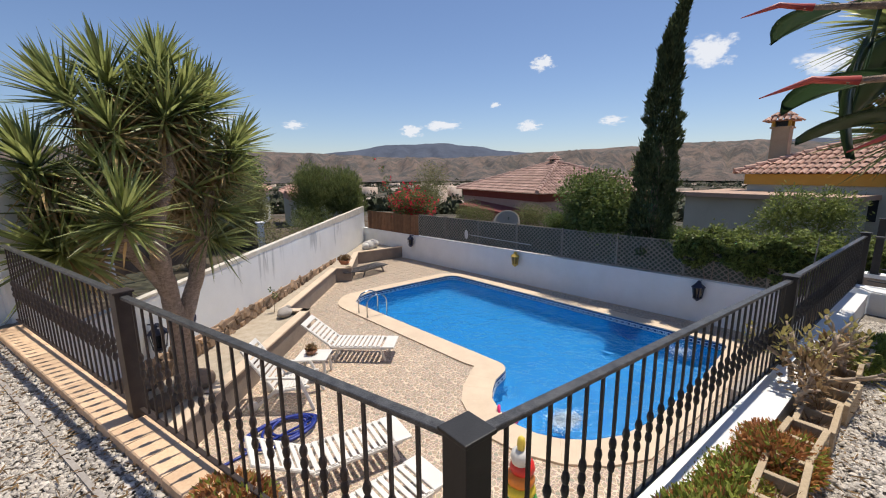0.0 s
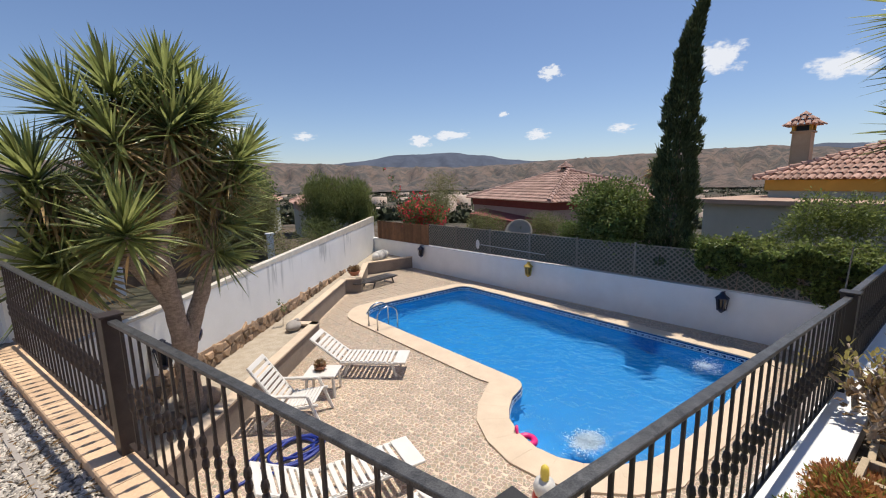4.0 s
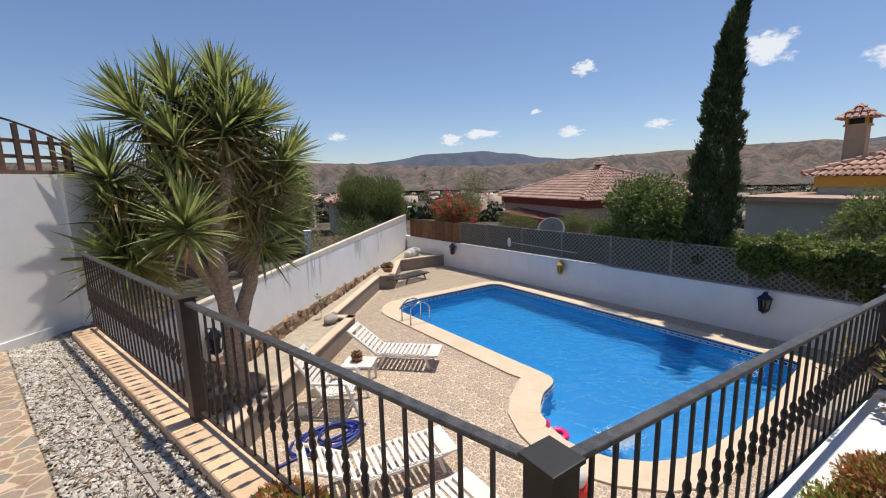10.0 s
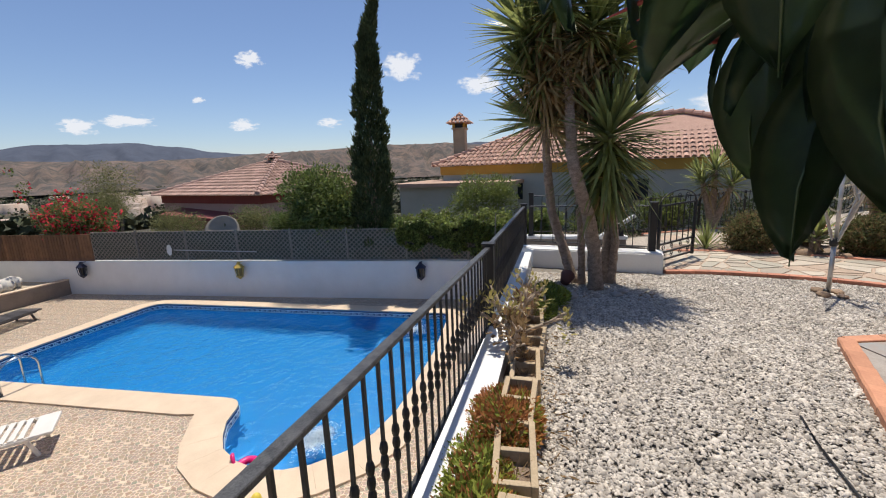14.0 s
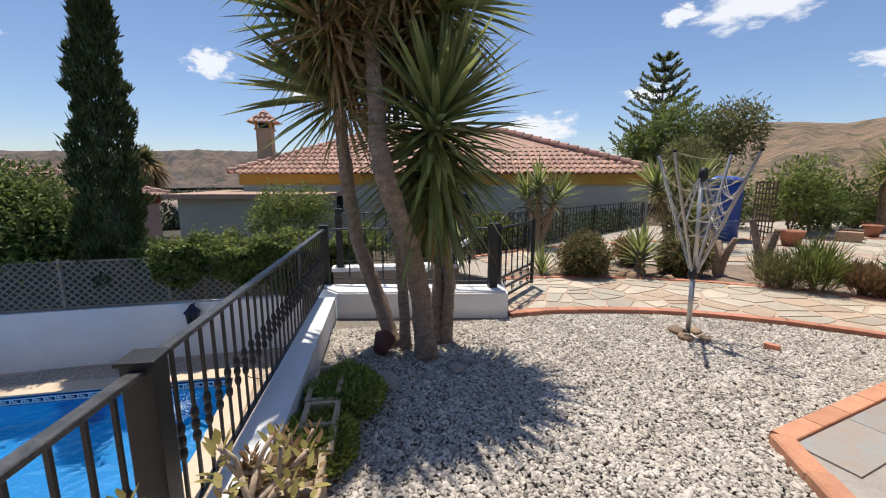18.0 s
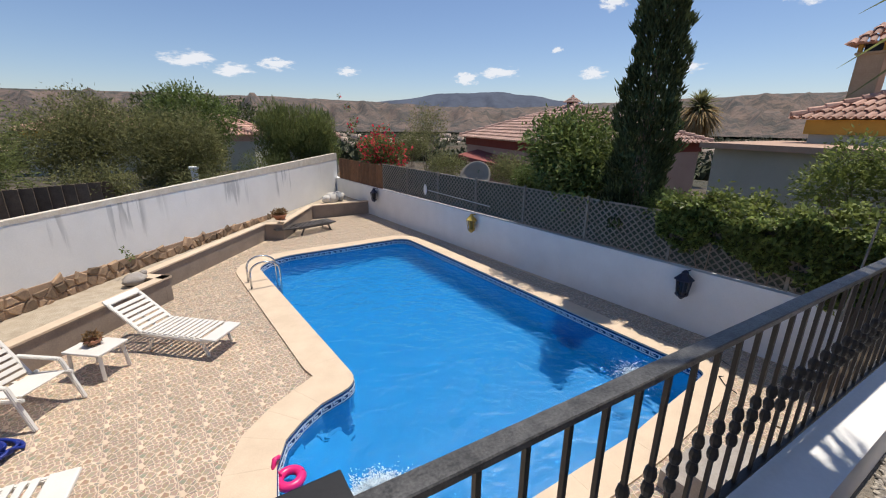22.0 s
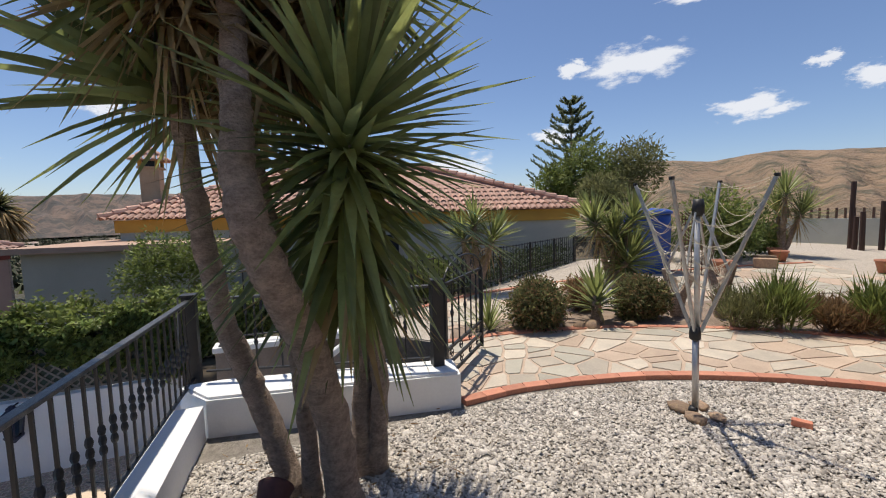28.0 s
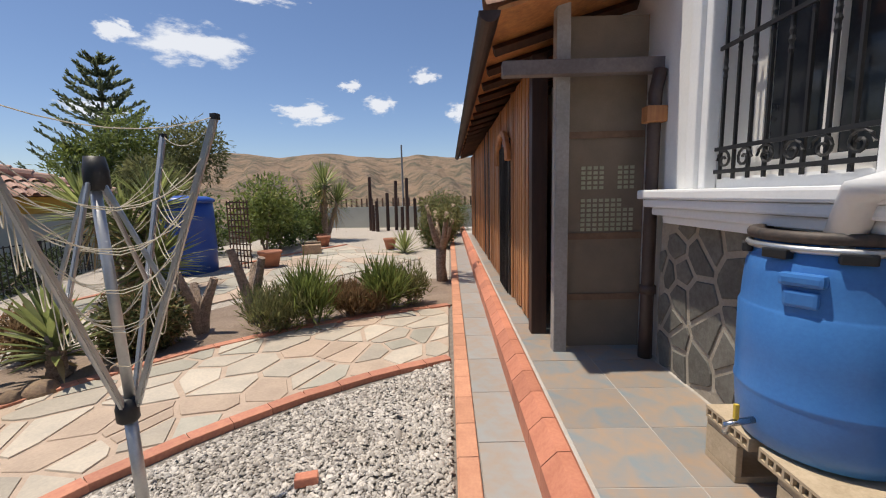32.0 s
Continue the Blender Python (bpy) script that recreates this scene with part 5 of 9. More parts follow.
KERB_HI = thing("terrace_kerb", "raised red terracotta kerb of the house terrace", "kerb", kind="structure")
KERB_LO = thing("walk_edging", "flat orange terracotta edging of the walkway", "edging", kind="structure")
bm = bmesh.new()
kerb_block(bm, 0.30, 0.17, 0.215, 0.075)
KB = mesh_of(bm, "kerb_block", TERRACOTTA)
bm = bmesh.new()
kerb_block(bm, 0.33, 0.12, 0.16, 0.012)
EB = mesh_of(bm, "edging_block", mat("orange_terracotta", (0.64, 0.32, 0.19), (0.50, 0.23, 0.135), 0.75, scale=6, fine=50, bump=0.25, depth=0.004, vary=0.14))
kerb_line(KERB_HI, KB, ns(3.71, 4.20), ns(3.71, 19.0), lambda x: -0.185, 0.30, "kerb_block")
kerb_line(KERB_HI, KB, ns(2.68, 3.48), ns(3.71, 4.20), lambda x: -0.185, 0.30, "kerb_block")
kerb_line(KERB_LO, EB, ns(4.13, 3.70), ns(4.13, 19.0), lambda x: -0.325, 0.33, "edging_block")
kerb_line(KERB_LO, EB, ns(1.2, 1.5), ns(4.13, 3.70), lambda x: gz(x) - 0.115, 0.33, "edging_block")


def slate_floor():
    bm = bmesh.new()
    box(bm, (0, 0, 0), (0.434, 0.434, 0.016), None, 0.002)
    me = mesh_of(bm, "tile", SLATE_TILE)
    g = random.Random(3)
    s = 2.9
    while s < 16.5:
        for n0 in (3.40, 2.96):
            if s > 6.9 and n0 < 3.2:
                continue
            if s < 3.62 + (n0 - 2.45) * 0.72:
                continue
            p = NV * n0 + DV * s
            sharing("tile", me, FLOOR_HOUSE, pose(p.x, p.y, FLOOR - 0.002 + g.uniform(-0.0015, 0.0015), 0, 0, HOUSE_ROT + 90 * g.randrange(4)))
        s += 0.44


slate_floor()
bm = bmesh.new()
box(bm, (0, 0, 0), (0.60, 0.29, 0.012), None, 0.002)
WALK_TILE = mesh_of(bm, "slab", mat("grey_walk_slab", (0.33, 0.335, 0.325), (0.37, 0.28, 0.205), 0.5, scale=3.2, fine=12, bump=0.35, depth=0.005, vary=0.07, mix=0.49))
WALK = thing("walk_slabs", "worn grey slate slabs of the house walkway", "paving", kind="structure")
for k in range(25):
    p = NV * 3.915 + DV * (4.0 + k * 0.606)
    sharing("slab", WALK_TILE, WALK, pose(p.x, p.y, -0.184, 0, 0, HOUSE_ROT))

bm = bmesh.new()
prism(bm, [(9.25, -2.0), (10.2, -1.1), (15.4, -9.0), (16.4, -20.9), (10.25, -20.9), (6.42, -7.25), (8.0, -6.0), (9.05, -4.2)], -0.5, -0.268)
solid("garden_gravel", bm, mat("pale_garden_gravel", (0.60, 0.53, 0.45), (0.36, 0.31, 0.25), 0.95, scale=16, fine=70, bump=0.8, depth=0.02), "pale gravel between the garden paths", "gravel", kind="structure")

# ---- flagstone paths with brick edging ----
PATH_IN = [(7.56, -1.62), (7.62, -2.15), (7.55, -2.74), (7.42, -3.37), (7.18, -3.97), (6.85, -4.55), (6.42, -5.1), (5.95, -5.53)]
PATH_OUT = [(9.15, -2.05), (9.16, -2.7), (9.10, -3.3), (8.92, -4.1), (8.55, -5.0), (8.0, -5.85), (7.3, -6.6), (6.45, -7.3)]
PATH2_IN = [(9.7, -2.3), (9.95, -3.6), (10.1, -5.0), (9.9, -6.6), (9.4, -8.2), (8.8, -9.8), (8.2, -11.3)]
PATH2_OUT = [(11.0, -2.0), (11.8, -3.6), (12.2, -5.6), (12.3, -7.8), (12.2, -9.8), (12.0, -11.8), (11.6, -13.6)]


def at(line, u):
    k = max(0.0, min(len(line) - 1.001, u * (len(line) - 1)))
    i = int(k)
    return Vector(line[i]).lerp(Vector(line[i + 1]), k - i)


def flag_path(inner, outer, size, z, seed, label, joint=0.014):
    ln = sum((Vector(a) - Vector(b)).length for a, b in zip(inner, inner[1:])) * 0.5 + sum((Vector(a) - Vector(b)).length for a, b in zip(outer, outer[1:])) * 0.5
    wd = (at(inner, 0.5) - at(outer, 0.5)).length
    bm = bmesh.new()
    k = 24
    a = [bm.verts.new((*at(inner, i / k), z - 0.006)) for i in range(k + 1)]
    b = [bm.verts.new((*at(outer, i / k), z - 0.006)) for i in range(k + 1)]
    for i in range(k):
        bm.faces.new((a[i], b[i], b[i + 1], a[i + 1]))
    bmesh.ops.recalc_face_normals(bm, faces=bm.faces[:])
    path = solid("garden_path", bm, PATH_MORTAR, label, "path", kind="structure")
    g = random.Random(seed)
    for poly in voronoi_cells(0, ln, 0, wd, size, joint, seed):
        bm = bmesh.new()
        pts = []
        for x, y in poly:
            p = at(inner, x / ln).lerp(at(outer, x / ln), y / wd)
            pts.append(p)
        c = sum(pts, Vector((0, 0))) / len(pts)
        h = z + g.uniform(0.001, 0.005)
        lo = [bm.verts.new((p.x, p.y, z - 0.01)) for p in pts]
        hi = [bm.verts.new((*(p + (c - p).normalized() * 0.006), h)) for p in pts]
        bm.faces.new(hi)
        for i in range(len(pts)):
            bm.faces.new((lo[i - 1], lo[i], hi[i], hi[i - 1]))
        bmesh.ops.recalc_face_normals(bm, faces=bm.faces[:])
        part("flagstone", bm, g.choice((FLAG, FLAG, FLAG_GREY, FLAG_PINK)), path)
    return path


PATH1 = flag_path(PATH_IN, PATH_OUT, 0.34, -0.245, 11, "curved path of pale sandstone flags edged with red brick", 0.018)
PATH2 = flag_path(PATH2_IN, PATH2_OUT, 0.5, -0.25, 12, "broad path of pale sandstone flags behind the bed")
bm = bmesh.new()
kerb_block(bm, 0.24, 0.11, 0.09, 0.008)
BR = mesh_of(bm, "edge_brick", mat("red_edge_brick", (0.60, 0.27, 0.17), (0.46, 0.19, 0.12), 0.8, scale=6, fine=50, bump=0.3, depth=0.004, vary=0.18))


def edge_bricks(line, parent, me, ln, z, name="edge_brick"):
    total = sum((Vector(a) - Vector(b)).length for a, b in zip(line, line[1:]))
    n = round(total / ln)
    for i in range(n):
        p, q = at(line, i / n), at(line, (i + 1) / n)
        d = q - p
        sharing(name, me, parent, pose(p.x, p.y, z, 0, 0, math.degrees(math.atan2(d.y, d.x))) @ Matrix.Diagonal((d.length / ln, 1, 1, 1)))


edge_bricks(PATH_IN, PATH1, BR, 0.24, -0.32)
edge_bricks(PATH_OUT, PATH1, BR, 0.24, -0.32)
edge_bricks(PATH2_OUT, PATH2, BR, 0.24, -0.32)

# ---- west terrace tiles and the brick edging under the rail ----
bm = bmesh.new()
TILE_POLY = [ns(0.225, -6.6), ns(0.225, 2.2), ns(-6.0, 2.2), ns(-6.0, -3.2), tuple(bw(-6, -0.05)), tuple(bw(-0.3, -0.05))]
prism(bm, TILE_POLY, -0.5, -0.0505)
FLOOR_W = solid("floor_terrace", bm, MORTAR, "terrace floor of printed crazy-paving tiles", "floor", kind="structure")
bm = bmesh.new()
box(bm, (0, 0, 0), (0.442, 0.442, 0.014), None, 0.002)
TT = mesh_of(bm, "tile", TERRACE_TILE)
for i in range(13):
    for j in range(16):
        n0, s0 = 0.0 - i * 0.447, -6.2 + j * 0.447
        p = NV * n0 + DV * s0
        if (p - BW0).dot(BWN) > -0.05 and s0 < 2.0:
            sharing("tile", TT, FLOOR_W, pose(p.x, p.y, -0.055, 0, 0, HOUSE_ROT + 90 * ((i * 7 + j * 3) % 4)))
BRICKROW = thing("brick_edging", "row of pale orange bricks along the railing", "edging", kind="structure")
bm = bmesh.new()
kerb_block(bm, 0.25, 0.23, 0.10, 0.008)
BK = mesh_of(bm, "edge_brick", EDGE_BRICK)
d = (RAIL_E - C).normalized()
nrm = Vector((-d.y, d.x))
kerb_line(BRICKROW, BK, tuple(C + nrm * 0.085 + d * 0.1), tuple(RAIL_E + nrm * 0.075 + d * 0.02), lambda x: -0.105, 0.25, "edge_brick")
bm = bmesh.new()
wall_along(bm, tuple(C + nrm * 0.40 + d * 1.6), tuple(C + nrm * 0.38 + d * 5.2), 0.03, -0.2, -0.056, 1)
solid("border_strip", bm, CONCRETE, "narrow grey concrete border strip in the gravel", "edging", kind="structure")


# ---- loose gravel ----
def stones(count, poly, z, size, seed, flat=0.55):
    g = np.random.default_rng(seed)
    xs, ys = [p[0] for p in poly], [p[1] for p in poly]
    pts = []
    while len(pts) < count:
        cand = np.stack([g.uniform(min(xs), max(xs), 4000), g.uniform(min(ys), max(ys), 4000)], 1)
        pts += [c for c in cand if inside(c, poly)]
    pts = np.array(pts[:count])
    n = len(pts)
    base = np.array([(1, 0, 0), (0, 1, 0), (-1, 0, 0), (0, -1, 0), (0, 0, 1), (0.55, 0.55, 0.62), (-0.55, 0.55, 0.6), (-0.5, -0.6, 0.6), (0.6, -0.5, 0.62)], float)
    s = size * np.exp(g.normal(0, 0.32, n))
    v = base[None] * (1 + 0.25 * g.normal(size=(n, 9, 1)))
    v = v * np.stack([s, s * g.uniform(0.6, 0.95, n), s * flat * g.uniform(0.7, 1.2, n)], 1)[:, None]
    a = g.uniform(0, math.tau, n)
    ca, sa = np.cos(a)[:, None], np.sin(a)[:, None]
    tilt = g.normal(0, 0.35, (n, 1))
    zt = v[:, :, 2] + v[:, :, 0] * tilt
    x = v[:, :, 0] * ca - v[:, :, 1] * sa + pts[:, :1]
    y = v[:, :, 0] * sa + v[:, :, 1] * ca + pts[:, 1:]
    zz = zt + np.array([z(px, py) for px, py in pts])[:, None]
    verts = np.stack([x, y, zz], 2).reshape(-1, 3)
    f = np.array([(0, 1, 5), (1, 2, 6), (2, 3, 7), (3, 0, 8), (0, 5, 8), (1, 6, 5), (2, 7, 6), (3, 8, 7), (4, 8, 5), (4, 5, 6), (4, 6, 7), (4, 7, 8)])
    faces = (np.arange(n)[:, None, None] * 9 + f[None]).reshape(-1, 3)
    return verts, faces


GRAVEL_MAIN = [(0.9, 0.2), (4.6, 0.16), (7.4, 0.4), (7.45, -1.6), (7.5, -2.2), (7.4, -2.9), (7.3, -3.4), (7.05, -4.0), (6.72, -4.55), (6.3, -5.05), (5.93, -5.5), ns(4.2, 3.74), (4.80, -2.42), ns(2.2, 2.2), (0.3, -0.9), (-0.2, 0.5)]
GRAVEL_WEST = [ns(0.24, -6.4), tuple(RAIL_E + nrm * 0.19), tuple(C + nrm * 0.2 + d * 0.2), (0.9, 0.2), (-0.2, 0.5), ns(0.24, 0.2)]
tagged(arrays("gravel", *stones(104000, GRAVEL_MAIN, lambda x, y: gz(x) - 0.014, 0.0115, 21), GRAVEL), "loose white and grey marble gravel", "gravel", kind="stuff")
tagged(arrays("gravel", *stones(17000, GRAVEL_WEST, lambda x, y: gz(x) - 0.014, 0.0115, 22), GRAVEL), "strip of loose white and grey gravel by the railing", "gravel", kind="stuff")


# ---- patio tiles ----
def patio_tiles():
    bm = bmesh.new()
    box(bm, (0, 0, 0), (0.331, 0.331, 0.016), None, 0.0015)
    me = mesh_of(bm, "tile", PATIO_TILE)
    keep = [tuple(p) for p in offset(POOL_LINE, lambda p: 0.34 * (1 if SIGN > 0 else -1) * -1)]
    bed = [tuple(p) for p in BED_LINE] + [(far_x(19.2), 19.2), tuple(bw(0.85))]
    ax, ay = Vector((0.995, 0.06)), Vector((-0.06, 0.995))
    cells = []
    for i in range(-3, 43):
        for j in range(-2, 59):
            p = Vector((0.6, 0.9)) + ax * (i * 0.340) + ay * (j * 0.340)
            t = (p.x, p.y)
            if inside(t, PATIO_POLY) and not inside(t, keep) and not inside(t, bed):
                cells.append((0 if (p.x < 5.4 and p.y < 12.5) else 1, p))
    cells.sort(key=lambda c: (c[0], (c[1] - Vector((2.5, 4.5))).length))
    rest = bmesh.new()
    g = random.Random(9)
    for k, (far, p) in enumerate(cells):
        m = pose(p.x, p.y, PATIO - 0.006 + g.uniform(-0.001, 0.001), 0, 0, 3.45)
        if k < 300:
            sharing("tile", me, PATIO_FLOOR, m)
        else:
            box(rest, (0, 0, 0), (0.331, 0.331, 0.016), m)
    tagged(part("tiles", rest, PATIO_TILE, PATIO_FLOOR), kind="stuff")


patio_tiles()


# dry litter on the gravel strip and by the yucca
g9 = np.random.default_rng(44)
lit = []
while len(lit) < 900:
    c = g9.uniform((-1.0, 0.2), (1.2, 6.4))
    if inside(c, GRAVEL_WEST):
        lit.append((c[0], c[1], gz(c[0]) + 0.004))
lit += [(6.6 + g9.normal(0, 0.6), -0.6 + g9.normal(0, 0.5), -0.255) for _ in range(260)]
lit += [(x, 0.16 + g9.normal(0, 0.12), gz(x) + 0.004) for x in g9.uniform(1.2, 6.2, 500)]
lit = np.array(lit)
way = np.stack([g9.normal(size=len(lit)), g9.normal(size=len(lit)), g9.uniform(0, 0.25, len(lit))], 1)
tagged(arrays("leaf_litter", *leaf_cloud(lit, way, 0.045 * np.exp(g9.normal(0, 0.4, len(lit))), 0.012), LEAF_DRY), "dry brown leaf litter on the gravel", "leaf litter", kind="stuff")

# ---- plants ----
def blades(base, axis, n, length, width, spread0, spread1, droop, seed):
    """Sword leaves of a rosette: n leaves from upright in the heart to hanging at the rim."""
    g = np.random.default_rng(seed)
    axis = unit(np.asarray(axis, float))
    u = unit(np.cross(axis, [0.3, 0.9, 0.1]))
    w = np.cross(axis, u)
    i = np.arange(n)
    t = (i + 0.5) / n
    ang = i * 2.39996 + g.normal(0, 0.15, n)
    pol = np.radians(spread0 + (spread1 - spread0) * t**0.85 + g.normal(0, 6, n))
    out = np.cos(ang)[:, None] * u + np.sin(ang)[:, None] * w
    way = np.cos(pol)[:, None] * axis + np.sin(pol)[:, None] * out
    ln = length * (0.72 + 0.35 * np.sin(np.pi * np.clip(t * 0.9 + 0.15, 0, 1))) * (1 + 0.12 * g.normal(size=n))
    start = np.asarray(base) - axis * (t * 0.22)[:, None] + way * 0.03
    side = unit(np.cross(way, axis + 0.01 * g.normal(size=(n, 3))))
    nrm = np.cross(side, way)
    sag = droop * (0.25 + t)[:, None] * np.array([0, 0, -1.0])
    rows = []
    for f, wd in ((0.0, 0.55), (0.3, 1.0), (0.65, 0.78), (1.0, 0.03)):
        p = start + way * (ln * f)[:, None] + sag * (ln * f**2.2)[:, None]
        hw = side * (width * wd / 2)
        rows += [p - hw + nrm * width * wd * 0.16, p - nrm * width * wd * 0.05, p + hw + nrm * width * wd * 0.16]
    v = np.stack(rows, 1).reshape(-1, 3)
    q = []
    for r in range(3):
        for c in range(2):
            q.append((r * 3 + c, r * 3 + c + 1, r * 3 + c + 4, r * 3 + c + 3))
    f = (np.arange(n)[:, None, None] * 12 + np.array(q)[None]).reshape(-1, 4)
    return v, f


def yucca_tree(label, trunks, heads, leaf, n, dry, base, seed, width=0.05):
    t = thing("yucca_tree", label, "tree", pose(*base))
    b = Vector(base)
    for pts, r0, r1 in trunks:
        bm = bmesh.new()
        k = len(pts)
        fine = []
        for i in range(k - 1):
            p, q = Vector(pts[i]), Vector(pts[i + 1])
            for j in range(8):
                fine.append(p.lerp(q, j / 8) + Vector((random.uniform(-1, 1), random.uniform(-1, 1), 0)) * 0.006)
        fine.append(Vector(pts[-1]))
        m = len(fine)
        rad = [(r0 + (r1 - r0) * i / (m - 1)) * (1.0 + (0.22 * max(0, 1 - i / 3)) + random.uniform(-0.07, 0.07)) for i in range(m)]
        tube(bm, [p - b for p in fine], rad, 14)
        part("trunk", bm, BARK, t, smooth=True)
    for i, head in enumerate(heads):
        h, ax = head[:2]
        k, dr, wide, first = (*(head[2] if len(head) > 2 else (n, dry, 98)), 3)[:4]
        v, f = blades(np.asarray(h) - np.asarray(base), ax, k, leaf * random.uniform(0.9, 1.12), width, first, wide, 0.13 if first < 50 else 0.3, seed + i)
        arrays("leaf_rosette", v, f, YUCCA, t, smooth=True)
        if dr:
            v, f = blades(np.asarray(h) - np.asarray(base) - np.array(ax) * 0.16, ax, int(k * dr), leaf * 0.85, width * 0.8, 62 if dr > 1 else 95, 160, 0.2, seed + 50 + i)
            arrays("dead_leaves", v, f, YUCCA_DRY, t, "hanging dry tan leaves")
    return t


BL = (0.82, 7.55, -1.98)
TOP, MID, FRONT, LOWER, DEAD = (150, 0.6, 98), (60, 2.6, 106), (120, 0.05, 112), (105, 0.9, 120), (16, 6.0, 112)
HL = [((1.0, 7.65, 3.15), (0.1, 0.1, 1), TOP), ((0.35, 7.5, 2.9), (-0.2, 0, 1), TOP), ((-0.12, 7.35, 2.6), (-0.45, -0.1, 0.9), TOP), ((1.5, 7.6, 2.6), (0.35, 0.1, 1), TOP), ((1.92, 7.7, 2.02), (0.6, 0.1, 0.8), TOP), ((0.95, 7.1, 2.4), (0.1, -0.5, 0.8), MID), ((0.3, 7.0, 2.2), (-0.3, -0.5, 0.8), MID), ((-0.5, 6.95, 1.75), (-0.3, -0.1, 1), TOP), ((0.28, 6.3, 1.1), (0.0, -0.3, 1), FRONT), ((-0.4, 6.95, 1.15), (-0.3, -0.4, 0.9), FRONT), ((1.3, 7.4, 1.95), (0.4, -0.6, 0.6), MID), ((1.7, 7.6, 1.5), (0.7, -0.3, 0.5), MID), ((-0.7, 7.35, 1.2), (-0.6, 0.1, 0.8), LOWER), ((0.75, 8.0, 2.6), (0.0, 0.5, 0.8), LOWER), ((1.7, 7.95, 1.7), (0.6, 0.5, 0.6), LOWER), ((1.55, 7.5, 0.95), (0.8, -0.4, 0.1), (70, 0.8, 112)), ((-0.4, 6.8, 0.65), (-0.4, -0.7, 0.5), LOWER), ((1.45, 7.45, 0.5), (0.5, -0.5, -0.1), (55, 0.5, 108)), ((0.75, 7.15, 1.75), (0.0, -0.8, 0.5), DEAD), ((1.2, 7.35, 1.35), (0.5, -0.7, 0.3), DEAD), ((0.25, 7.0, 1.6), (-0.4, -0.6, 0.6), MID), ((0.7, 7.6, 2.65), (0.0, -0.2, 1), MID), ((1.2, 7.3, 2.65), (0.2, -0.4, 0.9), TOP)]
TL = [([BL, (0.82, 7.5, -0.9), (0.72, 7.35, -0.1), (0.62, 7.1, 0.8), (0.9, 7.1, 1.7), (1.0, 7.5, 2.9)], 0.17, 0.08), ([(0.82, 7.5, -0.9), (1.15, 7.55, 0.0), (1.35, 7.6, 0.9), (1.65, 7.65, 1.9), (2.0, 7.72, 2.0)], 0.13, 0.06), ([(0.72, 7.35, -0.1), (0.3, 7.2, 0.6), (0.25, 7.1, 1.6), (0.3, 7.5, 2.7)], 0.10, 0.06), ([(0.3, 7.2, 0.6), (-0.25, 7.15, 1.0), (-0.5, 7.0, 1.6)], 0.08, 0.05), ([(0.62, 7.1, 0.7), (0.4, 6.7, 0.8), (0.28, 6.32, 1.0)], 0.06, 0.05)]
random.seed(5)
yucca_tree("tall branching yucca with many spiky rosettes in the raised bed", TL, [((h[0][0], h[0][1], h[0][2] + 0.07), *h[1:]) for h in HL], 0.72, 120, 0.35, BL, 100, 0.048)
BR_ = (6.7, -0.45, -0.26)
TALL, SKIRT = (200, 0.5, 124), (110, 1.8, 130)
HR = [((6.52, -0.63, 1.86), (0.05, -0.15, 1), (210, 0.0, 128)), ((6.54, -0.62, 1.62), (0.05, -0.1, 1), (110, 0.0, 150, 70)), ((6.56, -0.62, 1.40), (0.05, -0.1, 1), (80, 0.25, 165, 88)), ((6.72, 0.43, 3.15), (-0.1, 0.5, 0.9), TALL), ((6.7, 0.05, 3.5), (0, 0, 1), TALL), ((6.72, -0.45, 3.2), (0, -0.4, 1), TALL), ((6.9, -0.78, 2.85), (0.1, -0.6, 0.8), TALL), ((6.8, 0.0, 2.95), (-0.3, 0.1, 0.9), SKIRT), ((6.8, 0.36, 2.62), (0, 0.6, 0.7), SKIRT), ((6.95, 0.3, 2.05), (0.1, 0.7, 0.5), (80, 0.3, 100)), ((7.0, -0.4, 2.65), (0.2, -0.3, 0.9), SKIRT), ((7.1, 0.1, 3.1), (0.5, 0.3, 0.8), TALL)]
TR = [([(6.60, -0.53, -0.28), (6.5, -0.48, 0.3), (6.32, -0.37, 0.8), (6.14, -0.26, 1.1), (6.08, -0.19, 1.32), (6.17, -0.15, 1.55), (6.34, -0.14, 1.85), (6.6, -0.12, 2.3), (6.7, -0.05, 3.3)], 0.092, 0.052), ([(6.9, -0.26, -0.28), (7.0, -0.13, 0.12), (7.04, -0.02, 0.46), (7.0, 0.08, 0.8), (6.88, 0.13, 1.3), (6.85, 0.16, 1.76), (6.78, 0.2, 2.2), (6.75, 0.38, 2.95)], 0.078, 0.042), ([(6.95, -0.66, -0.28), (7.0, -0.70, 0.15), (7.05, -0.74, 0.55), (6.95, -0.75, 1.0), (6.72, -0.68, 1.35), (6.54, -0.63, 1.80)], 0.078, 0.05), ([(6.92, -0.76, -0.28), (6.9, -0.80, 0.3), (7.02, -0.76, 0.8), (7.0, -0.62, 1.7), (6.85, -0.6, 2.7)], 0.06, 0.045), ([(6.82, -0.36, -0.28), (6.76, -0.33, 0.5), (6.7, -0.25, 1.2), (6.75, -0.1, 2.0), (6.85, 0.05, 2.8)], 0.05, 0.04)]
random.seed(6)
yucca_tree("old yucca with three leaning trunks rising from the gravel", TR, HR, 0.72, 130, 0.32, BR_, 300, 0.055)
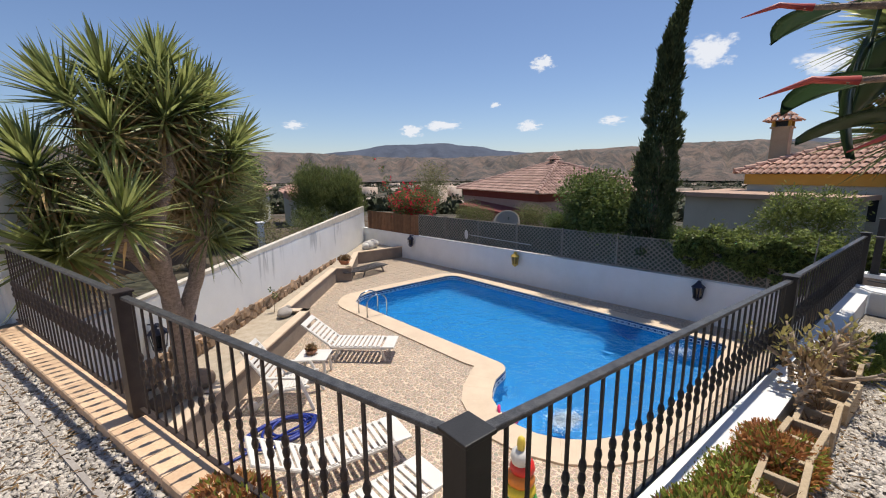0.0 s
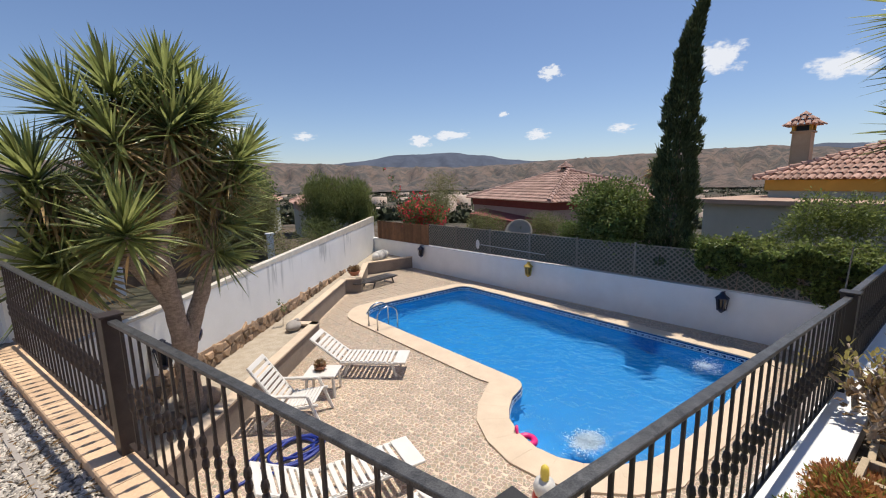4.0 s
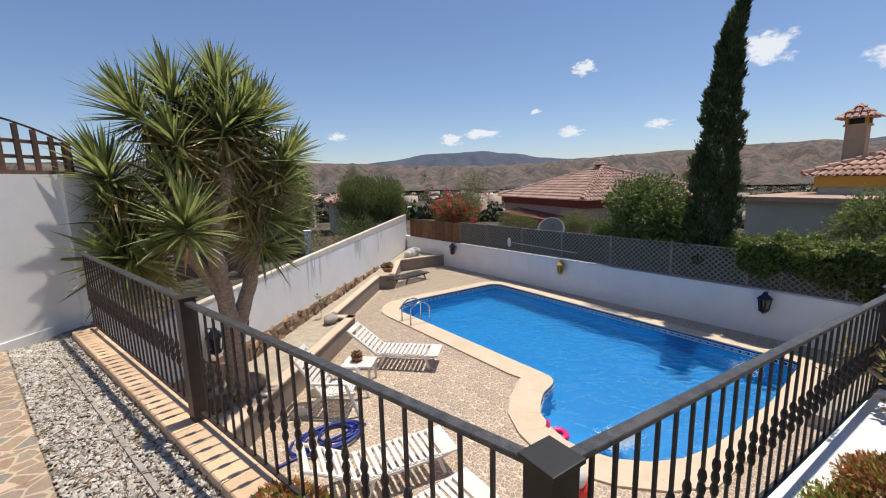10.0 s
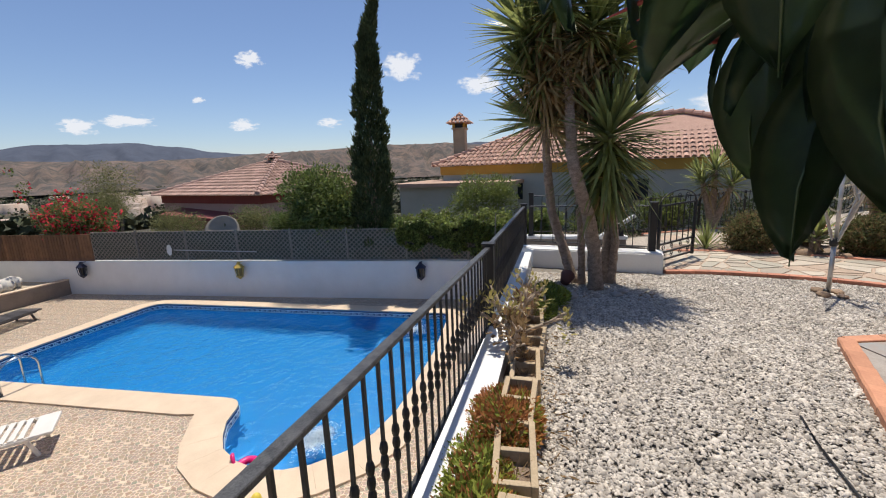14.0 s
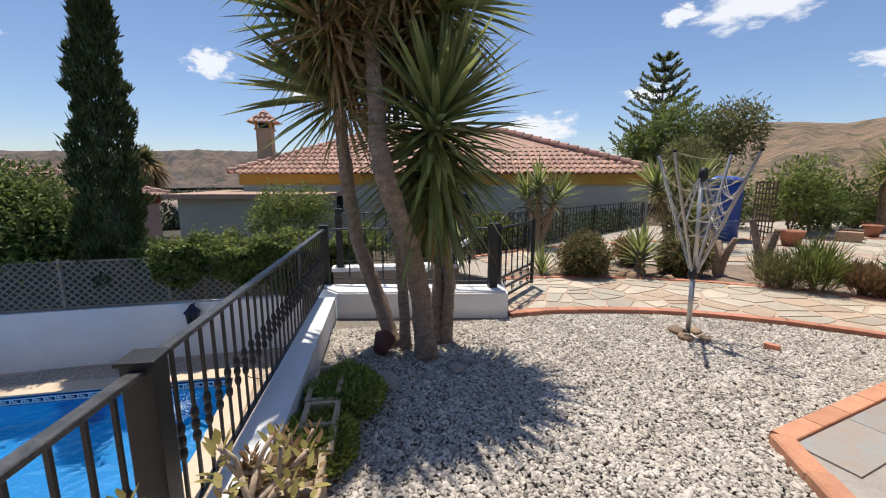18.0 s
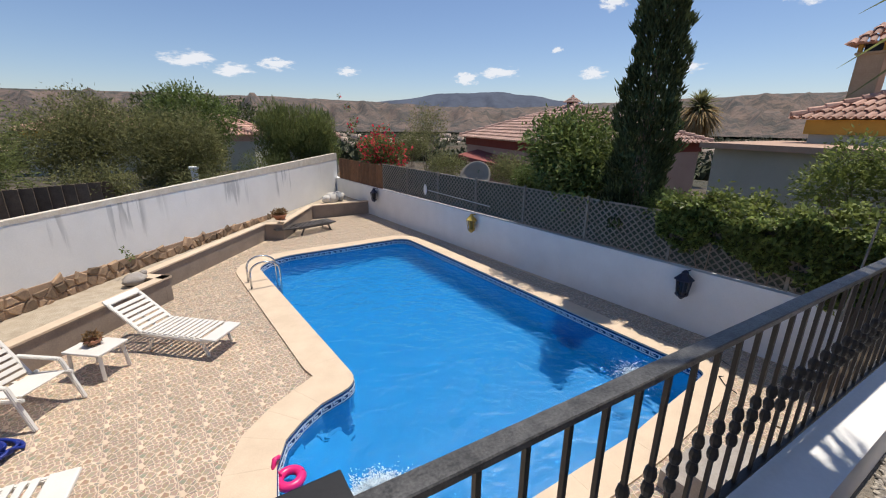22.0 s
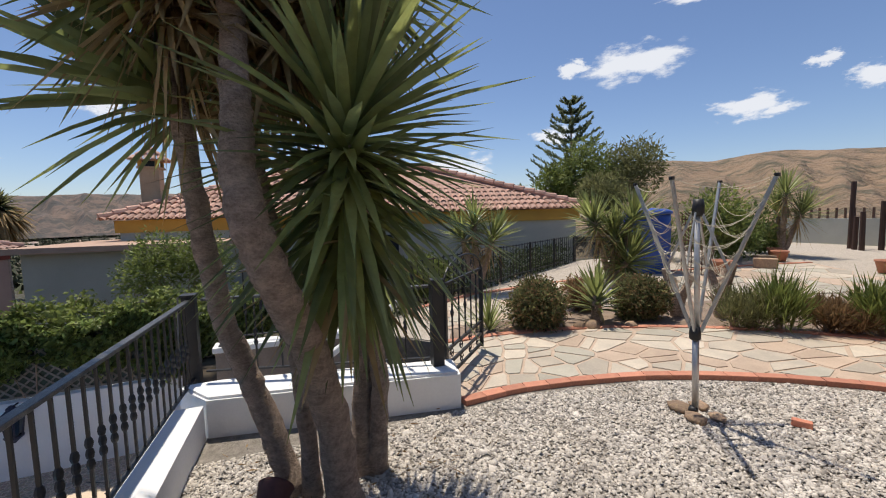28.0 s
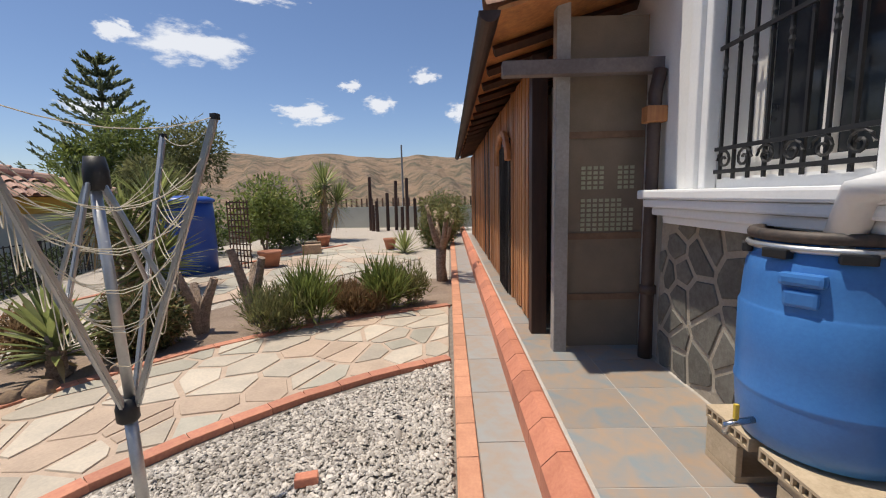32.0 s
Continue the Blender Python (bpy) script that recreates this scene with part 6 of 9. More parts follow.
for x, y, s, sd in ((6.15, -0.15, 0.14, 1), (6.3, -0.75, 0.09, 2), (6.45, -0.85, 0.08, 3), (6.2, -0.5, 0.07, 4), (6.7, 0.0, 0.08, 5)):
    bm = bmesh.new()
    blob(bm, (0, 0, 0), (s, s * 0.8, s * 0.6), sd, 0.7, 2)
    solid("rock", bm, CONCRETE, "grey stone lying in the gravel by the yucca", "rock", smooth=True, m=pose(x, y, gz(x)), group="stones by the yucca")
bm = bmesh.new()
lathe(bm, [(0.065, 0.0), (0.095, 0.14), (0.1, 0.155), (0.088, 0.155), (0.075, 0.08), (0.02, 0.07)], 18)
solid("flower_pot", bm, mat("dark_red_pot", (0.14, 0.05, 0.04), (0.09, 0.035, 0.03), 0.7, scale=5, fine=40), "dark red plastic pot tipped against the yucca", "plant pot", smooth=True, m=pose(6.62, -0.12, gz(6.7) + 0.06, 62, 0, 70))


def small_yucca(x, y, z, heads, leaf, n, label, trunk=True, width=0.045, seed=0):
    tr = []
    if trunk:
        tr = [([(x, y, z), tuple((Vector((x, y, z)) * 0.5 + Vector(h[0]) * 0.5)), h[0]], 0.08, 0.055) for h in heads]
    return yucca_tree(label, tr, heads, leaf, n, 0.25, (x, y, z), 500 + seed, width)


small_yucca(11.93, -3.71, -0.27, [((12.05, -3.45, 0.95), (0.1, 0.4, 1)), ((11.8, -4.05, 0.9), (0, -0.4, 1)), ((12.0, -3.7, 1.2), (0, 0, 1))], 0.6, 80, "young double-headed yucca by the flagstone path", seed=1)
small_yucca(11.55, -6.75, -0.27, [((11.5, -6.8, 0.8), (0, 0, 1)), ((11.7, -6.4, 1.15), (0.1, 0.3, 1)), ((11.4, -7.2, 1.2), (-0.1, -0.3, 1)), ((11.2, -6.9, 0.3), (-0.4, 0, 0.8))], 0.78, 130, "bushy yellow-green yucca beside the blue tank", seed=5)
small_yucca(12.93, -14.6, -0.3, [((12.9, -14.6, 1.75), (0, 0, 1)), ((13.3, -14.9, 1.25), (0.2, -0.2, 1)), ((12.6, -14.9, 1.15), (-0.2, -0.2, 1))], 0.85, 90, "slender yucca far along the garden", seed=9)
small_yucca(9.15, -4.35, -0.26, [((9.18, -4.38, 0.12), (0, 0, 1), (55, 0.1, 85))], 0.56, 60, "low agave-like yucca at the edge of the bed", seed=13, width=0.065)
small_yucca(9.45, -2.78, -0.27, [((9.45, -2.78, -0.18), (0, 0, 1))], 0.48, 70, "clump of bright green strap leaves by the gate", False, 0.03, 17)
small_yucca(9.05, -12.2, -0.27, [((9.05, -12.2, -0.15), (0, 0, 1))], 0.6, 60, "grey-green agave by the house walk", False, 0.05, 21)


def foliage_thing(name, label, category, base, centres, radii, count, ln, wd, material, extra=(), up=0.0, flat=1.0, shell=0.55, group=""):
    """A shrub: stems and a crown of small leaves, with any second kind of leaf or bloom."""
    t = thing(name, label, category, pose(*base), group)
    b = np.asarray(base)
    c = np.asarray(centres) - b
    bm = bmesh.new()
    for k in range(0, len(c), max(1, len(c) // 6)):
        tube(bm, [(0, 0, 0), tuple(c[k] * 0.5 + rng.normal(size=3) * 0.03), tuple(c[k])], [0.03, 0.018, 0.006], 5)
    part("stem", bm, TWIG, t)
    p, d = lumps(count, c, radii, shell, flat)
    w = d * 0.8 + rng.normal(size=p.shape) * 0.6 + np.array([0, 0, up])
    v, f = leaf_cloud(p, w, ln * np.exp(rng.normal(0, 0.25, count)), wd * np.exp(rng.normal(0, 0.25, count)))
    arrays("crown", v, f, material, t)
    for nm, k, l2, w2, m2 in extra:
        p, d = lumps(k, c, np.asarray(radii) * 1.06, 0.92, flat)
        v, f = leaf_cloud(p, d * 0.6 + rng.normal(size=p.shape), l2, w2)
        tagged(arrays(nm, v, f, m2, t), kind="stuff")
    return t


def cypress():
    b = np.array((12.62, 5.42, -2.2))
    t = thing("cypress_tree", "tall narrow Italian cypress with a leaning tip", "tree", pose(*b))
    bm = bmesh.new()
    tube(bm, [(0, 0, 0), (0, -0.09, 3), (-0.06, -0.2, 6.2), (-0.08, -0.5, 8.1)], [0.14, 0.12, 0.06, 0.01], 8)
    part("trunk", bm, BARK, t)
    n = 30000
    h = rng.random(n) ** 0.9
    prof = np.interp(h, [0, 0.1, 0.25, 0.45, 0.65, 0.8, 0.92, 1.0], [0.34, 0.50, 0.54, 0.48, 0.36, 0.25, 0.15, 0.03])
    a = rng.random(n) * math.tau
    lump = 1 + 0.22 * np.sin(a * 3 + h * 31) + 0.16 * np.sin(a * 5 - h * 57) + 0.12 * np.sin(h * 140 + a * 2)
    r = prof * lump * (0.55 + 0.45 * rng.random(n) ** 0.35)
    z = 0.3 + h * 8.0
    bend = np.clip((h - 0.78) / 0.22, 0, 1) ** 2
    p = np.stack([r * np.cos(a) - 0.01 * z, r * np.sin(a) - bend * 0.3 - 0.032 * z, z], 1)
    w = np.stack([np.cos(a) * 0.45, np.sin(a) * 0.45, np.full(n, 1.0)], 1) + rng.normal(0, 0.25, (n, 3))
    v, f = leaf_cloud(p, w, 0.12 * np.exp(rng.normal(0, 0.3, n)), 0.04)
    arrays("crown", v, f, CYPRESS, t)


cypress()

cs, rs = bush_lumps((12.75, 7.1, 0.4), 1.1, 1.35, 1.45, 30, 31)
foliage_thing("shrub", "glossy dark green evergreen shrub above the lattice", "shrub", (12.75, 7.1, -2.2), cs, rs, 13000, 0.13, 0.055, LEAF_DARK, (("young_leaf", 1300, 0.12, 0.05, LEAF_BRIGHT),))


def ivy_curtain():
    """Ivy that climbs the lattice from behind, hangs over its front as a thin sheet and crowns it with loose sprays."""
    t = thing("ivy_hedge", "dense green ivy spilling over the lattice", "hedge", pose(far_x(2.2) + 0.1, 2.2, -2.2))
    inv = np.array((far_x(2.2) + 0.1, 2.2, -2.2))
    g = np.random.default_rng(77)
    bm = bmesh.new()
    for k in range(12):
        y = 0.4 + k * 0.3
        pts = [(far_x(y) + 0.06 + 0.03 * math.sin(k), y + 0.1 * math.sin(k * 2.1), -1.2), (far_x(y) + 0.05, y + 0.06, -0.7), (far_x(y) + 0.04, y - 0.05 * math.cos(k), -0.2)]
        tube(bm, [tuple(np.array(p) - inv) for p in pts], [0.012, 0.009, 0.005], 5)
    part("stem", bm, TWIG, t)

    def sheet(n, y0, y1, depth, proud, power):
        y = g.uniform(y0, y1, n)
        foot = -0.97 + 0.20 * np.sin(y * 2.3 + 0.6) + 0.12 * np.sin(y * 6.1) + np.clip(y - 3.2, 0, 2) * 0.30
        top = -0.22 + 0.10 * np.sin(y * 3.7) + 0.06 * np.sin(y * 9.3) + 0.12
        u = g.random(n) ** power
        z = foot * (1 - u) + top * u + g.normal(0, 0.035, n)
        x = 11.5 + (9.46 - y) * 0.09 + proud - depth * g.random(n) * (0.35 + u) + 0.03 * np.sin(y * 5 + z * 7)
        keep = np.sin(y * 7.3 + 2 * np.sin(z * 5)) + np.sin(z * 11 + y * 3) > -1.1 - 0.6 * u
        p = np.stack([x, y, z], 1)[keep]
        w = np.stack([-0.5 + g.normal(0, 0.45, n), g.normal(0, 0.6, n), -0.35 + g.normal(0, 0.5, n)], 1)[keep]
        return p - inv, w

    p, w = sheet(21000, 0.05, 4.35, 0.2, 0.06, 0.7)
    arrays("crown", *leaf_cloud(p, w, 0.08 * np.exp(g.normal(0, 0.25, len(p))), 0.068), IVY, t)
    n = 5200
    y = g.uniform(-0.3, 4.2, n)
    x = 11.5 + (9.46 - y) * 0.09 + g.uniform(-0.05, 0.75, n)
    z = -0.10 + 0.13 * np.sin(y * 4.3 + x * 3) + 0.08 * np.sin(y * 11) + np.abs(g.normal(0, 0.10, n)) - 0.05
    p = np.stack([x, y, z], 1) - inv
    tagged(arrays("young_leaf", *leaf_cloud(p, g.normal(size=p.shape) * (1, 1, 0.5) + (0, 0, 0.3), 0.08 * np.exp(g.normal(0, 0.25, n)), 0.062), LEAF_BRIGHT, t), kind="stuff")
    for k in range(14):
        bm = bmesh.new()
        y = g.uniform(0.2, 4.0)
        x = far_x(y) + g.uniform(-0.1, 0.3)
        q = np.array((x, y, -0.05)) - inv
        tip = q + (g.uniform(-0.25, 0.1), g.uniform(-0.3, 0.3), g.uniform(0.12, 0.3))
        tube(bm, [tuple(q), tuple((q + tip) / 2 + (0, 0, 0.06)), tuple(tip)], [0.005, 0.004, 0.002], 4)
        part("shoot", bm, TWIG, t)


ivy_curtain()
cs, rs = bush_lumps((15.4, 2.4, 0.35), 0.8, 1.6, 0.75, 22, 33)
foliage_thing("shrub", "light green leafy shrub behind the ivy", "shrub", (15.4, 2.4, -2.0), cs, rs, 5000, 0.10, 0.04, LEAF_BRIGHT)
for i, (c, rx, ry, rz) in enumerate((((12.9, 13.4, -0.2), 0.6, 1.5, 0.45), ((13.5, 10.4, -0.15), 0.6, 1.3, 0.45), ((12.7, 8.6, -0.25), 0.5, 0.6, 0.4), ((12.4, 4.6, -0.35), 0.35, 0.6, 0.35))):
    cs, rs = bush_lumps(c, rx, ry, rz, 24, 40 + i, 0.6)
    foliage_thing("clipped_hedge", "clipped olive-green hedge beyond the lattice", "hedge", (c[0], c[1], -2.2), cs, rs, 4200, 0.06, 0.032, LEAF_OLIVE if i < 2 else LEAF_DARK, group="clipped hedges")
cs, rs = bush_lumps((11.75, 16.5, 0.15), 0.8, 2.0, 0.8, 28, 51)
cs = np.concatenate([cs, [(10.9, 17.2, 1.3), (10.7, 17.4, 1.8), (10.8, 17.2, 1.0), (10.5, 17.7, 2.3)]])
rs = np.concatenate([rs, [0.20, 0.13, 0.22, 0.08]])
foliage_thing("bougainvillea", "bougainvillea with red and coral blooms over the plank fence", "shrub", (11.6, 16.6, -2.2), cs, rs * 0.9, 6500, 0.085, 0.05, LEAF_DARK, (("bloom", 1000, 0.12, 0.11, BLOOM), ("young_leaf", 2600, 0.08, 0.045, LEAF_OLIVE)))
for i, (c, rx, ry, rz) in enumerate((((8.6, 20.8, 0.4), 1.15, 1.1, 1.95), ((10.1, 20.4, 0.4), 1.05, 1.0, 1.95))):
    cs, rs = bush_lumps(c, rx, ry, rz, 26, 60 + i, 0.4)
    foliage_thing("tamarisk", "feathery grey-green tamarisk behind the boundary wall", "shrub", (c[0], c[1], -2.0), cs, rs, 15000, 0.20, 0.026, LEAF_FEATHER, up=1.5, group="tamarisks")
for i, (c, rx, ry, rz) in enumerate((((16.6, 21.0, 0.8), 1.4, 1.4, 1.2), ((14.6, 19.0, 0.2), 1.1, 1.1, 0.8))):
    cs, rs = bush_lumps(c, rx, ry, rz, 20, 70 + i, 0.45)
    foliage_thing("olive_tree", "silvery olive tree beyond the corner of the wall", "tree", (c[0], c[1], -2.4), cs, rs, 4500, 0.10, 0.03, LEAF_OLIVE, group="olive trees")
# trees over the boundary wall, towards the road
for i, (c, rx, ry, rz, m, ln, wd, nm, lab, k) in enumerate((
    ((4.4, 20.6, 0.1), 2.6, 2.0, 1.6, LEAF_OLIVE, 0.13, 0.042, "tree", "loose olive-green tree behind the boundary wall", 24000),
    ((1.2, 22.5, 0.5), 2.6, 2.2, 1.9, LEAF_OLIVE, 0.13, 0.04, "tree", "thin-leaved grey-green tree behind the boundary wall", 22000),
    ((5.4, 25.6, 0.7), 2.4, 2.2, 1.9, LEAF_DARK, 0.17, 0.07, "tree", "green broadleaf tree behind the boundary wall", 16000),
    ((-1.4, 18.8, 0.4), 2.2, 2.0, 1.9, LEAF_FEATHER, 0.17, 0.03, "tree", "wispy dry grey-green tree by the road", 12000),
    ((2.2, 16.8, -0.55), 1.7, 0.8, 0.6, LEAF_OLIVE, 0.11, 0.03, "shrub", "sparse olive shrub along the boundary wall", 3000),
    ((5.2, 15.6, -0.75), 1.3, 0.7, 0.7, LEAF_OLIVE, 0.10, 0.026, "shrub", "sparse olive shrub along the boundary wall", 1500),
    ((7.4, 18.0, -0.6), 1.2, 0.8, 0.8, LEAF_FEATHER, 0.12, 0.022, "shrub", "thin dry shrub behind the boundary wall", 1500),
    ((8.4, 40.0, 0.8), 3.2, 2.6, 2.3, CYPRESS, 0.3, 0.12, "pine_tree", "dark round-headed pine in the distance", 4500),
    ((4.0, 37.0, 1.0), 2.3, 2.2, 2.2, CYPRESS, 0.3, 0.12, "pine_tree", "dark round-headed pine in the distance", 3500),
    ((-6.6, 12.2, 3.3), 1.5, 1.5, 2.0, LEAF_OLIVE, 0.13, 0.035, "tree", "tall thin-leaved tree behind the terrace wall", 2200),
    ((-4.4, 11.0, 2.3), 1.3, 1.3, 0.7, LEAF_OLIVE, 0.10, 0.035, "tree", "sparse tree behind the trellis", 1500))):
    cs, rs = bush_lumps(c, rx, ry, rz, 26, 80 + i, 0.36 if i > 8 else 0.44)
    foliage_thing(nm, lab, "tree" if nm != "shrub" else "shrub", (c[0], c[1], terrain(c[0], c[1])), cs, rs, k, ln, wd, m)

# garden shrubs
for i, (x, y, r, h, m, lab) in enumerate((
    (9.28, -3.42, 0.48, 0.72, LEAF_OLIVE, "clipped round bush with a dry brown top"),
    (9.05, -5.02, 0.36, 0.62, LEAF_OLIVE, "rounded rosemary bush in the bed"),
    (8.5, -13.4, 0.6, 1.05, LEAF_DARK, "round dark green bush by the house walk"),
    (9.0, -16.0, 0.9, 1.6, LEAF_DARK, "large round dark bush at the end of the walk"))):
    cs, rs = bush_lumps((x, y, -0.27 + h / 2), r * 0.8, r * 0.8, h * 0.42, 30, 120 + i, 0.66)
    foliage_thing("round_bush", lab, "bush", (x, y, -0.28), cs, rs, 9000, 0.055, 0.026, m, (("dry_twig", 3600, 0.07, 0.014, LEAF_DRY), ("dark_leaf", 2500, 0.05, 0.024, CYPRESS)), group="round bushes")
for i, (x, y, r, h, m, lab, up, ln, wd) in enumerate((
    (8.15, -5.75, 0.34, 0.62, LEAF_OLIVE, "upright rosemary shrub in the bed", 1.6, 0.10, 0.012),
    (7.85, -6.15, 0.3, 0.62, LEAF_BRIGHT, "bright green reedy clump in the bed", 1.7, 0.30, 0.018),
    (7.55, -6.55, 0.3, 0.50, LEAF_DRY, "dry brown feathery shrub in the bed", 1.6, 0.13, 0.012),
    (7.2, -6.95, 0.3, 0.62, LEAF_BRIGHT, "leafy green reed clump in the bed", 1.7, 0.28, 0.020),
    (6.98, -7.25, 0.3, 0.66, LEAF_OLIVE, "olive-brown shrub at the end of the bed", 1.2, 0.09, 0.014),
    (8.0, -5.9, 0.32, 0.6, LEAF_OLIVE, "olive rosemary shrub in the bed", 1.6, 0.09, 0.012),
    (7.4, -6.7, 0.34, 0.35, LEAF_DRY, "low dry grasses between the reeds", 1.4, 0.16, 0.01),
    (12.9, -11.5, 1.0, 2.8, LEAF_BRIGHT, "leafy green shrub in a pot behind the tank", 0.2, 0.14, 0.06),
    (13.6, -13.6, 1.1, 1.9, LEAF_DARK, "dense green shrub beyond the pots", 0.2, 0.13, 0.06),
    (14.6, -11.0, 1.2, 1.9, LEAF_DARK, "dense green shrub along the fence", 0.2, 0.13, 0.06),
    (13.2, -12.5, 0.9, 1.7, LEAF_DARK, "tall leafy shrub behind the pots", 0.2, 0.12, 0.05),
    (13.9, -15.0, 1.0, 1.2, LEAF_BRIGHT, "green shrub far along the garden", 0.2, 0.12, 0.05),
    (12.0, -2.6, 0.7, 0.9, LEAF_BRIGHT, "low leafy plants behind the gate", 0.2, 0.09, 0.045),
    (11.0, -0.9, 0.6, 0.9, LEAF_BRIGHT, "light green leafy shrub beyond the stair", 0.2, 0.09, 0.045),
    (9.9, -4.6, 0.4, 0.6, LEAF_DRY, "dry brown twiggy bush", 0.3, 0.08, 0.02))):
    cs, rs = bush_lumps((x, y, -0.27 + h * 0.45), r * 0.8, r * 0.8, h * 0.4, 18, 140 + i, 0.5)
    foliage_thing("shrub", lab, "shrub", (x, y, -0.28), cs, rs, 850 if up == 1.7 else 1500 if up > 1 else 2600, ln, wd, m, up=up)


def stump(x, y, h, lean, label):
    t = thing("cut_stump", label, "stump", pose(x, y, -0.28))
    for k in range(3):
        bm = bmesh.new()
        a = lean + k * 2.2
        tube(bm, [(0, 0, 0), (0.08 * math.cos(a), 0.08 * math.sin(a), h * 0.5), (0.2 * math.cos(a), 0.2 * math.sin(a), h * (1 - 0.12 * k))], [0.075, 0.06, 0.045], 8)
        part("branch", bm, BARK, t)


stump(9.55, -3.95, 0.55, 0.3, "bare grey cut-back stump in the bed")
stump(8.9, -5.6, 0.75, 1.3, "bare cut-back stump beside the rosemary")
stump(8.6, -6.1, 0.95, 0.8, "bare cut-back stump with three limbs")
def pollard(x, y, z, label):
    """A cut-back tree: one trunk, a fan of bare limbs and a few dry tufts."""
    t = thing("pollarded_tree", label, "tree", pose(x, y, z))
    bm = bmesh.new()
    tube(bm, [(0, 0, 0), (0.02, 0, 0.3), (0.0, 0.02, 0.62)], [0.10, 0.085, 0.09], 10)
    part("trunk", bm, BARK, t, smooth=True)
    tips = []
    for k in range(6):
        a = k * 1.05
        r = 0.22 + 0.1 * (k % 3)
        h = 1.12 + 0.12 * ((k * 2) % 3)
        bm = bmesh.new()
        tube(bm, [(0, 0.02, 0.55), (r * 0.5 * math.cos(a), r * 0.5 * math.sin(a), 0.82), (r * math.cos(a), r * math.sin(a), h)], [0.06, 0.048, 0.036], 8)
        part("limb", bm, BARK, t, smooth=True)
        tips.append((r * math.cos(a), r * math.sin(a), h))
    p, d2 = lumps(700, tips, [0.13] * 6, 0.3)
    tagged(arrays("leaf_tuft", *leaf_cloud(p, d2, 0.09, 0.03), LEAF_OLIVE, t), kind="stuff")


pollard(7.0, -8.85, -0.28, "pollarded little tree with bare limbs by the walk")
for x, y, s in ((8.95, -4.1, 0.13), (9.0, -3.95, 0.1), (8.75, -4.6, 0.09), (9.25, -3.0, 0.08)):
    bm = bmesh.new()
    blob(bm, (0, 0, 0), (s, s, s * 0.9), x + y, 0.8)
    solid("rock", bm, FIELDSTONE, "brown stone at the edge of the bed", "rock", smooth=True, m=pose(x, y, -0.24), group="stones in the bed")
bm = bmesh.new()
prism(bm, [(9.2, -2.1), (9.2, -3.3), (8.98, -4.15), (8.6, -5.05), (8.05, -5.9), (7.35, -6.66), (6.3, -7.45), (6.6, -9.0), (8.6, -9.0), (9.3, -7.6), (9.8, -5.6), (9.9, -4.0), (9.65, -2.3)], -0.4, -0.255)
solid("planting_bed_garden", bm, DIRT, "dry earth bed between the flagstone paths", "bed", kind="structure")


# ---- furniture by the pool ----
def bar(bm, p, q, w, h):
    """A rounded bar between two points, w across and h high."""
    p, q = Vector(p), Vector(q)
    d = (q - p).normalized()
    s = d.cross(Vector((0, 0, 1)))
    s = s.normalized() if s.length > 0.01 else Vector((1, 0, 0))
    u = s.cross(d)
    vs = [bm.verts.new(e + a * s * w / 2 + b * u * h / 2) for e in (p, q) for a, b in ((-1, -1), (1, -1), (1, 1), (-1, 1))]
    fs = [bm.faces.new([vs[i] for i in f]) for f in ((3, 2, 1, 0), (4, 5, 6, 7), (0, 1, 5, 4), (1, 2, 6, 5), (2, 3, 7, 6), (3, 0, 4, 7))]
    bmesh.ops.bevel(bm, geom=list({e for f in fs for e in f.edges}), offset=min(w, h) * 0.22, segments=2, affect="EDGES")


def sun_lounger(m, material, label, back=38, h=0.33, group="sun loungers"):
    t = thing("sun_lounger", label, "sun lounger", m, group)
    w = 0.64
    for y in (-w / 2 + 0.03, w / 2 - 0.03):
        bm = bmesh.new()
        bar(bm, (0.0, y, h - 0.02), (1.25, y, h - 0.02), 0.06, 0.06)
        part("side_rail", bm, material, t)
    bm = bmesh.new()
    box(bm, (1.27, 0, h + 0.0), (0.26, w, 0.045), None, 0.02)
    part("foot_panel", bm, material, t)
    for i in range(11):
        bm = bmesh.new()
        box(bm, (0.07 + i * 0.099, 0, h + 0.018), (0.066, w - 0.04, 0.02), None, 0.006)
        part("slat", bm, material, t)
    b = part("backrest", (lambda q: (bar(q, (0, -w / 2 + 0.03, 0), (-0.72, -w / 2 + 0.03, 0), 0.06, 0.04), bar(q, (0, w / 2 - 0.03, 0), (-0.72, w / 2 - 0.03, 0), 0.06, 0.04), box(q, (-0.74, 0, 0), (0.12, w, 0.04), None, 0.018), q)[3])(bmesh.new()), material, t)
    b.matrix_local = pose(0.02, 0, h + 0.005, 0, back, 0)
    for i in range(6):
        bm = bmesh.new()
        box(bm, (-0.08 - i * 0.1, 0, 0.008), (0.066, w - 0.08, 0.02), None, 0.006)
        part("back_slat", bm, material, b)
    for x, dx in ((0.2, -0.12), (1.1, 0.1)):
        for y in (-w / 2 + 0.05, w / 2 - 0.05):
            bm = bmesh.new()
            bar(bm, (x, y, h - 0.04), (x + dx, y, 0.01), 0.045, 0.05)
            part("leg", bm, material, t)
    bm = bmesh.new()
    bar(bm, (0.25, 0, 0.16), (-0.35, 0, h + 0.2 * back / 38), 0.05, 0.03)
    part("prop", bm, material, t)
    return t


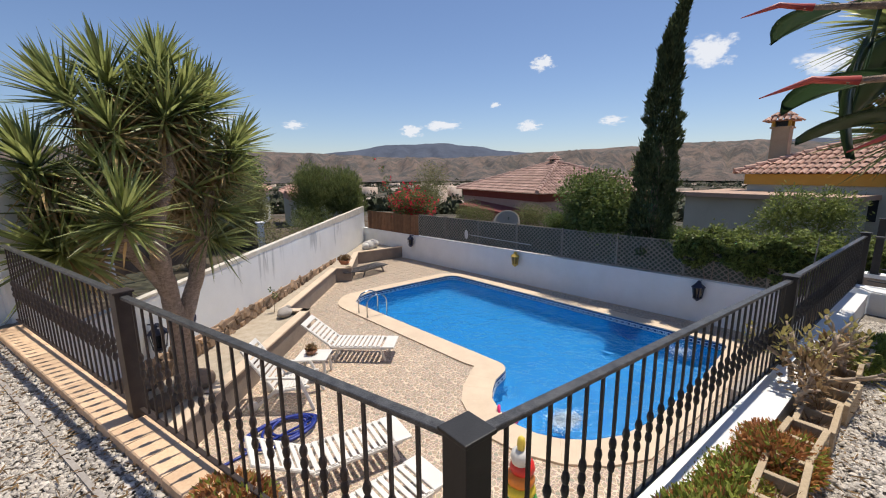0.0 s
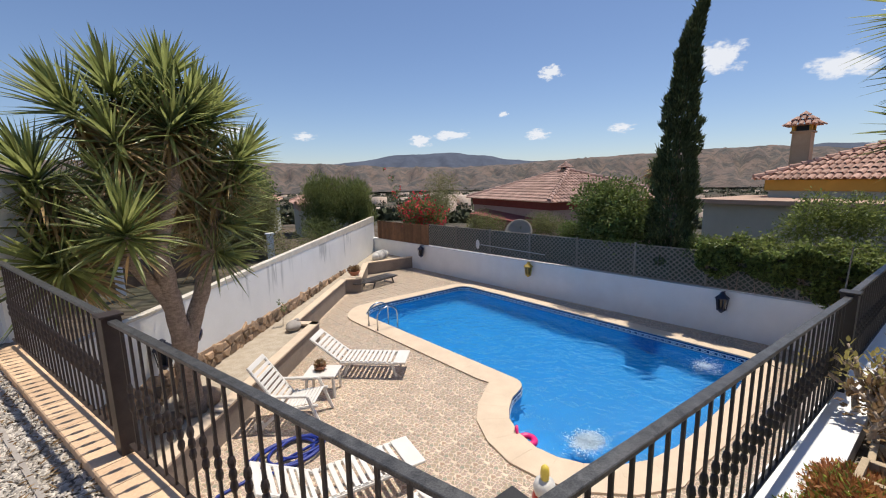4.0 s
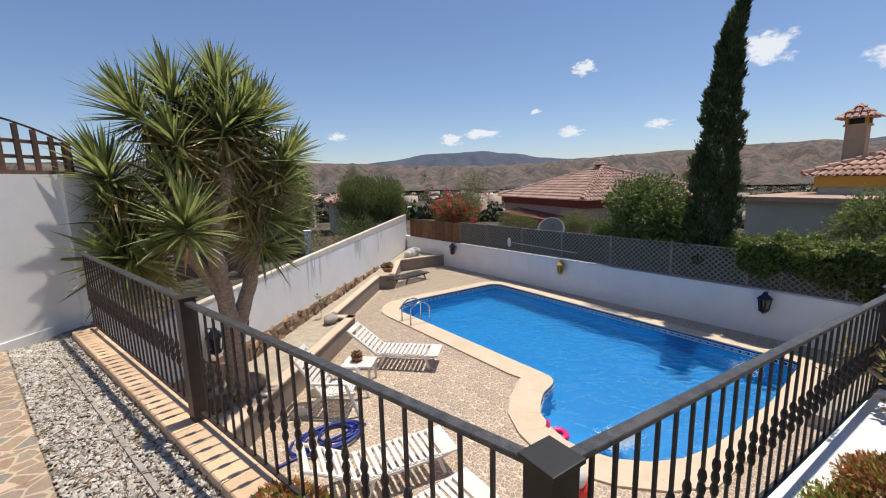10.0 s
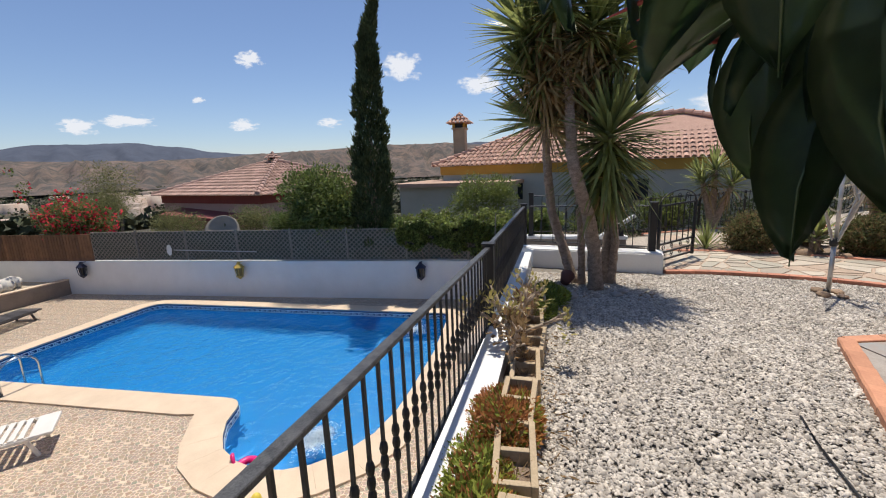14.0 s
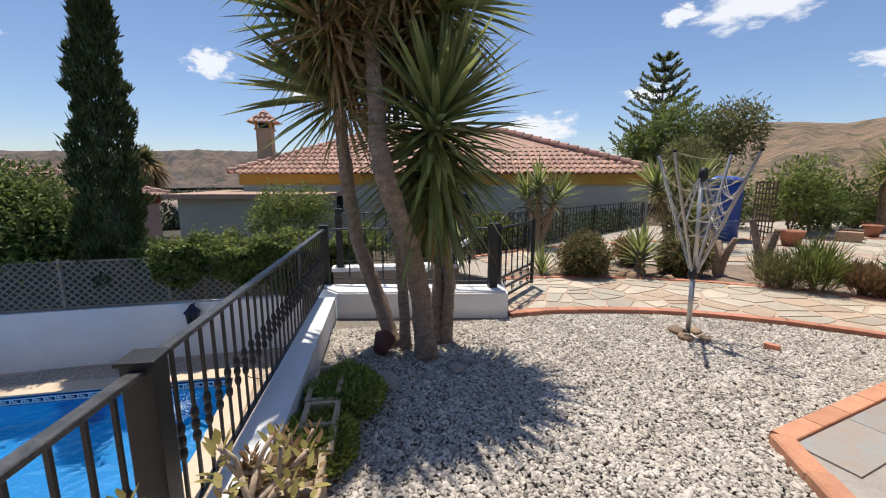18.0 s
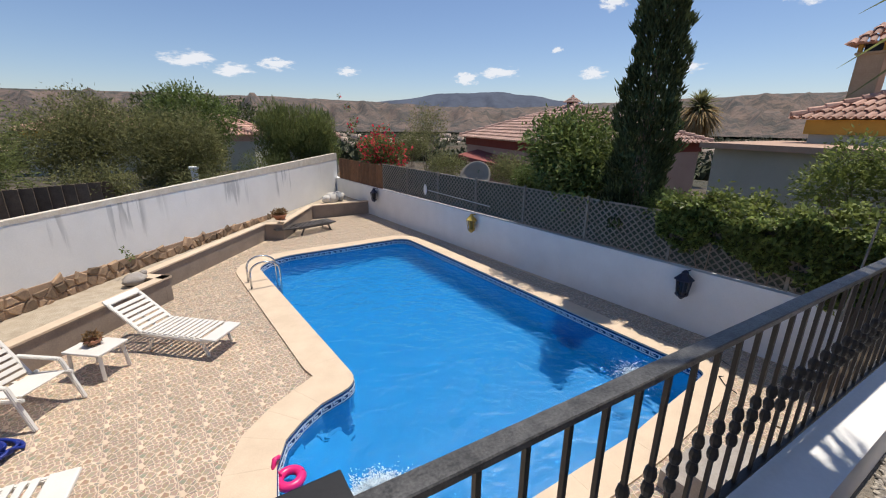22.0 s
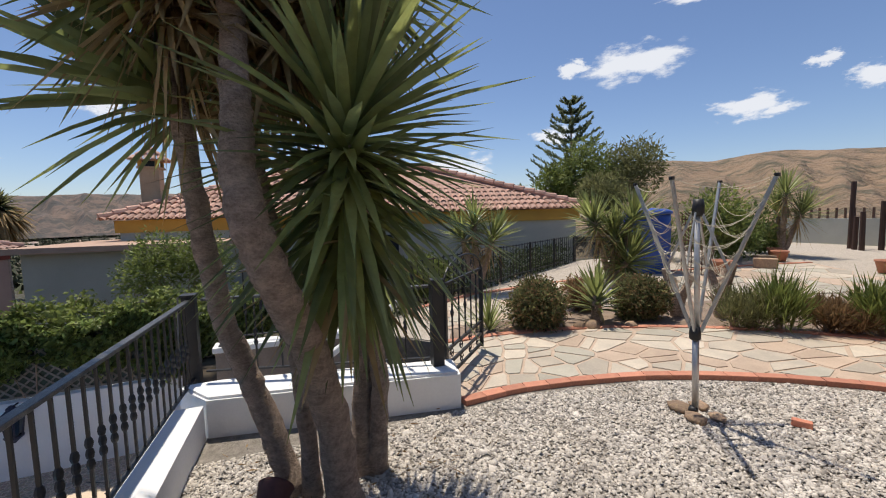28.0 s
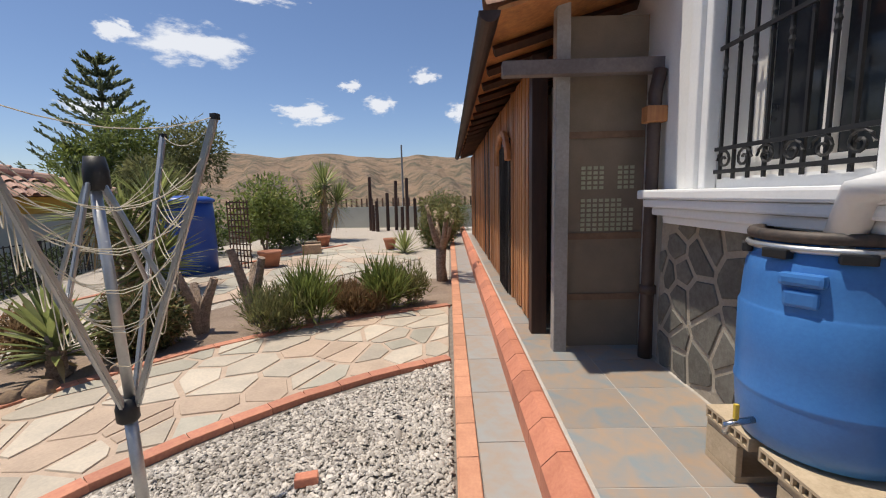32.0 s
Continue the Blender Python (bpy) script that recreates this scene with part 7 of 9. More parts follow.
def deck_chair(m, label):
    t = thing("garden_chair", label, "garden chair", m)
    w = 0.62
    for i in range(9):
        bm = bmesh.new()
        box(bm, (-0.02 + i * 0.062, 0, 0.36 + 0.012 * i), (0.046, w - 0.06, 0.018), None, 0.006)
        part("seat_slat", bm, PLASTIC, t)
    for y in (-w / 2, w / 2):
        bm = bmesh.new()
        bar(bm, (-0.05, y, 0.34), (0.56, y, 0.43), 0.05, 0.05)
        part("seat_rail", bm, PLASTIC, t)
        bm = bmesh.new()
        bar(bm, (-0.25, y * 1.06, 0.60), (0.40, y * 1.06, 0.60), 0.06, 0.035)
        bar(bm, (0.40, y * 1.06, 0.60), (0.62, y * 1.06, 0.01), 0.05, 0.05)
        part("armrest", bm, PLASTIC, t)
        bm = bmesh.new()
        bar(bm, (0.02, y, 0.40), (-0.42, y, 0.02), 0.05, 0.05)
        part("rear_leg", bm, PLASTIC, t)
        bm = bmesh.new()
        tube(bm, [(-0.42, y * 1.05 - 0.02, 0.09), (-0.42, y * 1.05 + 0.02, 0.09)], 0.09, 18)
        part("wheel", bm, PLASTIC, t)
    b = part("backrest", (lambda q: (bar(q, (0, -w / 2 + 0.03, 0), (-0.82, -w / 2 + 0.03, 0), 0.05, 0.04), bar(q, (0, w / 2 - 0.03, 0), (-0.82, w / 2 - 0.03, 0), 0.05, 0.04), box(q, (-0.84, 0, 0), (0.09, w - 0.02, 0.035), None, 0.014), q)[3])(bmesh.new()), PLASTIC, t)
    b.matrix_local = pose(-0.05, 0, 0.36, 0, 55, 0)
    for i in range(8):
        bm = bmesh.new()
        box(bm, (-0.08 - i * 0.09, 0, 0.008), (0.06, w - 0.08, 0.018), None, 0.006)
        part("back_slat", bm, PLASTIC, b)
    return t


sun_lounger(pose(3.72, 8.16, PATIO, 0, 0, -43), PLASTIC, "white plastic slatted sun lounger with a raised back")
sun_lounger(pose(1.75, 4.78, PATIO, 0, 0, -8), PLASTIC, "white plastic slatted sun lounger near the retaining wall", 30)
sun_lounger(pose(1.55, 3.55, PATIO, 0, 0, 2), PLASTIC, "white plastic sun lounger close under the railing", 12)
sun_lounger(pose(7.45, 14.15, PATIO, 0, 0, 14), GREYPLASTIC, "dark grey plastic sun lounger lying flat by the bed", 4, 0.28)
deck_chair(pose(2.2, 7.0, PATIO, 0, 0, -38), "white plastic reclining garden chair with armrests and wheels")
table = thing("side_table", "low white plastic side table beside the loungers", "table", pose(3.0, 7.55, PATIO, 0, 0, -40))
bm = bmesh.new()
box(bm, (0, 0, 0.43), (0.62, 0.5, 0.035), None, 0.014)
part("tabletop", bm, PLASTIC, table)
for x in (-0.25, 0.25):
    for y in (-0.19, 0.19):
        bm = bmesh.new()
        bar(bm, (x, y, 0.415), (x * 1.1, y * 1.1, 0.005), 0.05, 0.045)
        part("leg", bm, PLASTIC, table)
bowl = thing("planter_bowl", "small brown bowl of dry succulents on the table", "plant pot", pose(2.98, 7.6, PATIO + 0.448))
bm = bmesh.new()
lathe(bm, [(0.05, 0), (0.10, 0.05), (0.11, 0.09), (0.09, 0.09), (0.07, 0.05), (0.01, 0.04)], 16)
part("bowl", bm, POT, bowl, smooth=True)
p, dd = lumps(350, [(0, 0, 0.1)], [0.1], 0.4)
arrays("succulent", *leaf_cloud(p, dd, 0.05, 0.025), LEAF_DRY, bowl)


def coil(c, radii, r, label):
    bm = bmesh.new()
    pts = []
    n = 0
    for k, rad in enumerate(radii):
        for i in range(36):
            a = i * math.tau / 36
            rr = rad + (radii[min(k + 1, len(radii) - 1)] - rad) * i / 36
            pts.append((c[0] + rr * math.cos(a) * 1.15 + 0.08 * k, c[1] + rr * 0.8 * math.sin(a) + 0.03 * math.sin(k * 2), c[2] + r + 0.02 + 0.022 * (k % 3) + 0.012 * math.sin(a * 2 + k)))
    pts += [(c[0] - 0.9, c[1] - 0.25, c[2] + r), (c[0] - 1.1, c[1] - 0.6, c[2] + r)]
    tube(bm, pts, r, 8)
    solid("pool_hose", bm, HOSE, label, "hose", smooth=True)


coil((1.72, 6.05, PATIO), [0.44, 0.40, 0.36, 0.42, 0.30], 0.022, "coiled blue pool hose lying on the tiles")
bm = bmesh.new()
lathe(bm, [(0.05, 0), (0.16, 0.02), (0.17, 0.05), (0.06, 0.09), (0.03, 0.14)], 18)
solid("vacuum_head", bm, PLASTIC, "white plastic pool vacuum head beside the hose", "pool cleaner", m=pose(0.95, 5.35, PATIO))


def ladder():
    t = thing("pool_ladder", "curved stainless-steel pool ladder", "ladder", pose(5.86, 10.0, COPE))
    for y in (-0.25, 0.25):
        bm = bmesh.new()
        pts = [(-0.42, y, 0.0), (-0.42, y, 0.3)]
        for k in range(9):
            a = math.pi - k * math.pi / 8
            pts.append((-0.10 + 0.32 * math.cos(a), y, 0.36 + 0.24 * math.sin(a)))
        pts += [(0.22, y, 0.1), (0.2, y, -0.9)]
        tube(bm, pts, 0.021, 10)
        part("handrail", bm, STEEL, t, smooth=True)
    for k in range(3):
        bm = bmesh.new()
        box(bm, (0.2, 0, -0.28 - k * 0.25), (0.08, 0.48, 0.025), None, 0.006)
        part("tread", bm, STEEL, t)


ladder()


def lantern(m, material, label, s=1.0):
    t = thing("wall_lantern", label, "lantern", m, group="wall lanterns")
    bm = bmesh.new()
    lathe(bm, [(0.02, -0.07), (0.05, -0.04), (0.105, 0.0), (0.115, 0.03), (0.105, 0.035)], 6)
    part("base", bm, material, t)
    for i in range(6):
        a = i * math.tau / 6 + math.pi / 6
        bm = bmesh.new()
        tube(bm, [(0.1 * math.cos(a), 0.1 * math.sin(a), 0.03), (0.135 * math.cos(a), 0.135 * math.sin(a), 0.28)], 0.012, 4)
        part("corner_bar", bm, material, t)
    bm = bmesh.new()
    lathe(bm, [(0.085, 0.03), (0.118, 0.275)], 6)
    part("glass", bm, GLASSDARK if material is BLUE_TIN else mat("amber_glass", (0.30, 0.20, 0.05), (0.22, 0.14, 0.03), 0.2, scale=10, fine=40, bump=0.1), t)
    bm = bmesh.new()
    lathe(bm, [(0.16, 0.28), (0.165, 0.30), (0.09, 0.37), (0.055, 0.40), (0.06, 0.42), (0.02, 0.46)], 6)
    part("roof", bm, material, t)
    bm = bmesh.new()
    bar(bm, (0.0, 0, 0.43), (0.17, 0, 0.43), 0.02, 0.02)
    part("bracket", bm, material, t)
    return t


for y, m, lab in ((3.68, BLUE_TIN, "dark blue tin lantern on the white wall"), (9.46, YELLOW_TIN, "yellow tin lantern on the white wall"), (15.25, BLUE_TIN, "dark blue tin lantern near the wall's corner")):
    lantern(pose(far_x(y) - 0.165, y, -1.70) @ Matrix.Diagonal((1, 1, 1.05, 1)), m, lab)
a = math.degrees(math.atan2(-BWN.y, -BWN.x))
p = bw(3.15, 0.17)
jar = thing("wall_jar", "dark blue glazed jar hung on the stained boundary wall", "jar", pose(p.x, p.y, -1.05, 0, 0, a))
GLAZE = mat("cobalt_glaze", (0.012, 0.018, 0.07), (0.008, 0.012, 0.05), 0.2, scale=6, fine=40, bump=0.03)
bm = bmesh.new()
lathe(bm, [(0.04, -0.16), (0.07, -0.14), (0.115, -0.04), (0.12, 0.04), (0.085, 0.12), (0.055, 0.145), (0.055, 0.18), (0.075, 0.20), (0.06, 0.20), (0.045, 0.15), (0.02, 0.1)], 22)
part("body", bm, GLAZE, jar, smooth=True)
for s in (-1, 1):
    bm = bmesh.new()
    tube(bm, [(0, s * 0.055, 0.16), (0, s * 0.12, 0.15), (0, s * 0.13, 0.09), (0, s * 0.10, 0.06)], 0.011, 7)
    part("handle", bm, GLAZE, jar, smooth=True)
bm = bmesh.new()
tube(bm, [(-0.02, 0, 0.12), (0.10, 0, 0.12), (0.17, 0, 0.14)], 0.008, 6)
part("hook", bm, IRON, jar)
p = bw(2.35, 0.17)
lantern(pose(p.x, p.y, -1.30, 0, 0, a), BLUE_TIN, "dark blue tin lantern on the stained boundary wall")


def pool_pole():
    t = thing("skimmer_pole", "white pool brush on a long pole hung along the lattice", "pool tool")
    bm = bmesh.new()
    tube(bm, [(far_x(11.9) - 0.02, 11.8, -0.86), (far_x(8.9) - 0.02, 8.9, -0.93)], 0.014, 8)
    part("pole", bm, ALU, t)
    bm = bmesh.new()
    lathe(bm, [(0.10, -0.015), (0.115, 0.0), (0.10, 0.015)], 18)
    o = part("brush_head", bm, PLASTIC, t)
    o.matrix_local = pose(far_x(11.95) - 0.03, 11.95, -0.86, 0, 90, 0) @ Matrix.Diagonal((1.6, 0.9, 1, 1))


pool_pole()

flamingo = thing("pool_float", "small pink inflatable flamingo ring floating in the pool", "pool toy", pose(4.98, 4.12, WATERLINE))
bm = bmesh.new()
tube(bm, [(0.12 * math.cos(k * math.tau / 20), 0.12 * math.sin(k * math.tau / 20), 0.02) for k in range(21)], 0.055, 10, False)
part("ring", bm, CLOTH_PINK, flamingo, smooth=True)
bm = bmesh.new()
tube(bm, [(-0.1, 0.05, 0.05), (-0.15, 0.08, 0.16), (-0.12, 0.12, 0.24), (-0.07, 0.16, 0.22), (-0.06, 0.18, 0.17)], [0.03, 0.026, 0.03, 0.026, 0.008], 8)
part("neck", bm, CLOTH_PINK, flamingo, smooth=True)
toy = thing("inflatable_toy", "small rainbow-striped inflatable toy standing on the tiles", "pool toy", pose(3.45, 2.6, PATIO))
for k, (c, r, z) in enumerate((((0.03, 0.08, 0.5), 0.17, 0.12), ((0.05, 0.4, 0.08), 0.19, 0.28), ((0.75, 0.6, 0.03), 0.19, 0.42), ((0.8, 0.25, 0.03), 0.17, 0.55), ((0.75, 0.04, 0.03), 0.15, 0.68), ((0.7, 0.68, 0.64), 0.12, 0.82), ((0.85, 0.65, 0.1), 0.05, 0.98))):
    bm = bmesh.new()
    lathe(bm, [(r * 0.3, -0.1), (r * 0.85, -0.07), (r, 0.0), (r * 0.85, 0.07), (r * 0.3, 0.1)], 16, (0.02 * math.sin(k * 2), 0, z))
    part("air_chamber", bm, mat("vinyl_%d" % k, c, tuple(v * 0.8 for v in c), 0.35, scale=4, fine=40, bump=0.02), toy, smooth=True)

# things on the raised bed
pt = thing("planter_bowl", "terracotta bowl of red-tinged succulents on the bed's capping", "plant pot", pose(7.05, 14.35, -1.86))
bm = bmesh.new()
lathe(bm, [(0.14, 0), (0.22, 0.16), (0.24, 0.17), (0.2, 0.17), (0.18, 0.1), (0.02, 0.1)], 20)
part("bowl", bm, POT, pt, smooth=True)
p, dd = lumps(900, [(0, 0, 0.2), (0.1, 0, 0.22), (-0.1, 0.05, 0.22)], [0.13, 0.12, 0.12], 0.4)
arrays("succulent", *leaf_cloud(p, dd, 0.06, 0.03), LEAF_DRY, pt)
for k, (x, y, s) in enumerate(((9.7, 17.1, 0.3), (10.05, 17.35, 0.26), (9.45, 17.0, 0.2))):
    bm = bmesh.new()
    blob(bm, (0, 0, 0), (s, s * 0.9, s * 0.85), 20 + k, 1.0, 3)
    solid("white_rock", bm, SHELL_WHITE, "white limestone rock in the corner bed", "rock", smooth=True, m=pose(x, y, -1.82), group="white rocks")
bm = bmesh.new()
blob(bm, (0, 0, 0.05), (0.24, 0.16, 0.13), 31, 1.0, 3)
blob(bm, (0.2, 0.02, 0.13), (0.08, 0.07, 0.07), 32, 1.0, 2)
solid("garden_ornament", bm, CONCRETE, "grey stone animal ornament on the bed's gravel", "ornament", smooth=True, m=pose(3.35, 10.25, -1.93, 0, 0, 40))
rose = thing("bedding_plant", "thin dry rose stem by the rubble plinth", "plant", pose(3.25, 10.75, -1.98))
bm = bmesh.new()
tube(bm, [(0, 0, 0), (0.02, 0, 0.3), (-0.02, 0.02, 0.62)], [0.008, 0.007, 0.005], 5)
part("stem", bm, TWIG, rose)
p, dd = lumps(60, [(-0.02, 0.02, 0.62), (0.04, 0, 0.45)], [0.05, 0.06], 0.3)
arrays("leaves", *leaf_cloud(p, dd, 0.06, 0.03), LEAF_DARK, rose)


# ---- cement blocks and succulents along the railing ----
def hollow_block(m, label="hollow cement block used as a planter", ln=0.5, w=0.22, h=0.2):
    t = thing("cement_block", label, "cement block", m, group="cement block planters")
    bm = bmesh.new()
    wl = 0.035
    for c, s in (((0, -w / 2 + wl / 2, h / 2), (ln, wl, h)), ((0, w / 2 - wl / 2, h / 2), (ln, wl, h)), ((-ln / 2 + wl / 2, 0, h / 2), (wl, w - 2 * wl - 0.002, h)), ((ln / 2 - wl / 2, 0, h / 2), (wl, w - 2 * wl - 0.002, h)), ((0, 0, h / 2), (wl, w - 2 * wl - 0.002, h))):
        box(bm, c, s, None, 0.006)
    part("shell", bm, BLOCK, t)
    for x in (-ln / 4, ln / 4):
        bm = bmesh.new()
        box(bm, (x, 0, h * 0.32), (ln / 2 - wl * 1.5 - 0.004, w - 2 * wl - 0.004, h * 0.62))
        part("soil", bm, DIRT, t)
        p, dd = lumps(60, [(x, 0, h * 0.6)], [0.07], 0.2, 0.4)
        arrays("dry_stems", *leaf_cloud(p, dd, 0.10, 0.008), LEAF_DRY, t)
    return t


for x, y, r in ((1.62, 0.28, 1), (2.15, 0.22, -3), (2.72, 0.27, 4), (3.24, 0.29, -2), (3.75, 0.27, 2), (4.28, 0.24, -3), (4.82, 0.26, 2), (5.36, 0.24, 0), (5.9, 0.25, -2)):
    hollow_block(pose(x, y, gz(x) - 0.04, 0, 0, r))


def succulent_mat(cx, cy, rx, ry, h, count, seed, label, mats):
    t = thing("succulent_clump", label, "succulent", pose(cx, cy, gz(cx)), "succulents by the railing")
    g = np.random.default_rng(seed)
    n = count
    a, r = g.random(n) * math.tau, np.sqrt(g.random(n))
    x, y = rx * r * np.cos(a), ry * r * np.sin(a)
    top = h * (1 - 0.6 * r**2) * (0.75 + 0.25 * np.sin(x * 9 + seed) * np.cos(y * 11))
    p = np.stack([x, y, top * (0.5 + 0.5 * g.random(n))], 1)
    w = np.stack([np.cos(a) * r, np.sin(a) * r, np.full(n, 0.8)], 1) + g.normal(0, 0.6, (n, 3))
    k = int(n * 0.68)
    tagged(arrays("shoot_mat", *leaf_cloud(p[:k], w[:k], 0.05, 0.02, 0.1), mats[0], t), kind="stuff")
    tagged(arrays("red_shoot_mat", *leaf_cloud(p[k:], w[k:], 0.05, 0.015, 0.1), mats[1], t), kind="stuff")


RED_SHOOT = leafy("rusty_succulent", (0.48, 0.24, 0.08), (0.34, 0.14, 0.06), 0.6, 0.3)
succulent_mat(1.75, 0.38, 0.85, 0.30, 0.22, 8000, 1, "mat of yellow-green and rusty succulents under the rail", (SUCCULENT, RED_SHOOT))
succulent_mat(2.6, 0.44, 0.5, 0.2, 0.17, 3200, 2, "mat of green succulents by the cement blocks", (SUCCULENT, RED_SHOOT))
succulent_mat(3.1, 0.36, 0.4, 0.22, 0.26, 3600, 3, "rusty red succulents spilling over a cement block", (RED_SHOOT, SUCCULENT))
succulent_mat(5.3, 0.26, 0.32, 0.24, 0.26, 3000, 4, "green succulents over a cement block", (SUCCULENT, LEAF_BRIGHT))
succulent_mat(5.85, 0.12, 0.36, 0.26, 0.28, 3400, 5, "bright green succulents at the end of the blocks", (SUCCULENT, LEAF_BRIGHT))
succulent_mat(0.42, 1.95, 0.2, 0.35, 0.16, 1600, 6, "low rusty succulents against the brown railing", (RED_SHOOT, SUCCULENT))
succulent_mat(0.68, 1.3, 0.28, 0.42, 0.3, 3200, 7, "bushy rusty succulents in the corner of the railing", (RED_SHOOT, SUCCULENT))


def dry_jade(x, y, z, h, seed, label, mat_tip):
    """A half-bare jade plant: forked fat stems with small tip rosettes."""
    t = thing("jade_plant", label, "plant", pose(x, y, z))
    g = random.Random(seed)
    bm = bmesh.new()
    tips = []

    def grow(p, d, ln, r, depth):
        q = p + d * ln
        mid = p.lerp(q, 0.5) + Vector((g.uniform(-1, 1), g.uniform(-1, 1), 0)) * ln * 0.12
        tube(bm, [p, mid, q], [r, r * 0.9, r * 0.8], 6)
        if depth == 0:
            tips.append(q)
            return
        for _ in range(2 if depth > 1 else g.choice((1, 2))):
            nd = (d + Vector((g.uniform(-1, 1), g.uniform(-1, 1), g.uniform(-0.25, 0.6))) * 0.75).normalized()
            grow(q, nd, ln * g.uniform(0.62, 0.85), r * 0.72, depth - 1)

    for k in range(4):
        grow(Vector((g.uniform(-0.12, 0.12), g.uniform(-0.06, 0.06), 0)), Vector((g.uniform(-0.75, 0.75), g.uniform(-0.4, 0.4), 1)).normalized(), h * 0.34, 0.026, 3)
    part("stem", bm, mat("pale_jade_stem", (0.56, 0.45, 0.34), (0.38, 0.29, 0.21), 0.9, scale=10, fine=60, bump=0.4), t, smooth=True)
    V, F = [], []
    for q in tips:
        v, f = blades(np.array(q), (0, 0, 1), 10, 0.058, 0.026, 10, 95, 0.05, seed)
        F.append(f + sum(len(a) for a in V))
        V.append(v)
    tagged(arrays("tip_leaf", np.concatenate(V), np.concatenate(F), mat_tip, t), kind="stuff")


JADE_TIP = leafy("jade_tip", (0.46, 0.42, 0.15), (0.30, 0.25, 0.09), 0.6, 0.3)
dry_jade(4.36, 0.40, gz(4.3) + 0.05, 0.70, 3, "half-bare jade plant with dry tips in a cement block", JADE_TIP)
dry_jade(4.85, 0.30, gz(4.8) + 0.12, 0.42, 8, "dry twiggy succulent in a cement block", LEAF_DRY)
dry_jade(3.9, 0.34, gz(3.9) + 0.12, 0.36, 12, "dry twiggy succulent beside the railing post", LEAF_DRY)


def foam(x, y, r, count, seed):
    """Froth where a jet breaks the water."""
    g = np.random.default_rng(seed)
    a, q = g.random(count) * math.tau, np.abs(g.normal(0, 0.5, count))
    p = np.stack([x + r * q * np.cos(a), y + r * 0.7 * q * np.sin(a), np.full(count, WATERLINE + 0.004)], 1)
    w = np.stack([np.cos(a) + g.normal(0, 0.6, count), np.sin(a) + g.normal(0, 0.6, count), g.random(count) * 0.12], 1)
    tagged(arrays("water_foam", *leaf_cloud(p, w, 0.022 * np.exp(g.normal(0, 0.5, count)), 0.014, 0.5), mat("white_froth", (0.80, 0.87, 0.92), (0.6, 0.75, 0.86), 0.3, scale=20, fine=90, bump=0.1)), "white froth of a water jet on the pool", "foam", kind="stuff")


foam(5.72, 3.5, 0.34, 5200, 1)
foam(10.1, 3.35, 0.5, 900, 2)


# a cane by the ivy and a cable on the patio
bm = bmesh.new()
tube(bm, [(11.55, 1.50, -1.2), (11.62, 1.48, -0.5), (11.73, 1.47, 0.18)], [0.016, 0.014, 0.012], 8)
solid("garden_cane", bm, LATTICE, "pale bamboo cane leaning on the ivy fence", "cane")
bm = bmesh.new()
tube(bm, [(11.5, 2.75, PATIO + 0.012), (11.42, 2.6, PATIO + 0.014), (11.35, 2.42, PATIO + 0.012), (11.1, 2.36, PATIO + 0.013), (10.88, 2.46, COPE + 0.01), (10.72, 2.3, COPE + 0.01), (10.66, 2.12, PATIO + 0.04)], 0.008, 6)
solid("pool_cable", bm, BLACKPL, "thin black cable lying across the coping", "cable", smooth=True)

bm = bmesh.new()
tube(bm, [(3.62, -1.44, gz(3.6) + 0.002), (3.3, -1.37, gz(3.3) + 0.004), (2.96, -1.33, gz(3) + 0.003), (2.4, -1.27, gz(2.4) + 0.003), (1.9, -1.3, gz(1.9) + 0.002)], 0.008, 6)
solid("garden_hose", bm, BLACKPL, "thin black irrigation pipe lying on the gravel", "hose", smooth=True)

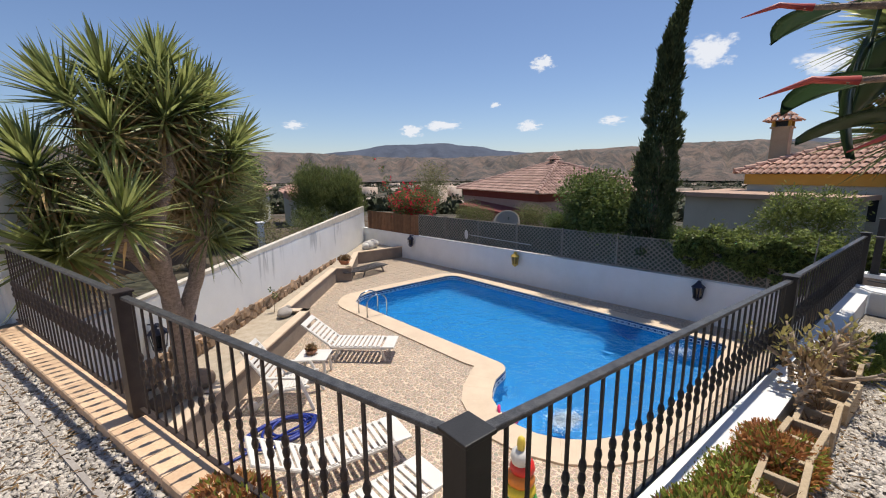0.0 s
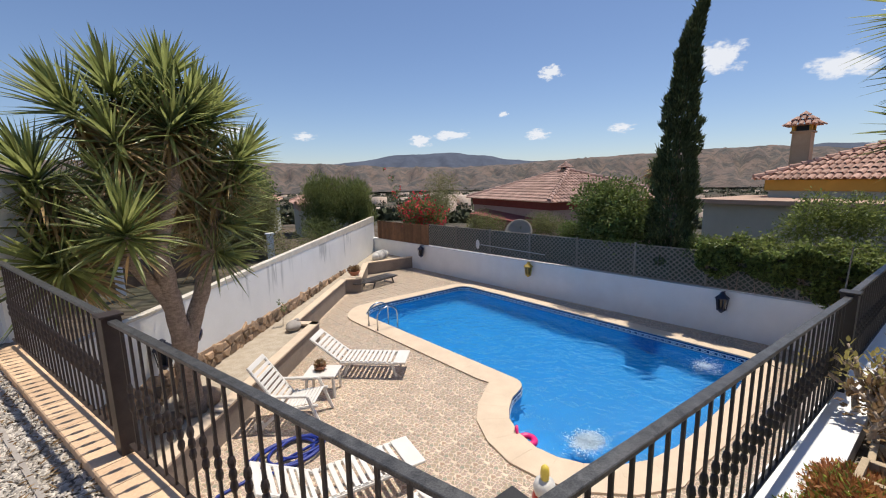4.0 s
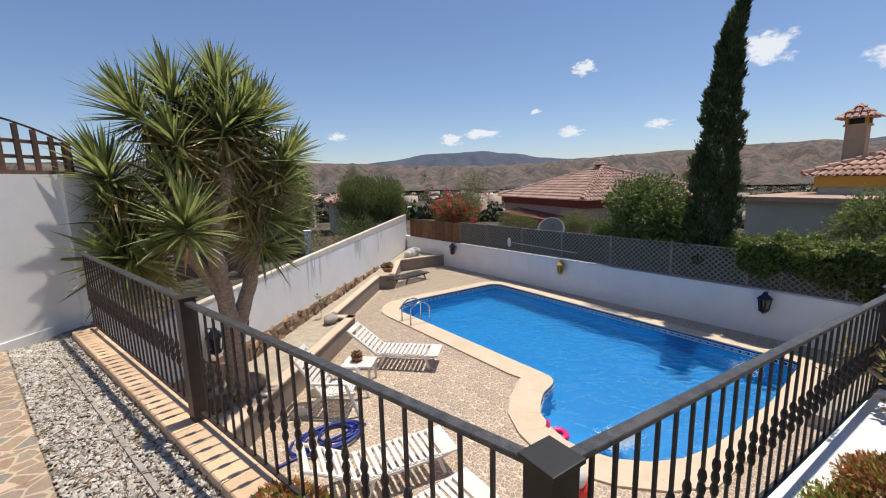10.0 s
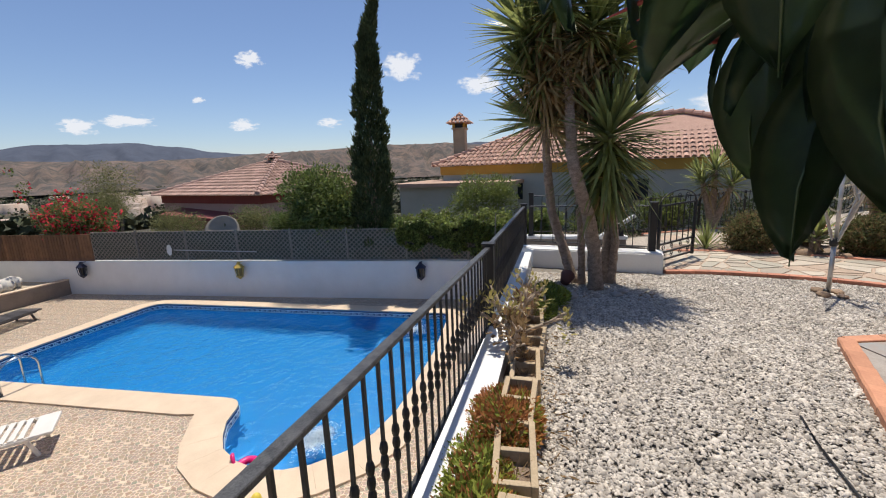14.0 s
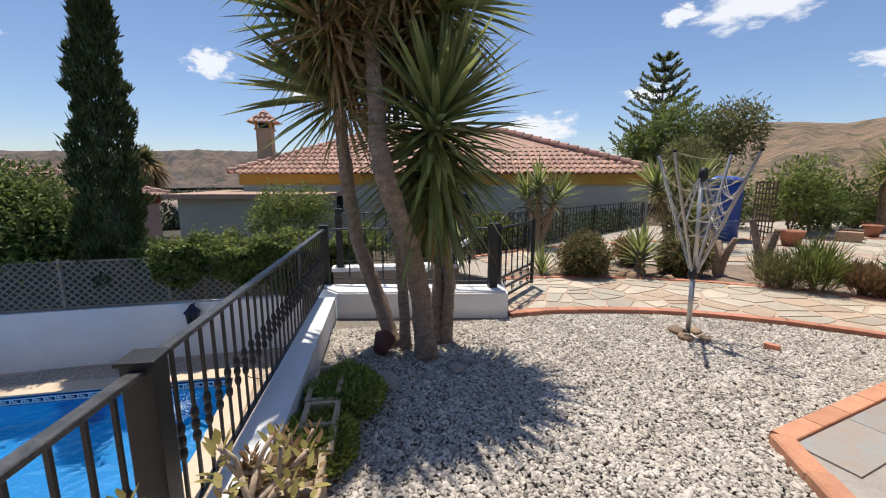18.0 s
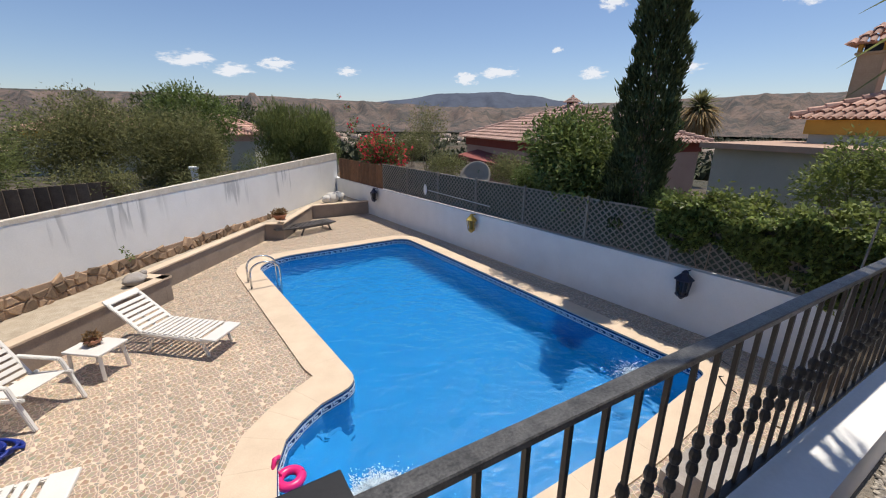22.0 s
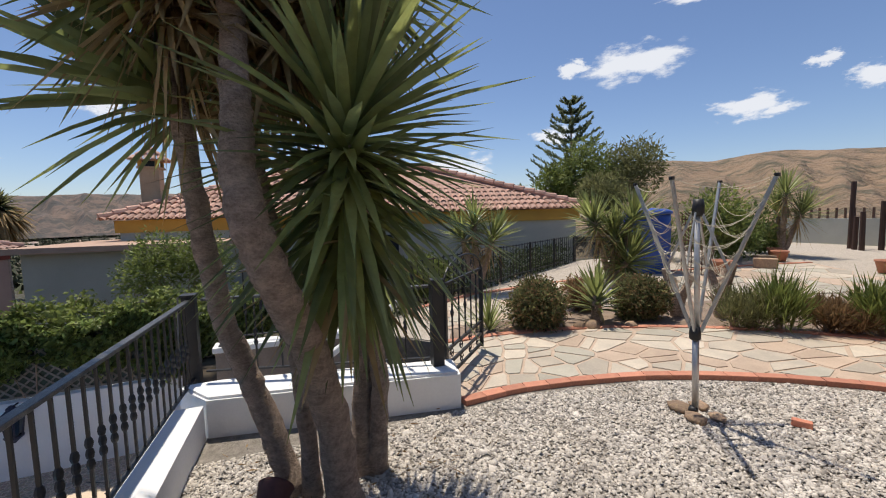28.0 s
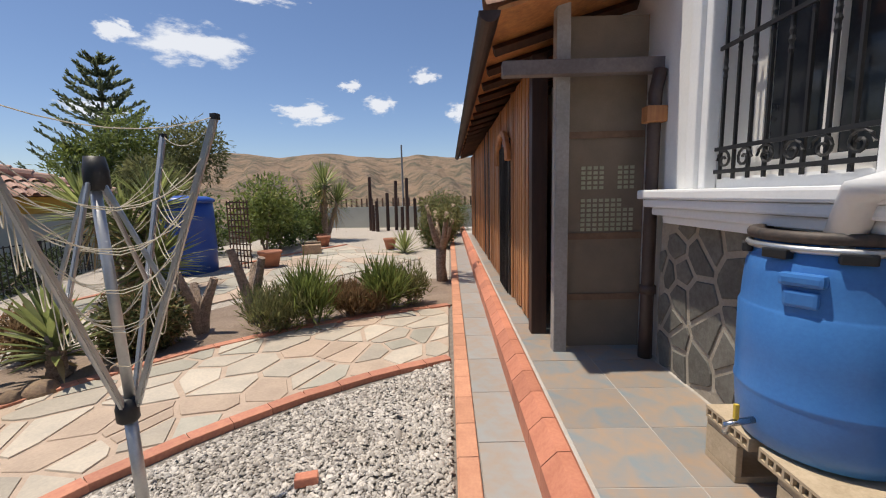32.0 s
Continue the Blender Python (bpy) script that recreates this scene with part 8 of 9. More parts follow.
# ---- rubber plant overhead ----
def ficus():
    base = Vector((1.75, -1.35, gz(1.7)))
    t = thing("rubber_plant", "rubber plant with large dark glossy leaves and red sheaths", "plant", pose(*base))
    bm = bmesh.new()
    n, k = 9, 5
    rows = []
    for i in range(n):
        f = i / (n - 1)
        w = 0.078 * (math.sin(math.pi * min(1, f * 0.94 + 0.05)) ** 0.75) + 0.001
        x = 0.30 * f
        z = -0.10 * f * f
        rows.append([bm.verts.new((x, w * (j / 2 - 1), z + 0.018 * abs(j / 2 - 1) - (0.0 if j != 2 else 0.003))) for j in range(k)])
    for a, b in zip(rows, rows[1:]):
        for j in range(k - 1):
            bm.faces.new((a[j], b[j], b[j + 1], a[j + 1]))
    bmesh.ops.solidify(bm, geom=bm.faces[:], thickness=0.0015)
    tube(bm, [(0.01, 0, -0.004), (0.2, 0, -0.043), (0.31, 0, -0.098)], [0.0042, 0.003, 0.001], 5)
    tube(bm, [(0.02, 0, 0.0), (-0.07, 0, 0.02)], 0.005, 6)
    me = mesh_of(bm, "leaf", FICUS, True)
    g = random.Random(12)
    shoots = [((1.25, -0.02, 1.80), (-0.3, 0.7, 0.0), 7), ((1.3, -0.14, 1.72), (-0.4, 0.6, -0.1), 7), ((1.62, -0.24, 1.72), (-0.1, 0.8, -0.1), 8), ((1.8, -0.22, 1.76), (0.0, 0.8, 0.0), 8), ((2.02, -0.3, 1.80), (0.1, 0.7, -0.1), 8), ((2.28, -0.44, 1.80), (0.2, 0.8, -0.1), 8), ((2.45, -0.38, 1.84), (0.3, 0.7, 0.1), 8), ((1.55, 0.12, 2.02), (-0.3, 0.7, 0.1), 8), ((1.78, -0.05, 2.05), (0.0, 0.7, 0.2), 7), ((2.15, -0.5, 1.98), (0.0, 0.5, 0.5), 8), ((1.5, -0.45, 1.78), (-0.3, 0.4, 0.3), 7)]
    for tip, d, cnt in shoots:
        tip, d = Vector(tip), Vector(d).normalized()
        bm = bmesh.new()
        low = Vector((base.x + (tip.x - base.x) * 0.3, base.y, 0.9))
        tube(bm, [Vector((0, 0, 0)), low - base, tip - base - d * 0.15, tip - base + d * 0.1], [0.03, 0.022, 0.012, 0.006], 7)
        part("stem", bm, BARK, t)
        bm = bmesh.new()
        tube(bm, [tip - base + d * 0.08, tip - base + d * 0.15 + Vector((0, 0, 0.008)), tip - base + d * 0.23 + Vector((0, 0, -0.02))], [0.009, 0.007, 0.001], 7)
        part("leaf_sheath", bm, FICUS_STEM, t, "pointed red leaf sheath", True)
        for i in range(cnt):
            a = i * 2.4 + g.uniform(-0.3, 0.3)
            p = tip - d * (0.02 + 0.045 * i) - base
            u = d.orthogonal().normalized()
            v = d.cross(u)
            out = (u * math.cos(a) + v * math.sin(a)) * 1.0 + d * (0.4 - 0.05 * i) + Vector((0, 0, -0.55))
            out.normalize()
            q = out.to_track_quat("X", "Z").to_matrix().to_4x4()
            sharing("leaf", me, t, Matrix.Translation(p + out * 0.07) @ q @ Matrix.Diagonal((g.uniform(0.6, 0.92),) * 3 + (1,)))
    way = Vector((-0.05, 0.12, -0.27)).normalized()
    sharing("leaf", me, t, Matrix.Translation(Vector((1.60, -0.30, 1.60)) - base) @ way.to_track_quat("X", "Z").to_matrix().to_4x4())


ficus()


# ---- clothes airer ----
def airer():
    t = thing("rotary_clothes_line", "half-folded aluminium rotary clothes line with slack cords", "clothes line", pose(6.67, -3.23, -0.26))
    for z0, z1, r in ((0.0, 0.62, 0.024), (0.62, 1.56, 0.020)):
        bm = bmesh.new()
        tube(bm, [(0, 0, z0), (0.0, 0.02 * z1, z1)], r, 14)
        part("pole", bm, ALU, t, smooth=True)
    for nm, z, r, h in (("hub", 1.55, 0.042, 0.13), ("collar", 0.60, 0.042, 0.10), ("ground_socket", 0.0, 0.035, 0.06)):
        bm = bmesh.new()
        lathe(bm, [(r * 0.8, 0), (r, 0.01), (r, h * 0.6), (r * 0.8, h)], 14, (0, 0.02, z))
        part(nm, bm, BLACKPL, t, smooth=True)
    tips = []
    for k, a in enumerate((0.35, 1.92, 3.49, 5.06)):
        d = Vector((math.cos(a), math.sin(a), 0))
        b, e = d * 0.03 + Vector((0, 0.01, 0.66)), d * 0.47 + Vector((0, 0.03, 1.82))
        arm = part("arm", (lambda q: (bar(q, b, e, 0.022, 0.026), q)[1])(bmesh.new()), ALU, t)
        bm = bmesh.new()
        box(bm, tuple(e), (0.028, 0.028, 0.024), None, 0.005)
        part("end_cap", bm, BLACKPL, arm)
        bm = bmesh.new()
        m = b.lerp(e, 0.42)
        bar(bm, m, Vector((0, 0.03, 1.58)) + d * 0.03, 0.014, 0.018)
        part("strut", bm, ALU, arm)
        tips.append((b, e))
    for lvl in range(11):
        f = 0.36 + lvl * 0.052
        bm = bmesh.new()
        for k in range(4):
            p, q = tips[k][0].lerp(tips[k][1], f), tips[(k + 1) % 4][0].lerp(tips[(k + 1) % 4][1], f)
            sag = 0.10 + 0.035 * ((lvl * 7 + k * 3) % 5)
            tube(bm, [p.lerp(q, j / 8) - Vector((0, 0, sag * 4 * (j / 8) * (1 - j / 8))) for j in range(9)], 0.002, 4, False)
        part("cord", bm, ROPE, t)
    bm = bmesh.new()
    for k in (0, 1, 2):
        p, q = tips[k][1], tips[k + 1][1]
        tube(bm, [p.lerp(q, j / 8) - Vector((0, 0, 0.3 * (j / 8) * (1 - j / 8))) for j in range(9)], 0.002, 4, False)
    part("top_cord", bm, ROPE, t)


airer()
for k, (x, y, s) in enumerate(((6.6, -3.15, 0.09), (6.78, -3.2, 0.10), (6.55, -3.32, 0.07), (6.74, -3.36, 0.08))):
    bm = bmesh.new()
    blob(bm, (0, 0, 0), (s, s * 0.8, s * 0.5), 40 + k)
    solid("rock", bm, FIELDSTONE, "brown stone wedged at the foot of the clothes line", "rock", smooth=True, m=pose(x, y, -0.25), group="stones by the clothes line")
bm = bmesh.new()
box(bm, (0, 0, 0), (0.12, 0.07, 0.05), None, 0.008)
solid("brick_piece", bm, TERRACOTTA, "broken red brick lying on the gravel", "brick", m=pose(6.24, -3.76, -0.24, 5, 0, 30))


# ---- blue drum on blocks ----
def drum():
    bx, by = 3.98, -3.88
    rot = HOUSE_ROT
    for k, (dx, dy) in enumerate(((-0.19, 0.0), (0.22, 0.0))):
        m = pose(bx, by, FLOOR + 0.006, 0, 0, rot) @ pose(dx, dy - 0.02, 0, 90, 0, 90)
        t = thing("hollow_block", "pale hollow cement block under the drum", "cement block", pose(bx, by, FLOOR + 0.006, 0, 0, rot + 90) @ pose(0.0, dx, 0), group="blocks under the drum")
        bm = bmesh.new()
        ln, h, w, wl = 0.5, 0.19, 0.2, 0.028
        for c, s in (((0, 0, wl / 2), (ln, w, wl)), ((0, 0, h - wl / 2), (ln, w, wl)), ((-ln / 2 + wl / 2, 0, h / 2), (wl, w, h - 2 * wl - 0.002)), ((ln / 2 - wl / 2, 0, h / 2), (wl, w, h - 2 * wl - 0.002)), ((0, 0, h / 2), (wl, w, h - 2 * wl - 0.002))):
            box(bm, c, s, None, 0.004)
        part("shell", bm, BLOCK, t)
    for k in range(2):
        t = thing("hollow_brick", "flat hollow clay brick under the drum", "brick", pose(bx, by, FLOOR + 0.198, 0, 0, rot) @ pose(-0.17 + 0.32 * k, 0, 0, 0, 0, 90), group="bricks under the drum")
        bm = bmesh.new()
        ln, w, h = 0.52, 0.27, 0.055
        box(bm, (0, 0, 0.006), (ln, w, 0.012))
        part("lower_face", bm, BLOCK, t)
        bm = bmesh.new()
        box(bm, (0, 0, h - 0.006), (ln, w, 0.012))
        part("upper_face", bm, BLOCK, t)
        for j in range(8):
            bm = bmesh.new()
            box(bm, (0, -w / 2 + 0.006 + j * (w - 0.012) / 7, h / 2), (ln, 0.011, h - 0.026))
            part("web", bm, BLOCK, t)
    t = thing("water_drum", "blue plastic water drum with a black clamp lid and a tap", "drum", pose(bx, by, FLOOR + 0.256, 0, 0, rot))
    bm = bmesh.new()
    H, R = 0.80, 0.285
    lathe(bm, [(R * 0.80, 0), (R * 0.9, 0.015), (R * 0.965, 0.08), (R, 0.2), (R, 0.205), (R * 1.012, 0.215), (R * 1.012, 0.225), (R, 0.235), (R * 1.01, 0.36), (R * 1.018, 0.53), (R * 1.0, 0.54), (R * 0.99, 0.55), (R * 0.975, 0.64), (R * 0.95, 0.70), (R * 0.90, 0.735), (R * 0.88, 0.75), (R * 0.88, H)], 48)
    part("body", bm, DRUM, t, smooth=True)
    bm = bmesh.new()
    lathe(bm, [(R * 0.86, H - 0.02), (R * 0.955, H - 0.012), (R * 0.965, H + 0.01), (R * 0.94, H + 0.024), (R * 0.86, H + 0.024), (R * 0.84, H + 0.008), (0.02, H + 0.004)], 48)
    part("lid", bm, mat("dusty_black_lid", (0.11, 0.08, 0.06), (0.035, 0.03, 0.028), 0.6, scale=5, fine=40, bump=0.1), t, "dusty black lid", True)
    bm = bmesh.new()
    tube(bm, [(R * 0.93 * math.cos(k * math.tau / 40), R * 0.93 * math.sin(k * math.tau / 40), H - 0.035) for k in range(41)], 0.014, 8, False)
    part("clamp_ring", bm, ALU, t, "galvanised clamp ring", True)
    for k in range(8):
        a = k * math.tau / 8 + 0.2
        bm = bmesh.new()
        box(bm, (R * 0.95, 0, H - 0.055), (0.035, 0.09, 0.035), pose(0, 0, 0, 0, 0, math.degrees(a)), 0.006)
        part("clamp_lug", bm, BLACKPL, t)
    for a in (-60, 120):
        bm = bmesh.new()
        box(bm, (R * 0.985, 0, 0.665), (0.045, 0.13, 0.045), pose(0, 0, 0, 0, 0, a), 0.014)
        part("hand_grip", bm, DRUM, t)
        bm = bmesh.new()
        box(bm, (R * 0.99, 0.2 * 0, 0.60), (0.03, 0.10, 0.06), pose(0, 0, 0, 0, 0, a), 0.012)
        part("grip_recess", bm, DRUM, t)
    bm = bmesh.new()
    tube(bm, [(R * 0.93, 0, 0.10), (R * 1.25, 0, 0.09), (R * 1.34, 0, 0.085), (R * 1.36, 0, 0.05)], [0.013, 0.013, 0.013, 0.011], 8)
    tap = part("tap", bm, STEEL, t, "chromed tap", True)
    tap.rotation_euler = (0, 0, math.radians(94))
    bm = bmesh.new()
    box(bm, (R * 1.22, 0, 0.135), (0.018, 0.014, 0.06), None, 0.004)
    h = part("tap_lever", bm, mat("yellow_lever", (0.7, 0.5, 0.06), (0.55, 0.4, 0.05), 0.5, scale=8, fine=50), tap)
    return t


drum()

# ---- blue tank, pots, far garden ----
tank = thing("water_tank", "tall blue plastic water tank in the garden", "water tank", pose(12.55, -8.75, -0.3))
bm = bmesh.new()
lathe(bm, [(0.50, 0), (0.54, 0.03), (0.55, 0.5), (0.565, 0.55), (0.55, 0.6), (0.55, 1.1), (0.565, 1.15), (0.55, 1.2), (0.54, 1.52)], 36)
part("body", bm, TANK, tank, smooth=True)
bm = bmesh.new()
lathe(bm, [(0.55, 1.5), (0.585, 1.51), (0.585, 1.57), (0.45, 1.63), (0.1, 1.66)], 36)
part("lid", bm, TANK, tank, smooth=True)
for x, y, r, h, lab in ((11.2, -9.6, 0.26, 0.36, "terracotta pot with a leafy plant"), (9.75, -12.85, 0.2, 0.3, "empty terracotta pot on the path"), (12.2, -13.3, 0.22, 0.3, "terracotta pot by the shrubs"), (12.9, -14.2, 0.2, 0.28, "terracotta pot beside the slender yucca")):
    t = thing("flower_pot", lab, "plant pot", pose(x, y, -0.25), group="terracotta pots")
    bm = bmesh.new()
    lathe(bm, [(r * 0.62, 0), (r * 0.9, h * 0.82), (r, h * 0.84), (r, h), (r * 0.86, h), (r * 0.8, h * 0.8), (0.02, h * 0.78)], 20)
    part("pot", bm, POT, t, smooth=True)
    bm = bmesh.new()
    lathe(bm, [(0.02, h * 0.785), (r * 0.79, h * 0.79)], 20, close=False)
    part("soil", bm, DIRT, t)
t = thing("flower_pot", "large terracotta pot on the tiled terrace", "plant pot", pose(-2.72, 4.5, -0.05), group="terracotta pots")
bm = bmesh.new()
lathe(bm, [(0.16, 0), (0.225, 0.40), (0.25, 0.405), (0.262, 0.44), (0.25, 0.475), (0.225, 0.475), (0.2, 0.36), (0.02, 0.36)], 28)
part("pot", bm, POT, t, smooth=True)
bm = bmesh.new()
lathe(bm, [(0.02, 0.362), (0.2, 0.366)], 20, close=False)
part("soil", bm, DIRT, t)
for x, y in ((11.5, -11.6), (11.9, -12.2)):
    bm = bmesh.new()
    box(bm, (0, 0, 0.13), (0.5, 0.28, 0.26), None, 0.02)
    solid("stone_trough", bm, FIELDSTONE, "low brown stone trough by the path", "trough", m=pose(x, y, -0.26, 0, 0, 35), group="stone troughs")
g = random.Random(8)
palisade = thing("log_palisade", "uneven palisade of dark upright logs at the end of the garden", "fence")
for k in range(15):
    bm = bmesh.new()
    x, y = 13.3 - 0.28 * k, -18.6 - 0.06 * k + g.uniform(-0.4, 0.4)
    h = g.uniform(1.1, 2.5) if k < 8 else g.uniform(0.7, 1.6)
    tube(bm, [(x, y, -0.4), (x + g.uniform(-0.03, 0.03), y, -0.35 + h)], [0.085, 0.075], 8)
    part("log", bm, WOOD_DARK, palisade)
bm = bmesh.new()
wall_along(bm, (16.5, -20.2), (8.2, -20.9), 0.2, -0.6, 0.75, 1)
solid("wall_garden_end", bm, CREAM_WALL, "pale rendered wall at the end of the garden", "wall", kind="structure")
fence_far = thing("post_fence", "row of brown posts on the end wall", "fence")
for k in range(30):
    bm = bmesh.new()
    x = 16.2 - k * 0.27
    box(bm, (x, -20.35 - (16.2 - x) * 0.084, 0.95), (0.06, 0.06, 0.42))
    part("post", bm, TRELLIS, fence_far)
bm = bmesh.new()
tube(bm, [(14.2, -25, -0.5), (14.2, -25, 4.2)], [0.07, 0.05], 8)
solid("street_pole", bm, CONCRETE, "thin grey lamp pole beyond the garden", "pole")


def pylon(x, y, z, h):
    """A small lattice power pole with three cross-arms."""
    t = thing("power_pylon", "distant grey lattice power pylon behind the roof", "pylon", pose(x, y, z, 0, 0, 70))
    for sx in (-1, 1):
        for sy in (-1, 1):
            bm = bmesh.new()
            tube(bm, [(sx * 0.7, sy * 0.7, 0), (sx * 0.28, sy * 0.28, h)], 0.09, 4)
            part("leg", bm, STEEL, t)
    for k in range(9):
        z0, z1 = h * k / 9, h * (k + 1) / 9
        w0, w1 = 0.7 - 0.42 * k / 9, 0.7 - 0.42 * (k + 1) / 9
        for sy in (-1, 1):
            bm = bmesh.new()
            sgn = 1 if k % 2 else -1
            tube(bm, [(-sgn * w0, sy * w0, z0), (sgn * w1, sy * w1, z1)], 0.05, 4)
            part("brace", bm, STEEL, t)
    for z1, w in ((h - 0.2, 1.6), (h - 1.3, 2.1), (h - 2.4, 1.6)):
        bm = bmesh.new()
        tube(bm, [(-w, 0, z1), (w, 0, z1)], 0.08, 4)
        arm = part("cross_arm", bm, STEEL, t)
        for sx in (-1, 1):
            bm = bmesh.new()
            lathe(bm, [(0.05, 0), (0.12, 0.15), (0.05, 0.4)], 6, (sx * w * 0.9, 0, z1 + 0.05))
            part("insulator", bm, BLACKPL, arm)


pylon(150, -44.0, terrain(150, -44.0), 12.6 - terrain(150, -44.0))
small_trellis = thing("trellis_panel", "small square brown trellis beside the blue tank", "trellis", pose(11.75, -9.35, -0.27, 0, 0, HOUSE_ROT + 60))
for k in range(7):
    bm = bmesh.new()
    box(bm, (-0.36 + k * 0.12, 0.008, 0.75), (0.025, 0.014, 1.5))
    part("upright", bm, TRELLIS, small_trellis)
for k in range(11):
    bm = bmesh.new()
    box(bm, (0, -0.008, 0.16 + k * 0.13), (0.78, 0.014, 0.025))
    part("cross_rail", bm, TRELLIS, small_trellis)


# boundary railing towards the neighbour
nb = thing("garden_fence", "low black iron fence between the gardens", "fence")
FA, FB = Vector((10.4, -0.9)), Vector((15.2, -8.6))
k = 62
for i in range(k):
    c = FA.lerp(FB, i / (k - 1))
    bm = bmesh.new()
    w = 0.045 if i % 10 == 0 else 0.014
    box(bm, (c.x, c.y, 0.17), (w, w, 0.82))
    part("picket", bm, IRON, nb)
for z in (-0.15, 0.55):
    bm = bmesh.new()
    bar(bm, (FA.x, FA.y, z), (FB.x, FB.y, z), 0.03, 0.02)
    part("fence_rail", bm, IRON, nb)
cs = [tuple((*FA.lerp(FB, i / 20), -0.05)) for i in range(21)]
foliage_thing("low_hedge", "dark green low hedge behind the iron fence", "hedge", (13.2, -4.9, -0.6), [(x + 0.45, y + 0.28, z) for x, y, z in cs], [0.36] * 21, 6000, 0.08, 0.04, CYPRESS, shell=0.7)


# ---- trellis on the terrace wall ----
def trellis():
    rot = math.degrees(math.atan2(BWD.y, BWD.x))
    t = thing("trellis_panel", "brown wooden trellis with an arched top on the white wall", "trellis", pose(*bw(0.62, -0.11), 1.80, 0, 0, rot + 180))
    ln = 2.74

    def top(x):
        return 0.38 + 0.30 * (1 - ((x - ln / 2) / (ln / 2)) ** 2)

    for x0 in (0.0, 2.84):
        for nm, x, w in (("end_post", 0.035, 0.08), ("end_post", ln - 0.035, 0.07)):
            bm = bmesh.new()
            box(bm, (x0 + x, 0, top(x) / 2), (w, 0.05, top(x) - 0.004))
            part(nm, bm, TRELLIS, t)
        bm = bmesh.new()
        box(bm, (x0 + ln / 2, -0.002, 0.025), (ln - 0.02, 0.045, 0.045))
        part("bottom_rail", bm, TRELLIS, t)
        x = 0.21
        while x < ln - 0.1:
            bm = bmesh.new()
            box(bm, (x0 + x, 0.012, top(x) / 2 - 0.005), (0.055, 0.02, top(x) - 0.03))
            part("upright", bm, TRELLIS, t)
            x += 0.178
        for z in (0.20, 0.37):
            bm = bmesh.new()
            box(bm, (x0 + ln / 2, -0.012, z), (ln - 0.08, 0.022, 0.04))
            part("cross_rail", bm, TRELLIS, t)
        bm = bmesh.new()
        pts = [(x0 + k * ln / 24, 0, top(k * ln / 24)) for k in range(25)]
        for p, q in zip(pts, pts[1:]):
            bar(bm, p, q, 0.03, 0.018)
        part("arched_rail", bm, TRELLIS, t)


trellis()


# ---- neighbouring houses ----
def tiled_face(a, b, top_a, top_b, pitch=0.24, course=0.42, r=0.10):
    """Barrel tiles on a roof face: eave from a to b, ridge from top_a to top_b."""
    a, b, ta, tb = (np.asarray(v, float) for v in (a, b, top_a, top_b))
    ex = b - a
    L = np.linalg.norm(ex)
    ex /= L
    up = ((ta + tb) / 2 - (a + b) / 2)
    up -= ex * (up @ ex)
    D = np.linalg.norm(up)
    up /= D
    nz = np.cross(ex, up)
    if nz[2] < 0:
        nz = -nz
    ia, ib = max((ta - a) @ ex, 1e-3), max((b - tb) @ ex, 1e-3)
    V, F = [], []
    angs = [math.pi * k / 4 for k in range(5)]
    x = pitch / 2
    while x < L:
        lim = min(1.0, x / ia, (L - x) / ib) * D
        y = -0.08
        while y < lim - 0.05:
            y2 = min(y + course + 0.04, lim + 0.05)
            i = len(V)
            for yy, rr, lift in ((y, r, 0.045), (y2, r * 0.86, 0.0)):
                for an in angs:
                    V.append(a + ex * (x + rr * math.cos(an)) + up * yy + nz * (rr * math.sin(an) * 0.8 + lift))
            for k in range(4):
                F.append((i + k, i + k + 1, i + 6 + k, i + 5 + k))
            y += course
        x += pitch
    return V, F


